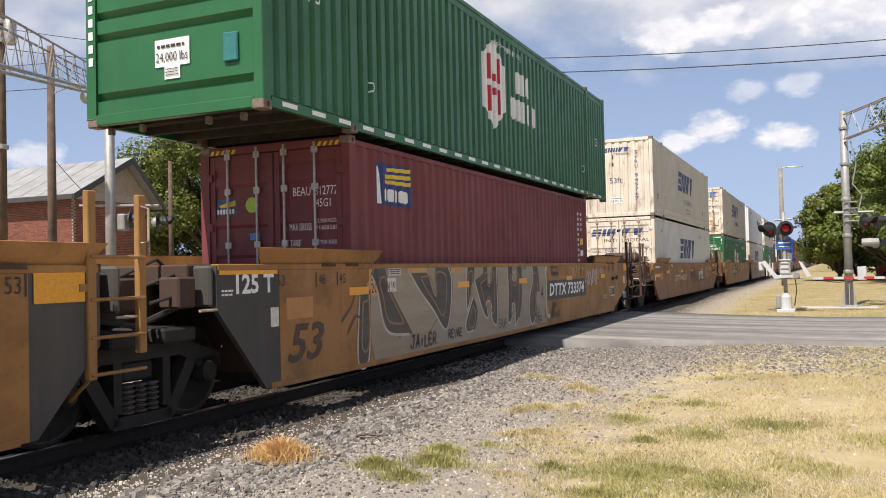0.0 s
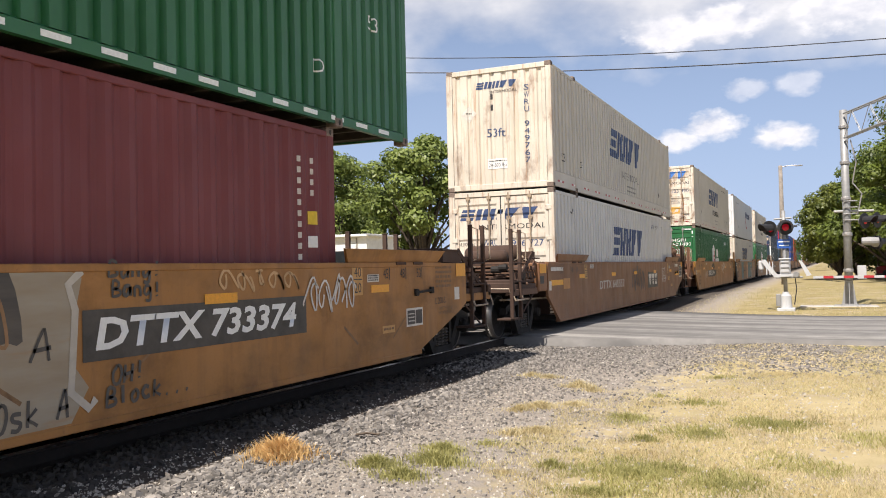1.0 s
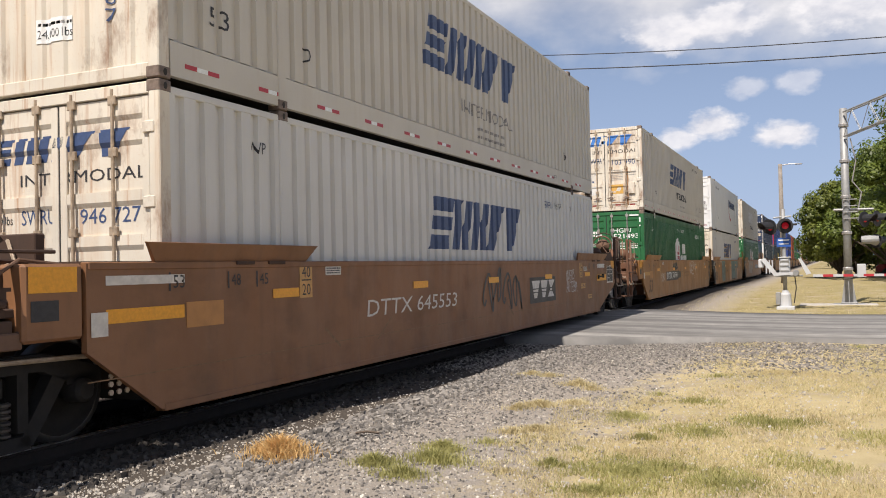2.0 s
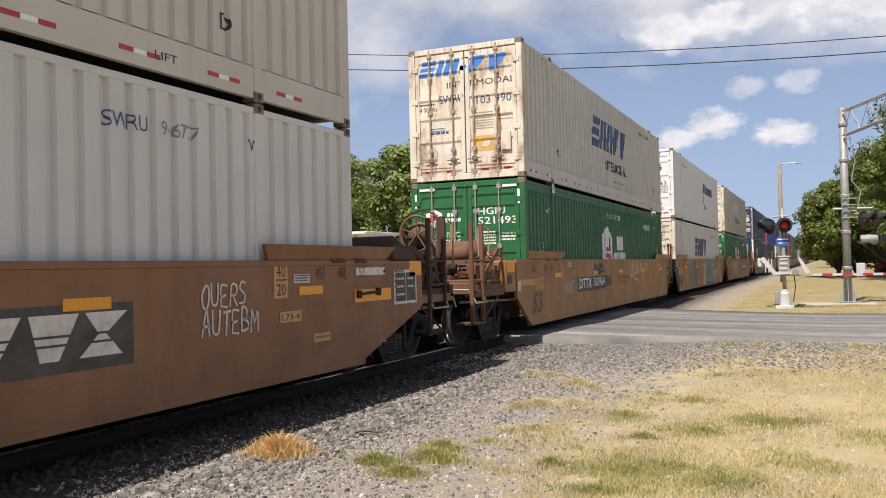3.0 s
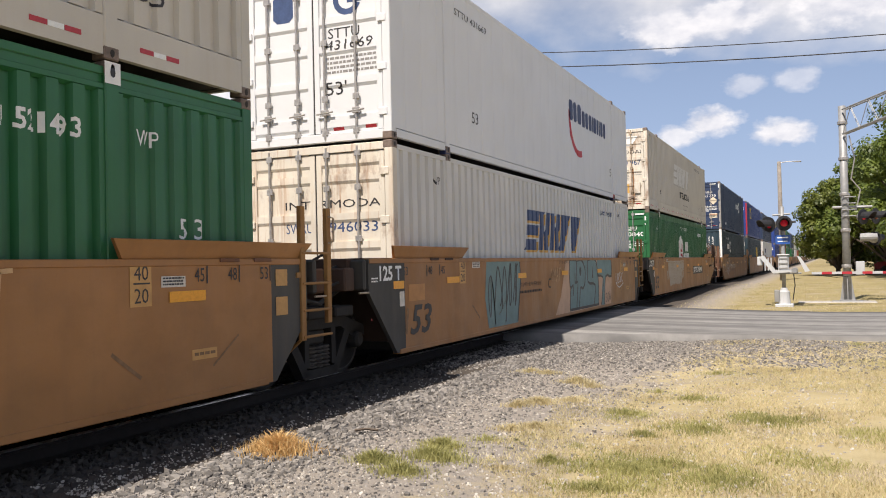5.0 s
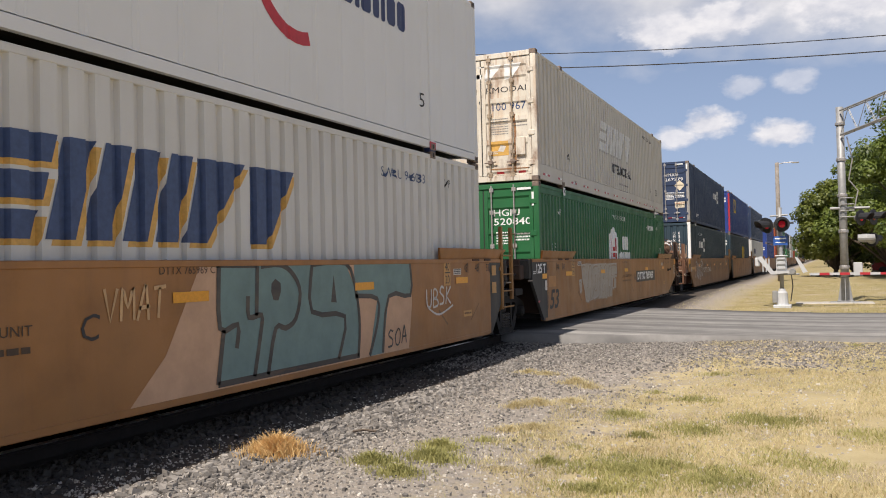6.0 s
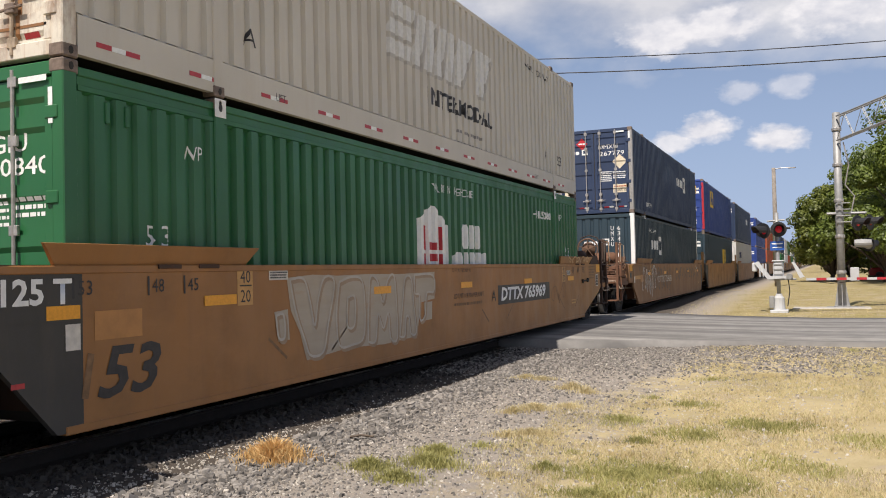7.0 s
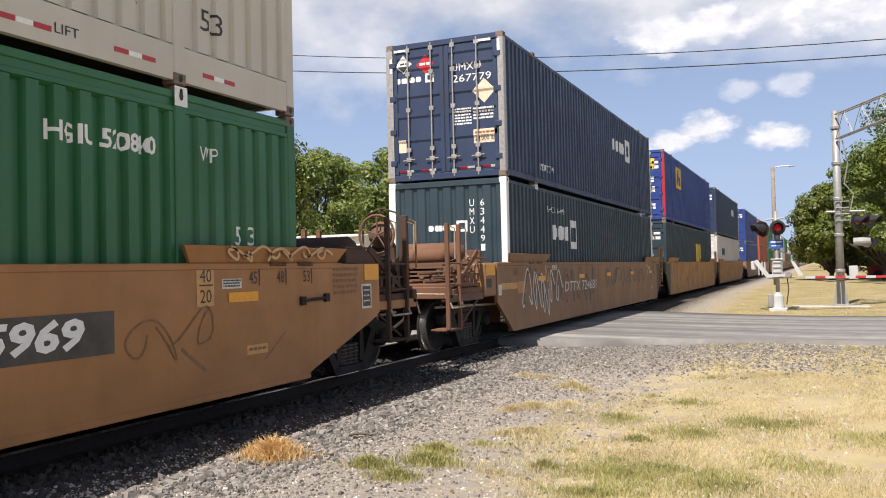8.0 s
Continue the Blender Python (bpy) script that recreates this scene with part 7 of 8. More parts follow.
ew(b_lo, "71,650 LBS", 0.66, 0.99, 1.655, 0.055, CHALK)
ew(b_lo, "TARE", 0.24, 0.42, 1.45, 0.09, CHALK)
ew(b_lo, "3,700 KGS", 0.66, 0.99, 1.46, 0.055, CHALK)
end_shape(b_lo, "maker_panel", [rect(-1.06, 1.92, -0.64, 2.15)], 0, 0, BLUEINK)
end_shape(b_lo, "maker_stripe", [[(-0.96, 2.06), (-0.66, 2.13), (-0.66, 2.05), (-0.9, 2.03)]], 0, 0, YELLOWINK, 0.015)
end_shape(b_lo, "maker_word", block_word(-0.98, 1.94, 0.07, (0.04, 0.04, 0.04, 0.04, 0.04, 0.04), 0.012), 0, 0, CHALK, 0.015)
end_shape(b_lo, "round_sticker", [[(-0.38 + 0.11 * math.cos(i * 0.5236), 2.05 + 0.11 * math.sin(i * 0.5236)) for i in range(12)]], 0, 0, LIME)
end_shape(b_lo, "blue_label", [rect(-0.42, 1.56, -0.26, 1.66)], 0, 0, SKYINK)

WORD = (0.78, 1.12, 0.30, 0.72, 0.78)
side_shape(c_up, "maker_word", maker(5.80, 1.36, 0.84, WORD), 0, 0, BLUEINK)
side_shape(c_lo, "maker_word", maker(5.88, 1.38, 0.84, WORD), 0, 0, BLUEINK)
sw(c_up, "INTERMODAL", 7.3, 9.9, 0.84, 0.22, FADEDGREY)
side_shape(c_up, "scuff", lines_of(8.1, 0.62, 1.4, 2, 0.05, 0.14, 8), 0, 0, FADEDGREY)
sw(c_up, "53", 0.74, 1.05, 0.66, 0.2, INK)
sw(c_up, "D", 2.44, 2.60, 0.66, 0.18, INK)
sw(c_up, "D", 13.55, 13.75, 0.66, 0.18, INK)
low(c_up, "LIFT", 12.6, 12.9, 0.15, 0.08, INK)
sw(c_lo, "SWRU", 12.0, 12.5, 2.36, 0.14, BLUEINK)
sw(c_lo, "946727", 12.68, 13.2, 2.36, 0.14, FADEDGREY)
sw(c_lo, "WP", 14.0, 14.25, 2.36, 0.13, INK)
sw(c_lo, "WP", 1.4, 1.65, 2.36, 0.13, INK)
end_shape(c_up, "maker_word", maker(-0.55, 2.40, 0.16, (0.17, 0.26, 0.07, 0.16, 0.17), 0.28, 0.03), 0, 0, BLUEINK, 0.015)
ew(c_up, "INTERMODAL", -0.20, 0.47, 2.28, 0.07, INK, 0.015)
end_shape(c_up, "vent_slot", [rect(-0.19, 2.14, -0.14, 2.27), rect(-0.19, 1.88, -0.14, 2.02)], 0, 0, INK, 0.015)
end_shape(c_up, "placard_frame", [diamond(-0.74, 1.84, 0.2)], 0, 0, PASTE, 0.016)
end_shape(c_up, "placard_mark", lines_of(-0.82, 1.84, 0.16, 1, 0.03, 0.05, 9), 0, 0, INK, 0.010)
ew(c_up, "53ft", -0.29, 0.16, 1.25, 0.2, BLUEINK, 0.015)
end_shape(c_up, "floor_rating_label", [rect(-0.28, 0.50, 0.20, 0.74)], 0, 0, CHALK, 0.016)
ew(c_up, "24,000 lbs", -0.26, 0.18, 0.53, 0.09, INK, 0.010)
end_shape(c_up, "label_line", lines_of(-0.25, 0.67, 0.42, 1, 0.03, 0.05, 3), 0, 0, INK, 0.010)
for i, ch in enumerate("SWRU 949767"):
    if ch != " ":
        ew(c_up, ch, 0.64, 0.75, 2.28 - i * 0.168, 0.13, BLUEINK, 0.015)
end_shape(c_lo, "maker_word", maker(-1.04, 2.22, 0.26, (0.33, 0.46, 0.13, 0.33, 0.36), 0.3, 0.06), 0, 0, BLUEINK)
ew(c_lo, "INTERMODAL", -0.56, 1.10, 1.99, 0.12, INK)
ew(c_lo, "SWRU", -0.55, -0.08, 1.60, 0.15, BLUEINK)
ew(c_lo, "946 727", 0.25, 1.02, 1.58, 0.15, BLUEINK)
ew(c_lo, "24,000 lbs", -1.10, -0.68, 1.60, 0.09, INK)


def cream_marks(c, digits, word_ink, side_ink, shadow):
    """Writing that both cream containers share; their numbers and the state of the big word differ."""
    end_shape(c, "maker_word", maker(-1.08, 2.28, 0.34, (0.34, 0.48, 0.14, 0.34, 0.38), 0.3, 0.06), 0, 0, word_ink)
    ew(c, "INTERMODAL", -0.42, 1.13, 2.0, 0.13, INK)
    ew(c, "SWRU", -0.60, -0.03, 1.68, 0.17, BLUEINK)
    ew(c, digits, 0.26, 1.04, 1.60, 0.17, BLUEINK)
    ew(c, "24 000 lbs", -1.12, -0.66, 1.53, 0.10, INK)
    end_shape(c, "label_line", lines_of(-1.12, 1.67, 0.42, 1, 0.035, 0.05, 3), 0, 0, INK)
    end_shape(c, "white_notice", [rect(-0.88, 1.0, -0.32, 1.36)], 0, 0, PASTE)
    end_shape(c, "notice_line", lines_of(-0.84, 1.03, 0.46, 1, 0.05, 0.05, 6) + lines_of(-0.84, 1.14, 0.36, 2, 0.02, 0.05, 16), 0, 0, BLUEINK, 0.015)
    end_shape(c, "data_panel", lines_of(0.22, 1.40, 0.40, 7, 0.02, 0.055, 12) + lines_of(0.72, 1.30, 0.42, 2, 0.025, 0.07, 13), 0, 0, FADEDGREY)
    end_shape(c, "orange_notice", [rect(0.20, 0.60, 0.62, 0.92)], 0, 0, OCHRE)
    end_shape(c, "notice_mark", [[(0.36, 0.70), (0.50, 0.68), (0.56, 0.80), (0.44, 0.84)]] + lines_of(0.22, 0.68, 0.14, 2, 0.02, 0.04, 6), 0, 0, PASTE, 0.014)
    end_shape(c, "placard_frame", stroke([(-1.12, 0.62), (-0.9, 0.88), (-0.66, 0.62), (-0.70, 0.50), (-1.08, 0.50), (-1.12, 0.62)], 0.02), 0, 0, FADEDGREY)
    end_shape(c, "grey_label", [rect(-0.52, 0.58, -0.28, 0.88)], 0, 0, SILVERINK)
    part("document_holder", Geo().box(0.80, 1.02, -0.012, 0.02, 0.58, 0.98, 0.012), RUSTY, c[0])
    end_shape(c, "rust_scratch", stroke([(0.76, 1.5), (0.78, 1.1), (0.77, 0.2)], 0.05) + stroke([(0.70, 1.2), (0.71, 0.75)], 0.03) + stroke([(-1.1, 0.30), (-0.3, 0.285)], 0.02) + stroke([(0.2, 0.30), (1.1, 0.29)], 0.025), 0, 0, RUSTSTAIN)
    for x in (-0.96, -0.46, 0.34, 0.84):
        end_shape(c, "reflector", [rect(x, 0.19, x + 0.17, 0.235)], 0, 0, REDTAPE, 0.02)
    if shadow:
        side_shape(c, "word_shadow", maker(5.83, 1.30, 0.84, WORD), 0, 0, shadow, 0.003)
    side_shape(c, "maker_word", maker(5.76, 1.36, 0.84, WORD), 0, 0, side_ink, 0.005)
    sw(c, "INTERMODAL", 7.2, 10.1, 0.84, 0.26, INK, 0.012)
    sw(c, "A", 2.46, 2.64, 0.66, 0.2, INK)
    sw(c, "A", 13.5, 13.68, 0.66, 0.2, INK)
    sw(c, "53", 14.5, 14.85, 0.62, 0.22, INK)
    low(c, "LIFT", 3.00, 3.2, 0.15, 0.085, INK)
    low(c, "LIFT", 12.7, 12.95, 0.15, 0.085, INK)
    sw(c, "SWRU", 12.2, 12.8, 2.46, 0.13, INK)
    sw(c, digits, 13.0, 13.9, 2.46, 0.13, INK)
    side_shape(c, "scuff", lines_of(8.4, 0.55, 1.2, 2, 0.05, 0.2, 18), 0, 0, FADEDGREY)


cream_marks(d_up, "103 990", SKYINK, BLUEINK, PLACARD)
cream_marks(f_up, "100 967", CHALK, SILVERINK, SILVERSHADE)


def green_marks(c, digits, near_wp):
    """Writing that both green lower containers share; the numbers differ."""
    end_shape(c, "emblem", [hexagon(-0.79, 2.13, 0.19, 0.2)], 0, 0, CHALK)
    end_shape(c, "emblem_bar", [rect(-0.88, 2.03, -0.84, 2.22), rect(-0.74, 2.03, -0.70, 2.22), rect(-0.83, 2.08, -0.75, 2.12), rect(-0.83, 2.14, -0.75, 2.18)], 0, 0, REDINK, 0.014)
    end_shape(c, "maker_word", block_word(-0.48, 2.15, 0.08, (0.07, 0.06, 0.06), 0.02) + block_word(-0.55, 2.04, 0.08, (0.08, 0.04, 0.06, 0.06, 0.06), 0.02), 0, 0, CHALK)
    ew(c, "HGIU", 0.23, 0.84, 2.16, 0.15, CHALK, bold=0.002)
    ew(c, digits, 0.23, 1.10, 1.96, 0.15, CHALK, bold=0.002)
    ew(c, "WARNING", -0.96, -0.18, 1.71, 0.11, CHALK)
    ew(c, "HIGH CUBE", -0.98, -0.18, 1.55, 0.11, CHALK)
    end_shape(c, "data_panel", lines_of(0.28, 1.78, 0.34, 5, 0.03, 0.06, 12) + lines_of(0.70, 1.74, 0.46, 3, 0.035, 0.065, 13), 0, 0, CHALK)
    for u0, v0, u1, v1 in ((-1.10, 2.72, -0.74, 2.77), (0.80, 2.72, 1.12, 2.77)):
        end_shape(c, "reflector", [rect(u0, v0, u1, v1)], 0, 0, WHITETAPE, -0.002)
    for x in (-1.19, 1.16):
        end_shape(c, "reflector", [rect(x - 0.025, 2.36, x + 0.025, 2.66)], 0, 0, WHITETAPE, -0.002)
    side_shape(c, "emblem", [[(6.66, 0.9), (7.88, 0.9), (7.88, 1.84), (7.27, 2.16), (6.66, 1.84)]], 0, 0, CHALK)
    side_shape(c, "emblem_bar", [rect(6.90, 0.95, 7.06, 1.36), rect(6.90, 1.42, 7.06, 1.80), rect(7.46, 0.95, 7.62, 1.36), rect(7.46, 1.42, 7.62, 1.80), rect(7.11, 1.24, 7.41, 1.36), rect(7.11, 1.42, 7.41, 1.54)], 0, 0, REDINK, 0.007)
    side_shape(c, "maker_word", block_word(8.46, 1.46, 0.42, (0.30, 0.22, 0.22), 0.06) + block_word(8.12, 0.98, 0.42, (0.36, 0.20, 0.26, 0.26, 0.26), 0.06), 0, 0, CHALK)
    sw(c, "WARNING HIGH CUBE", 7.33, 9.0, 2.36, 0.13, CHALK)
    sw(c, "53", 0.92, 1.26, 1.36, 0.2, CHALK)
    sw(c, "WP", 1.46, 1.72, 2.22, 0.14, CHALK)
    sw(c, "HGIU " + digits, 12.64, 13.84, 2.19, 0.16, CHALK, 0.006)
    sw(c, "WP", 14.46, 14.74, 2.21, 0.15, CHALK)
    sw(c, "53", 15.0, 15.36, 1.38, 0.2, CHALK)
    for y in (1.98, 14.17):
        side_shape(c, "casting_plate", [rect(y - 0.09, 2.70, y + 0.09, 2.89)], 0, 0, CHALK, 0.028)
        side_shape(c, "casting_hole", [[(y + 0.03 * math.cos(i * 0.785), 2.80 + 0.045 * math.sin(i * 0.785)) for i in range(8)]], 0, 0, INK, 0.031)


green_marks(d_lo, "521493", True)
green_marks(f_lo, "520840", True)

side_shape(e_lo, "word_shadow", maker(5.94, 1.31, 0.84, WORD), 0, 0, OCHRE, 0.003)
side_shape(e_lo, "maker_word", maker(5.88, 1.36, 0.84, WORD), 0, 0, BLUEINK, 0.006)
sw(e_lo, "SWRU 946033", 12.43, 13.87, 2.36, 0.14, BLUEINK)
sw(e_lo, "WP", 14.62, 14.85, 2.36, 0.14, INK)
sw(e_lo, "WP", 1.4, 1.65, 2.36, 0.13, INK)
ew(e_lo, "INTERMODAL", -0.56, 1.21, 1.96, 0.12, INK)
ew(e_lo, "SWRU", -0.55, -0.08, 1.60, 0.15, BLUEINK)
ew(e_lo, "946033", 0.21, 1.02, 1.60, 0.15, BLUEINK)
end_shape(e_up, "maker_word", ring(0.58, 2.12, 0.24, 0.5, 5.9, 0.09) + [rect(0.58, 2.06, 0.82, 2.14), rect(-0.02, 1.90, 0.08, 2.34), rect(-0.16, 2.26, 0.24, 2.35)] + block_word(-0.72, 1.9, 0.44, (0.36,)), 0, 0, BLUEINK)
ew(e_up, "STTU", 0.25, 0.78, 1.56, 0.15, INK)
ew(e_up, "431669", 0.22, 1.0, 1.38, 0.15, INK)
ew(e_up, "53'", 0.20, 0.56, 0.72, 0.19, INK)
end_shape(e_up, "data_panel", lines_of(0.22, 1.25, 0.9, 4, 0.035, 0.07, 14), 0, 0, FADEDGREY)
end_shape(e_up, "reflector", [rect(0.32, 0.19, 0.50, 0.235), rect(0.86, 0.19, 1.04, 0.235)], 0, 0, REDTAPE, 0.02)
side_shape(e_up, "maker_arc", ring(10.4, 1.78, 0.95, 3.0, 5.0, 0.16), 0, 0, REDINK)
side_shape(e_up, "maker_word", block_word(9.5, 1.68, 0.5, (0.34, 0.32, 0.36), 0.06) + block_word(10.75, 1.66, 0.42, (0.26, 0.30, 0.30, 0.12, 0.26, 0.18, 0.12, 0.26, 0.26), 0.06), 0, 0, NAVYINK)
sw(e_up, "5", 13.75, 13.92, 0.64, 0.22, INK)
sw(e_up, "53", 3.1, 3.4, 0.66, 0.2, INK)
sw(e_up, "STTU 431669", 2.4, 3.9, 2.4, 0.12, INK)
for c in (e_up,):
    for y in (1.98, 14.17):
        part("stacking_cone", Geo().box(c[2] - 0.1, c[2] + 0.012, y - 0.1, y + 0.1, -0.02, 0.06, 0.01), NAVYINK, c[0])
part("red_lock_tag", Geo().box(e_up[2] + 0.004, e_up[2] + 0.016, 14.06, 14.28, 0.02, 0.14, 0.006), REDTAPE, e_up[0], "red tag on the stacking lock")

end_shape(g_up, "hazard_placard", [diamond(-0.92, 2.46, 0.19)], 0, 0, CHALK)
end_shape(g_up, "hazard_mark", [[(-1.06, 2.42), (-0.78, 2.42), (-0.92, 2.30)]] + lines_of(-1.0, 2.46, 0.16, 1, 0.04, 0.05, 2), 0, 0, INK, 0.014)
end_shape(g_up, "red_placard", [diamond(-0.42, 2.42, 0.2)], 0, 0, REDINK)
end_shape(g_up, "placard_mark", lines_of(-0.54, 2.40, 0.24, 1, 0.05, 0.05, 2), 0, 0, CHALK, 0.014)
end_shape(g_up, "maker_word", block_word(-1.12, 2.07, 0.11, (0.12, 0.16, 0.12, 0.12), 0.025) + ring(-0.33, 2.14, 0.14, 0.78, 7.06, 0.07, 4), 0, 0, CHALK)
ew(g_up, "UMXU", 0.16, 0.80, 2.20, 0.15, CHALK)
ew(g_up, "267779", 0.18, 1.02, 1.97, 0.15, CHALK)
end_shape(g_up, "cream_placard", [diamond(0.86, 1.75, 0.25)], 0, 0, PLACARD)
end_shape(g_up, "data_panel", lines_of(0.18, 1.40, 0.40, 6, 0.032, 0.06, 22) + lines_of(0.62, 1.38, 0.52, 4, 0.035, 0.065, 23), 0, 0, CHALK)
end_shape(g_up, "floor_rating_label", [rect(0.62, 0.70, 1.13, 0.98)], 0, 0, PLACARD)
ew(g_up, "24,000 lbs", 0.65, 1.10, 0.73, 0.11, INK, 0.013)
end_shape(g_up, "label_line", lines_of(0.66, 0.89, 0.42, 1, 0.04, 0.05, 3), 0, 0, ORANGE, 0.013)
end_shape(g_up, "grey_label", [rect(-1.10, 0.62, -0.89, 0.88)], 0, 0, PLACARD)
for u0, v0, u1, v1 in ((-1.12, 2.72, -0.79, 2.77), (0.70, 2.73, 1.04, 2.78), (-1.22, 2.3, -1.16, 2.6), (1.17, 2.4, 1.23, 2.74)):
    end_shape(g_up, "reflector", [rect(u0, v0, u1, v1)], 0, 0, WHITETAPE, -0.003)
for x in (-1.05, -0.55, 0.3, 0.8):
    end_shape(g_up, "reflector", [rect(x, 0.20, x + 0.17, 0.245)], 0, 0, REDTAPE, 0.02)
    end_shape(g_up, "reflector", [rect(x + 0.175, 0.20, x + 0.33, 0.245)], 0, 0, WHITETAPE, 0.02)
side_shape(g_up, "maker_word", block_word(9.9, 1.72, 0.34, (0.36, 0.46, 0.36, 0.36), 0.06) + ring(12.1, 1.9, 0.5, 0.78, 7.06, 0.25, 4), 0, 0, CHALK)
sw(g_up, "UMXU 267779", 2.3, 3.4, 0.34, 0.16, CHALK)
side_shape(g_lo, "maker_word", block_word(3.2, 1.72, 0.34, (0.40, 0.52, 0.40), 0.06) + ring(5.1, 1.88, 0.5, 0.78, 7.06, 0.25, 4), 0, 0, CHALK)
sw(g_lo, "UMXU 634491", 2.8, 4.3, 2.34, 0.13, CHALK)
end_shape(g_lo, "maker_word", block_word(-0.43, 1.86, 0.12, (0.13, 0.16, 0.13, 0.13), 0.025) + ring(0.32, 1.95, 0.16, 0.78, 7.06, 0.07, 4), 0, 0, CHALK, 0.015)
for i, ch in enumerate("UMXU"):
    ew(g_lo, ch, 0.50, 0.60, 2.34 - i * 0.18, 0.14, CHALK, 0.015)
for i, ch in enumerate("634491"):
    ew(g_lo, ch, 0.72, 0.82, 2.34 - i * 0.18, 0.14, CHALK, 0.015)

h_up, h_lo = FAR["H"]
side_shape(h_up, "maker_panel", [rect(3.2, 1.55, 4.7, 2.5)], 0, 0, YELLOWINK)
side_shape(h_up, "maker_mark", [[(3.4, 1.7), (3.8, 1.7), (4.1, 2.4), (3.7, 2.4)], [(4.0, 1.7), (4.4, 1.7), (4.5, 2.1), (4.1, 2.1)]], 0, 0, BLUE, 0.007)
end_shape(h_up, "maker_panel", [rect(-0.5, 2.1, 0.9, 2.55)], 0, 0, YELLOWINK)
for zz in (1.7, 1.3, 0.6):
    end_shape(h_up, "data_panel", lines_of(-0.2, zz, 1.1, 2, 0.09, 0.13, int(zz * 10)), 0, 0, CHALK)
part("orange_post", Geo().box(h_up[2] - 0.1, h_up[2] + 0.012, -0.012, 0.06, 0.15, 2.7), REDTAPE, h_up[0])
side_shape(h_lo, "maker_word", [[(9.4, 1.0), (9.8, 1.0), (9.8, 2.1), (9.4, 2.1)], [(10.0, 1.0), (10.5, 1.0), (10.5, 2.1), (10.0, 2.1)], [(10.7, 1.0), (11.2, 1.4), (11.2, 2.1), (10.7, 2.1)]], 0, 0, YELLOWINK)
i_up, i_lo = FAR["I"]
side_shape(i_lo, "maker_word", block_word(3.0, 1.6, 0.5, (0.5, 0.6, 0.5)), 0, 0, NAVYINK)
side_shape(i_up, "maker_word", block_word(10.5, 1.6, 0.5, (0.5, 0.6, 0.5)), 0, 0, CHALK)
for k in "HIJKM":
    for c in FAR[k]:
        end_shape(c, "data_panel", lines_of(0.2, 2.3, 0.9, 2, 0.12, 0.18, 5), 0, 0, CHALK)

# writing, reflectors and graffiti on the well cars
for k in "ABCDEFG":
    L0 = LEN
    for y in (1.55, 5.0, 8.05, 11.4, 14.7):
        bl(k, [rect(y, 1.32, y + 0.5, 1.42)], AMBERTAPE, 0.009, "reflector")
    for y, t in ((16.08, "53"), (15.55, "48"), (15.05, "45")):
        mk(k, t, y, y + 0.14, 1.50, 0.13, INK)
        bl(k, [rect(y + 0.17, 1.48, y + 0.19, 1.66)], INK, name="gauge_mark")
    for y, t in ((-0.05, "53"), (0.79, "48"), (1.26, "45")):
        mk(k, t, y + 0.06, y + 0.21, 1.475, 0.12, INK)
        bl(k, [rect(y, 1.45, y + 0.025, 1.62)], INK, name="gauge_mark")
    for y in (2.07, 14.22):
        bl(k, [rect(y, 1.30, y + 0.26, 1.70)], PLATE_TAN, 0.004, "number_plate_patch")
        mk(k, "40", y + 0.05, y + 0.22, 1.53, 0.13, INK)
        mk(k, "20", y + 0.05, y + 0.22, 1.33, 0.13, INK)
        bl(k, [rect(y + 0.04, 1.495, y + 0.24, 1.51)], INK, name="rule")
    bl(k, [rect(2.62, 1.55, 2.98, 1.66)], PASTE, 0.006, "notice")
    bl(k, [rect(14.6, 1.46, 14.92, 1.56)], PASTE, 0.006, "notice")
    bl(k, lines_of(2.64, 1.625, 0.32, 3, 0.015, 0.028, 4) + lines_of(14.62, 1.535, 0.28, 3, 0.015, 0.028, 5), INK, 0.009, "notice_line")
    bl(k, [rect(0.18, 1.10, 0.72, 1.34)], FADEPATCH, 0.004, "stencil_patch")
    bl(k, [rect(15.0, 0.76, 15.36, 0.86)], PLATE_TAN, 0.004, "stencil_patch")
    bl(k, lines_of(15.03, 0.80, 0.3, 1, 0.03, 0.04, 5), FADEDINK, 0.007, "stencil_line")
    # pressed stiffener marks low on the side
    for y in (2.6, 9.0, 14.0):
        bl(k, stroke([(y, 0.92), (y + 0.34, 0.68)], 0.035) + stroke([(y + 1.3, 0.68), (y + 1.7, 0.95)], 0.022), FADEDINK, 0.004, "rust_scratch")
for k in "BEF":
    bl(k, [rect(-0.98, 1.28, 0.05, 1.58)], DARKGREY, 0.004, "tonnage_panel")
    mk(k, "125 T", -0.70, -0.05, 1.41, 0.19, CHALK, bold=0.008)
    bl(k, lines_of(-0.93, 1.44, 0.18, 2, 0.02, 0.04, 5), CHALK, 0.007, "stencil_line")
    bl(k, [rect(-0.96, 1.61, 0.02, 1.685)] if k == "B" else [rect(-0.30, 1.29, 0.03, 1.40)], AMBERTAPE, 0.007, "reflector")
    bl(k, [rect(-0.12, 1.04, 0.03, 1.25)], PASTE, 0.007, "notice")
    bl(k, [rect(-0.62, 0.80, -0.50, 0.84)] if k == "F" else [rect(-0.95, 0.9, -0.93, 0.92)], REDTAPE, 0.004, "reflector")
for k in "BDEF":
    o = -0.30 if k == "D" else 0.0
    mk(k, "53", 0.20 + o, 0.95 + o, 0.61, 0.41, STENCIL if k == "B" else FADEDBLACK if k == "D" else INK, 0.28, 0.012)
    if k != "B":
        bl(k, stroke([(0.07, 0.64), (0.14, 1.0)], 0.07), FADEDINK, 0.005, "painted_bar")
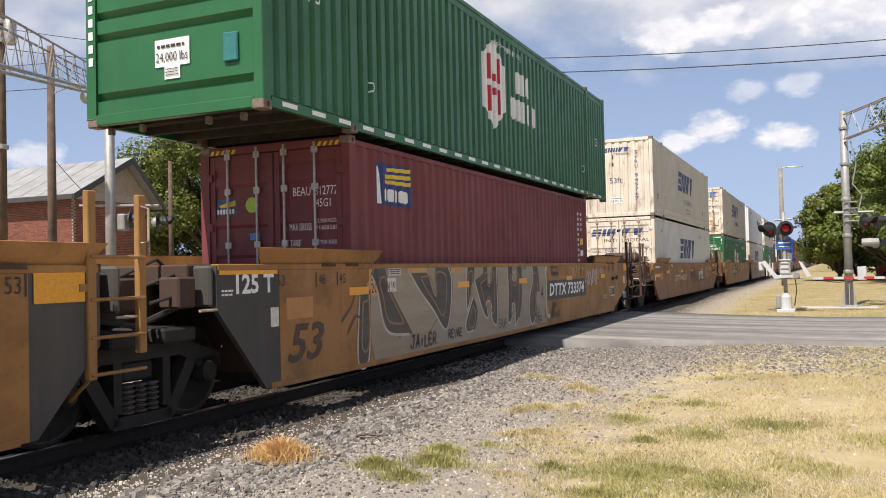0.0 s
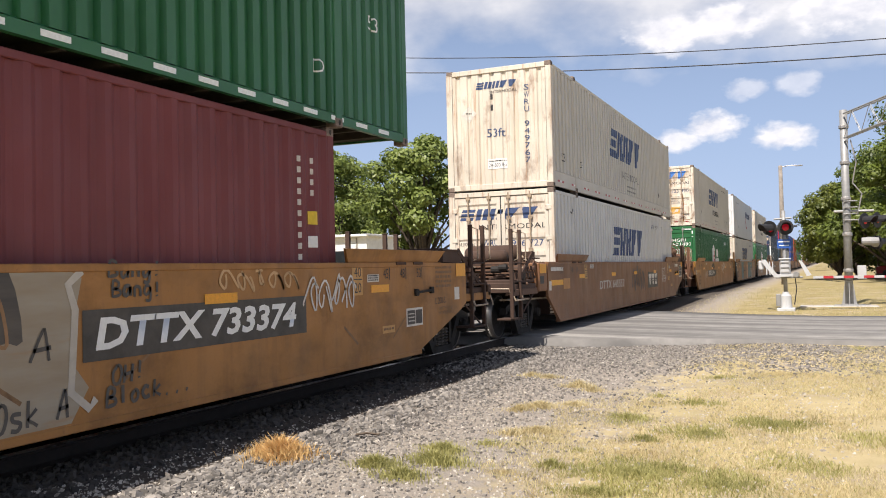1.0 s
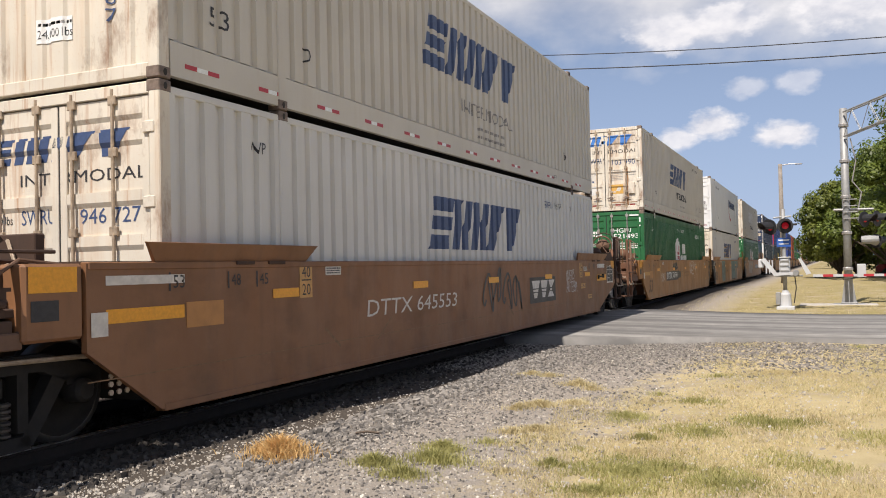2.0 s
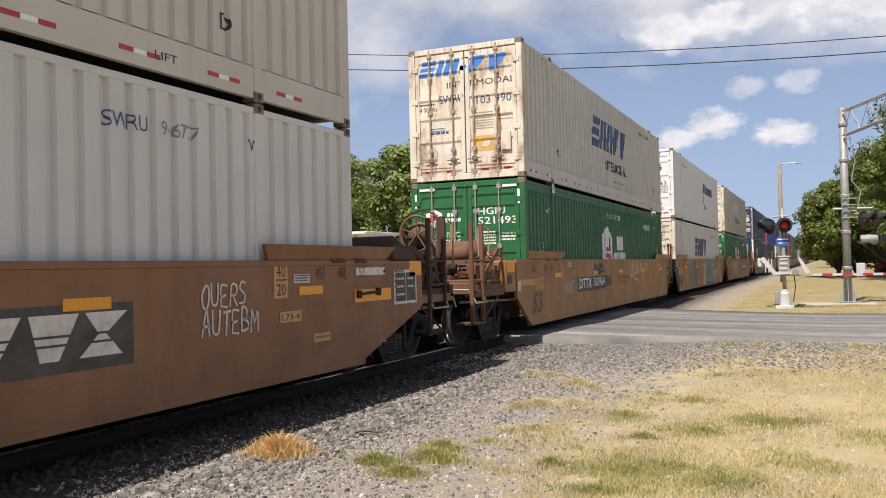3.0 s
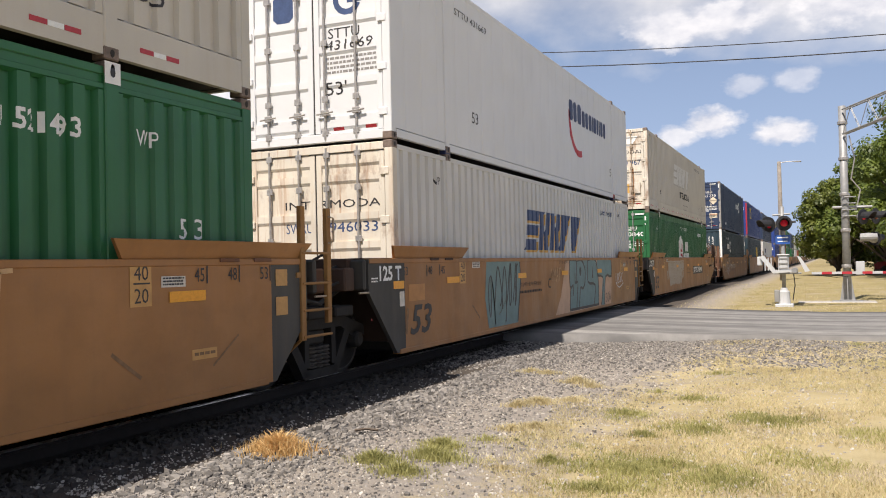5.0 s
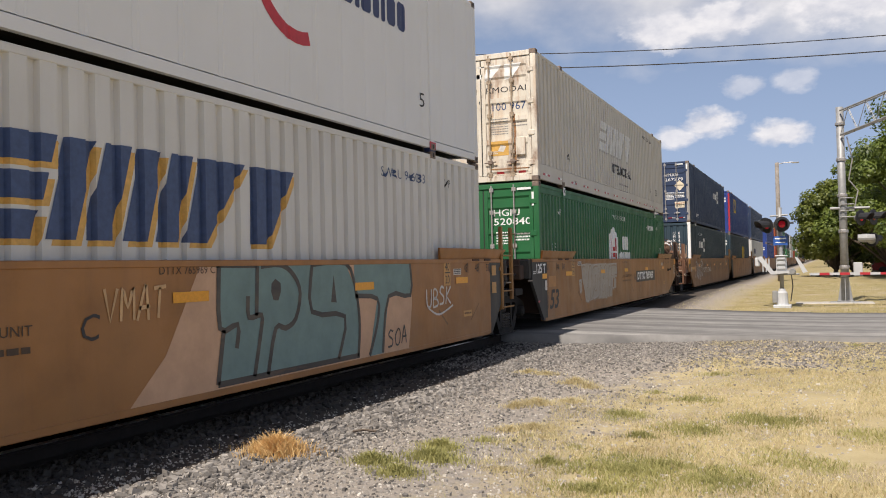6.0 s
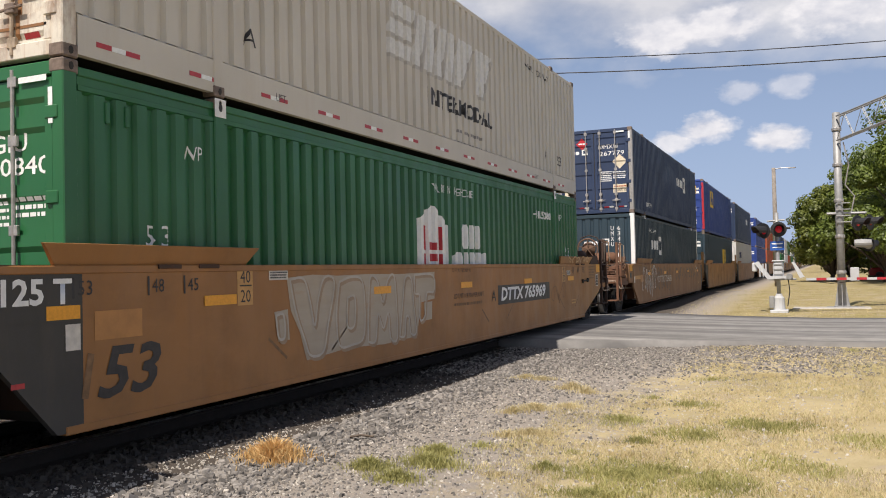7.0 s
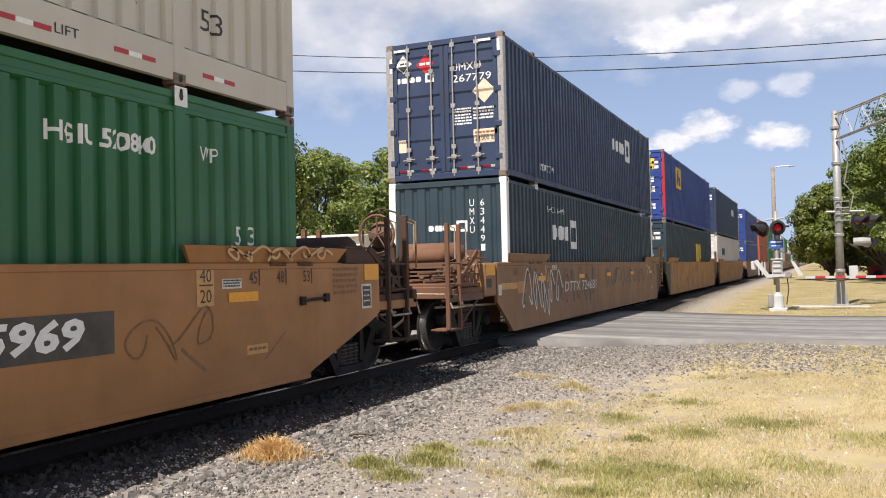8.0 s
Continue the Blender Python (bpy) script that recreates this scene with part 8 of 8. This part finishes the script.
bl("A", [rect(LEN + 0.17, 1.42, LEN + 0.66, 1.68)], AMBERTAPE, 0.009, "reflector")
for k in "DE":
    bl(k, [rect(LEN + 0.2, 1.42, LEN + 0.42, 1.6)], PLATE_TAN, 0.009, "notice")
    bl(k, [rect(LEN + 0.2, 1.1, LEN + 0.42, 1.3)], PLATE_TAN, 0.009, "notice")
for k in "BCF":
    bl(k, [rect(LEN + 1.38, 1.49, LEN + 1.77, 1.70)], AMBERTAPE, 0.008, "reflector")
    bl(k, [rect(LEN + 1.3, 1.12, LEN + 1.5, 1.32)], PASTE, 0.007, "notice")
    bl(k, lines_of(16.74, 1.62, 0.62, 5, 0.04, 0.072, 3), FADEDINK, 0.006, "stencil_line")
    part("side_handle", Geo().rod((1.45, 16.04, 1.28), (1.45, 16.58, 1.30), 0.018, 6).box(1.41, 1.46, 16.0, 16.1, 1.23, 1.33, 0.01).box(1.41, 1.46, 16.52, 16.62, 1.25, 1.35, 0.01), IRON, CARS[k])
for k in "CDG":
    bl(k, [rect(-0.80, 1.20, 0.15, 1.32)], AMBERTAPE if k == "C" else PLATE_TAN, 0.006, "reflector")
    bl(k, [rect(-0.96, 1.1, -0.78, 1.30)], PASTE, 0.008, "notice")
    decal("reflector", shapes([rect(-1.54, 1.48, -1.08, 1.68)]), AMBERTAPE, CARS[k], "side", 0, 0, 1.405, None, 0.004)
    decal("peep_hole", shapes([rect(-1.52, 1.26, -1.26, 1.42)]), INK, CARS[k], "side", 0, 0, 1.405, None, 0.004)

# the grey graffiti car
bl("B", [[(2.35, 1.69), (9.75, 1.69), (9.92, 1.60), (9.86, 1.36), (9.80, 0.95), (9.98, 0.72), (9.80, 0.46), (5.0, 0.42), (2.2, 0.42), (2.05, 0.9), (2.12, 1.3), (2.0, 1.45)]], SPRAYGREY, 0.003, "graffiti", "pale grey sprayed graffiti ground")
LETTERS = [[(2.24, 1.69), (2.48, 1.69), (2.7, 1.33), (3.25, 0.79), (3.25, 0.71), (2.69, 0.76), (2.47, 0.93), (2.34, 1.3), (2.2, 1.55)],
           [(3.29, 1.6), (3.82, 1.6), (4.07, 1.26), (4.2, 1.24), (4.18, 1.68), (4.66, 1.68), (4.8, 1.48), (4.76, 1.05), (4.54, 0.68), (4.06, 1.03), (3.62, 1.32)],
           [(5.46, 1.66), (5.74, 1.66), (5.69, 1.38), (5.43, 0.92), (5.41, 1.35)], [(5.69, 1.14), (5.86, 0.89), (5.7, 0.59), (5.42, 0.58), (5.36, 0.74)],
           [(5.78, 1.43), (6.15, 1.54), (6.15, 1.69), (6.35, 1.69), (6.36, 1.38), (6.55, 1.39), (6.59, 1.62), (6.85, 1.67), (6.85, 0.67), (6.57, 0.72), (6.54, 1.01), (6.32, 1.03), (6.39, 0.77), (6.21, 0.82), (5.97, 1.12)]]
LETTERS_B = [[(7.43, 1.67), (7.7, 1.67), (7.64, 1.4), (7.95, 1.39), (7.96, 1.68), (8.21, 1.66), (8.22, 1.07), (8.04, 0.67), (7.82, 0.53), (7.83, 0.89), (7.68, 0.94), (7.62, 0.65), (7.41, 0.64), (7.47, 1.15)],
             [(8.9, 1.69), (9.23, 1.69), (9.36, 1.14), (9.15, 1.12), (9.1, 0.62), (8.86, 0.48), (8.71, 0.66), (8.75, 1.07), (8.96, 1.39)], [(1.85, 1.33), (2.07, 1.37), (2.1, 1.31), (2.06, 0.48), (1.78, 0.47)]]
for poly in LETTERS + LETTERS_B:
    bl("B", [curved(poly + poly[:1], 3)[:-1]], SPRAYCOAL, 0.005, "graffiti")
    mid = (sum(p[0] for p in poly) / len(poly), sum(p[1] for p in poly) / len(poly))
    shrunk = [(mid[0] + (p[0] - mid[0]) * 0.62, mid[1] + (p[1] - mid[1]) * 0.66) for p in poly]
    bl("B", stroke(curved(shrunk + shrunk[:1]), 0.030), SPRAYBROWN, 0.007, "graffiti")
    half = poly[len(poly) // 2:] + poly[:1]
    bl("B", stroke(curved([(p[0] - 0.035, p[1]) for p in half]), 0.036), SPRAYLIGHT, 0.006, "graffiti")
bl("B", stroke([(9.92, 1.66), (9.78, 1.55), (9.85, 1.35), (9.82, 0.95), (9.80, 0.7), (9.98, 0.55), (10.05, 0.62)], 0.07), SPRAYLIGHT, 0.006, "graffiti")
bl("B", stroke([(1.35, 1.0), (1.6, 1.18), (1.72, 1.36), (1.86, 1.30)], 0.035) + stroke([(1.5, 0.85), (1.7, 1.06), (1.86, 1.02)], 0.035), SPRAYDARK, 0.006, "graffiti")
bl("B", handy("JAILER", 3.27, 4.16, 0.50, 0.17, 0.042), SPRAYDARK, 0.008, "graffiti")
bl("B", handy("REVAE", 4.6, 5.17, 0.53, 0.13, 0.03), SPRAYDARK, 0.008, "graffiti")
bl("B", handy("ERUP", 6.88, 7.3, 0.54, 0.14, 0.016), SPRAYDARK, 0.008, "graffiti")
bl("B", handy("Osk A", 9.1, 9.8, 0.50, 0.20, 0.030), SPRAYDARK, 0.008, "graffiti")
bl("B", handy("A", 9.42, 9.66, 0.98, 0.22, 0.030), SPRAYDARK, 0.008, "graffiti")
bl("B", handy("Bang!", 10.20, 10.84, 1.60, 0.13, 0.030), SPRAYDARK, 0.008, "graffiti")
bl("B", handy("Bang!", 10.24, 10.84, 1.43, 0.13, 0.030), SPRAYDARK, 0.008, "graffiti")
bl("B", handy("OH!", 10.22, 10.62, 0.72, 0.15, 0.030), SPRAYDARK, 0.008, "graffiti")
bl("B", handy("Block...", 10.16, 11.22, 0.54, 0.15, 0.030), SPRAYDARK, 0.008, "graffiti")
bl("B", [rect(9.92, 0.92, 13.16, 1.34)], BLACKPLATE, 0.0045, "number_panel", "black panel with white car number")
mk("B", "DTTX 733374", 10.05, 12.95, 1.0, 0.25, CHALK, 0.16, 0.011, 0.008)
bl("B", scrawl(13.15, 1.10, 14.3, 1.58, 4, 0.03, 5), SPRAYWHITE, 0.008, "graffiti")
bl("B", scrawl(11.6, 1.42, 13.0, 1.66, 5, 0.03, 8), SPRAYFAINT, 0.006, "graffiti")
bl("B", [rect(15.72, 0.80, 16.26, 1.06)], PASTE, 0.005, "data_frame")
bl("B", [rect(15.75, 0.83, 16.0, 1.03), rect(16.02, 0.83, 16.23, 1.03)], BLACKPLATE, 0.008, "data_panel")
bl("B", lines_of(15.78, 0.97, 0.2, 3, 0.018, 0.05, 3), PASTE, 0.010, "stencil_line")
mk("B", "L 200-5", 16.72, 17.09, 1.08, 0.10, INK)
mk("B", "EMPTY LOAD", 16.84, 17.38, 0.98, 0.05, FADEDINK)
mk("B", '5/8" ADJ BLOCK', 16.82, 17.42, 0.90, 0.05, FADEDINK)
bl("B", [rect(4.75, 1.56, 5.2, 1.68)], PLATE_TAN, 0.007, "stencil_patch")
bl("B", [rect(3.2, 1.58, 3.85, 1.68)], PLATE_TAN, 0.007, "stencil_patch")
mk("B", "110", 2.62, 2.80, 1.38, 0.09, INK, 0, 0, 0.010)
bl("B", [rect(2.58, 1.33, 2.84, 1.52)], PASTE, 0.006, "notice")
mk("B", "DTTX 733374 A", 7.75, 8.5, 1.58, 0.08, INK)

mk("C", "DTTX 645553", 3.62, 6.6, 0.99, 0.22, PASTE, 0.1)
bl("C", scrawl(7.8, 0.75, 9.8, 1.58, 4, 0.06, 11), SPRAYDARK, 0.006, "graffiti")
bl("C", [rect(10.35, 0.84, 12.15, 1.37)], BLACKPLATE, 0.005, "maker_panel")
bl("C", [[(10.62, 0.94), (10.80, 0.94), (11.02, 1.30), (10.48, 1.30)], [(11.18, 0.94), (11.36, 0.94), (11.56, 1.30), (11.08, 1.30)], [(11.56, 0.94), (12.02, 0.94), (11.84, 1.12), (12.08, 1.30), (11.62, 1.30), (11.76, 1.12)]], PASTE, 0.008, "maker_mark")
bl("C", [rect(10.50, 1.05, 11.9, 1.07), rect(10.50, 1.12, 11.9, 1.14)], BLACKPLATE, 0.010, "maker_stripe")
bl("C", handy("OUERS", 13.03, 13.75, 1.27, 0.22, 0.022) + handy("AUTEBM", 13.03, 13.95, 0.98, 0.24, 0.022), SPRAYWHITE, 0.008, "graffiti")
bl("C", [rect(14.32, 1.03, 14.74, 1.15)], PLATE_TAN, 0.006, "stencil_patch")
mk("C", "L73-4", 14.36, 14.70, 1.055, 0.07, INK, 0, 0, 0.009)
bl("C", ring(13.76, 1.1, 0.075, 0, 6.283, 0.012), INK, 0.008, "stencil_ring")
bl("C", [rect(17.05, 1.10, 17.76, 1.58)], PASTE, 0.005, "data_frame")
bl("C", [rect(17.09, 1.14, 17.40, 1.54), rect(17.42, 1.14, 17.72, 1.54)], BLACKPLATE, 0.008, "data_panel")
bl("C", lines_of(17.12, 1.44, 0.24, 3, 0.03, 0.11, 3) + lines_of(17.46, 1.44, 0.2, 2, 0.03, 0.11, 4), PASTE, 0.011, "stencil_line")
bl("C", [rect(15.95, 1.18, 16.95, 1.34)], AMBERTAPE, 0.007, "reflector")
bl("C", [rect(16.0, 1.52, 16.78, 1.62)], PASTE, 0.006, "notice")
bl("C", [rect(-0.8, 1.52, 0.16, 1.6)], PASTE, 0.006, "notice")
bl("C", [rect(-1.0, 0.735, LEN + 0.8, 0.745)], FADEDINK, 0.002, "paint_seam")

bl("D", [rect(3.45, 0.93, 6.3, 1.28), [(6.1, 0.98), (7.0, 1.0), (6.95, 1.2), (6.3, 1.32)]], BLACKPLATE, 0.004, "number_panel", "black panel with partly handwritten car number")
mk("D", "DTTX", 3.60, 4.85, 1.0, 0.24, CHALK, 0.16, 0.006, 0.008)
mk("D", "765964", 4.98, 6.25, 1.02, 0.22, CHALK, 0.22, 0.0, 0.008)
bl("D", [[(4.9, 1.35), (5.6, 1.30), (6.3, 1.40), (6.0, 1.62), (5.2, 1.58)]], DARKGREY, 0.004, "graffiti")
bl("D", stroke(curved([(5.2, 1.40), (5.5, 1.58), (5.9, 1.44), (6.35, 1.5)]), 0.025), SPRAYSMOKE, 0.007, "graffiti")
bl("D", handy("VOMAT", 2.35, 3.22, 0.93, 0.30, 0.022), SPRAYWHITE, 0.007, "graffiti")
mk("D", "B", 6.84, 7.10, 1.06, 0.22, INK, 0.2)
bl("D", stroke([(7.43, 1.04), (7.69, 1.04), (7.69, 1.29), (7.43, 1.29), (7.43, 1.04)], 0.014), STENCIL, 0.006, "stencil_frame")
mk("D", "PLATE", 7.47, 7.66, 1.21, 0.045, STENCIL)
mk("D", "H", 7.53, 7.60, 1.09, 0.08, STENCIL)
mk("D", "LD LMT 118,700 PER UNIT", 8.0, 9.42, 1.14, 0.08, STENCIL)
bl("D", lines_of(8.0, 1.04, 1.4, 1, 0.045, 0.05, 9), FADEDINK, 0.006, "stencil_line")
mk("D", "DTTX 765969 B", 7.71, 8.60, 1.585, 0.075, STENCIL)
bl("D", handy("UBSK", 9.6, 11.1, 1.22, 0.42, 0.042) + stroke(curved([(9.7, 1.12), (9.95, 1.2), (10.4, 1.08), (10.75, 1.1), (11.0, 0.92)]), 0.035) + stroke(curved([(11.0, 1.3), (11.35, 1.62), (11.3, 1.3), (11.6, 1.45), (11.2, 1.5), (11.7, 1.05)]), 0.035) + stroke([(4.73, 1.67), (4.76, 1.32)], 0.03) + stroke([(4.95, 1.66), (5.0, 1.4)], 0.03), SPRAYWHITE, 0.007, "graffiti")
bl("D", handy("NOMIT", 11.7, 13.1, 1.32, 0.30, 0.035), SPRAYFAINT, 0.008, "graffiti")

bl("E", [[(3.3, 1.66), (5.1, 1.66), (5.12, 1.2), (4.95, 0.47), (3.35, 0.47), (3.2, 1.0)]], SPRAYTEAL, 0.004, "graffiti", "grey-green sprayed block letters")
bl("E", scrawl(3.35, 0.5, 5.0, 1.62, 5, 0.04, 51), SPRAYDARK, 0.007, "graffiti")
bl("E", stroke([(5.1, 1.64), (5.14, 1.3), (5.0, 0.8), (4.92, 0.50)], 0.05), SPRAYDARK, 0.008, "graffiti")
mk("E", "LD LMT 118,700 PER UNIT", 5.1, 6.52, 1.14, 0.08, STENCIL)
bl("E", lines_of(5.1, 1.02, 1.4, 1, 0.05, 0.05, 9), STENCIL, 0.006, "stencil_line")
mk("E", "C", 6.98, 7.18, 1.06, 0.22, INK, 0.1)
bl("E", handy("VMAT", 7.22, 7.98, 1.20, 0.28, 0.03), SPRAYFAINT, 0.006, "graffiti")
mk("E", "DTTX 765969 C", 7.88, 8.65, 1.585, 0.075, STENCIL)
bl("E", [[(8.45, 1.69), (13.03, 1.69), (13.05, 1.07), (12.92, 0.44), (7.5, 0.44), (7.95, 0.85)]], SPRAYPINK, 0.003, "graffiti", "flesh-coloured sprayed ground")
bl("E", [[(8.69, 1.68), (11.17, 1.68), (11.41, 1.34), (11.5, 0.89), (11.45, 0.48), (8.67, 0.48), (8.76, 1.02), (8.71, 1.04)], [(11.38, 1.68), (13.03, 1.68), (13.01, 1.2), (12.32, 1.21), (12.12, 0.45), (11.75, 0.45), (11.99, 1.18), (11.4, 1.25)]], SPRAYTEAL, 0.005, "graffiti", "teal block letters with dark outlines")
bl("E", [[(9.59, 1.46), (9.66, 1.51), (9.76, 1.46), (9.76, 1.36), (9.71, 1.27), (9.62, 1.28), (9.58, 1.37)], [(10.88, 1.53), (10.81, 1.2), (10.94, 1.19)]], SPRAYCOAL, 0.007, "graffiti")
E_LINES = [[(8.66, 1.67), (9.33, 1.66)], [(8.71, 1.67), (8.71, 1.04), (8.99, 1.06), (8.97, 0.82)], [(8.77, 1.02), (8.67, 0.49)], [(9.34, 1.65), (9.31, 1.13)], [(9.17, 1.34), (9.18, 1.12), (9.4, 1.13), (9.37, 0.91), (9.26, 0.5)], [(9.4, 1.65), (9.78, 1.66), (10.03, 1.53), (10.14, 1.33), (10.04, 1.05), (9.84, 0.96), (9.65, 0.97), (9.5, 0.49)],
           [(10.4, 1.65), (10.38, 1.11), (11.13, 1.01), (10.96, 0.5)], [(10.4, 1.66), (11.17, 1.67), (11.41, 1.34), (11.5, 0.89), (11.45, 0.48)], [(13.0, 1.66), (13.0, 1.2), (12.32, 1.21), (12.12, 0.46)], [(11.4, 1.25), (11.99, 1.19), (11.97, 0.85), (11.75, 0.46)], [(8.67, 0.49), (10.32, 0.49), (11.48, 0.49)]]
for line in E_LINES:
    bl("E", stroke(curved(line, 3), 0.062), SPRAYCOAL, 0.008, "graffiti")
bl("E", handy("SOA", 12.27, 12.89, 0.52, 0.22, 0.025), SPRAYDARK, 0.008, "graffiti")
bl("E", handy("UBSK", 13.55, 14.5, 1.0, 0.27, 0.035) + stroke(curved([(13.6, 0.98), (14.0, 0.86), (14.55, 0.98)]), 0.03), SPRAYWHITE, 0.008, "graffiti")

bl("F", [[(2.96, 1.57), (3.51, 1.6), (4.07, 1.58), (4.85, 1.59), (5.82, 1.58), (6.99, 1.6), (6.97, 1.19), (6.48, 1.15), (6.31, 0.66), (5.27, 0.63), (4.33, 0.67), (3.34, 0.61), (3.21, 0.94), (3.03, 1.2)],
         [(2.71, 1.2), (2.97, 1.22), (3.0, 0.88), (2.78, 0.87)], [(6.58, 1.14), (6.88, 1.15), (6.86, 0.88), (6.6, 0.87)]], SPRAYPALE, 0.004, "graffiti", "silver-white sprayed bubble letters")
F_LINES = ["3.02,1.55 3.12,1.2 3.3,0.85 3.42,0.66 3.7,0.68 3.82,1.0 3.98,1.5 3.75,1.56 3.6,1.3 3.52,1.0 3.42,1.3 3.3,1.55 3.02,1.55", "4.1,1.5 4.02,1.1 4.08,0.72 4.4,0.7 4.68,0.76 4.74,1.1 4.68,1.5 4.4,1.56 4.1,1.5", "4.3,1.3 4.28,0.95 4.46,0.95 4.48,1.3 4.3,1.3", "4.82,0.7 4.84,1.1 4.9,1.54 5.1,1.5 5.25,1.2 5.4,1.5 5.6,1.55 5.66,1.1 5.66,0.68 5.46,0.7 5.4,1.05 5.25,0.85 5.1,1.05 5.02,0.7 4.82,0.7",
           "5.74,0.7 5.86,1.2 5.95,1.52 6.15,1.5 6.22,1.1 6.28,0.72 6.1,0.72 6.05,0.95 5.95,0.95 5.9,0.7 5.74,0.7", "6.26,1.56 6.9,1.55 6.94,1.3 6.68,1.28 6.6,0.95 6.42,0.9 6.42,1.25 6.26,1.3 6.26,1.56", "2.74,1.16 2.78,0.92 2.9,0.92 2.88,1.16 2.74,1.16"]
for line in F_LINES:
    pts = [tuple(float(k) for k in p.split(",")) for p in line.split()]
    bl("F", stroke(curved([(u + 0.03, v - 0.03) for u, v in pts]), 0.05), SPRAYSMOKE, 0.006, "graffiti")
    bl("F", stroke(curved(pts), 0.03), SPRAYLIGHT, 0.008, "graffiti")
mk("F", "LD LMT 118,700 PER UNIT", 7.75, 9.1, 1.14, 0.08, STENCIL)
bl("F", lines_of(7.75, 1.03, 1.3, 1, 0.045, 0.05, 9), FADEDINK, 0.006, "stencil_line")
mk("F", "DTTX 765969 A", 7.7, 8.5, 1.585, 0.075, STENCIL)
mk("F", "A", 9.48, 9.72, 1.04, 0.2, INK, 0.1)
bl("F", [rect(9.84, 0.96, 13.17, 1.32)], BLACKPLATE, 0.0045, "number_panel", "black panel with white car number")
mk("F", "DTTX 765969", 10.0, 12.85, 1.02, 0.23, CHALK, 0.16, 0.012, 0.008)
bl("F", scrawl(13.3, 0.80, 14.6, 1.3, 2, 0.018, 71), FADEDINK, 0.006, "rust_scratch")
bl("F", [rect(17.45, 1.12, 17.72, 1.44)], PASTE, 0.005, "data_frame")
bl("F", [rect(17.48, 1.15, 17.69, 1.41)], BLACKPLATE, 0.008, "data_panel")
bl("F", lines_of(17.5, 1.35, 0.16, 3, 0.02, 0.07, 3), PASTE, 0.011, "stencil_line")
bl("F", scrawl(14.6, 1.74, 16.6, 1.90, 5, 0.03, 72), SPRAYFAINT, 0.05, "graffiti")

bl("G", scrawl(0.6, 0.62, 6.8, 1.62, 9, 0.05, 81), SPRAYDARK, 0.005, "graffiti")
bl("G", scrawl(0.5, 0.55, 3.4, 1.6, 5, 0.045, 83), SPRAYWHITE, 0.006, "graffiti")
mk("G", "DTTX 724681", 3.63, 6.76, 1.02, 0.24, PASTE, 0.1, 0.0, 0.008)
bl("G", scrawl(7.7, 0.95, 15.8, 1.55, 8, 0.05, 82), SPRAYDARK, 0.005, "graffiti")

# running gear: a bogie under each joint or coupled end
spots = []
order = sorted(S.items(), key=lambda q: q[1])
for i, (k, s) in enumerate(order):
    if k == "A" or JOINT[order[i - 1][0]] == "coupled":
        if k != "A":
            spots.append(s - 1.62)
    else:
        spots.append(s - 1.62)
    if JOINT[k] == "coupled":
        spots.append(s + LEN + 1.62)
first = None
for s in spots:
    if first is None:
        ob, wheels = bogie(s)
        first = (ob, [w0.name for w0, _, _ in wheels])
        made = ob
    else:
        made = copy_thing(first[0], pose(TRACK, s, RAIL))
    rolls(made, s, RAIL)
    if s < 125:
        for ch in made.children:
            if ch.name.startswith("wheelset"):
                spinning.append((ch, ch.location.y))


def motions():
    """The train rolls past towards the camera's left; its wheels turn as it goes."""
    for ob, s, z in rolling:
        walk(ob, [(t, pose(TRACK, s - way(t), z)) for t in (0, 1, 2, 3, 4, 5, 6, 7, 8)])
    for ob, y in spinning:
        walk(ob, [(k / FPS, pose(0, y, 0.457, math.degrees(way(k / FPS) / 0.457) % 360)) for k in range(0, 8 * FPS + 1)])


motions()
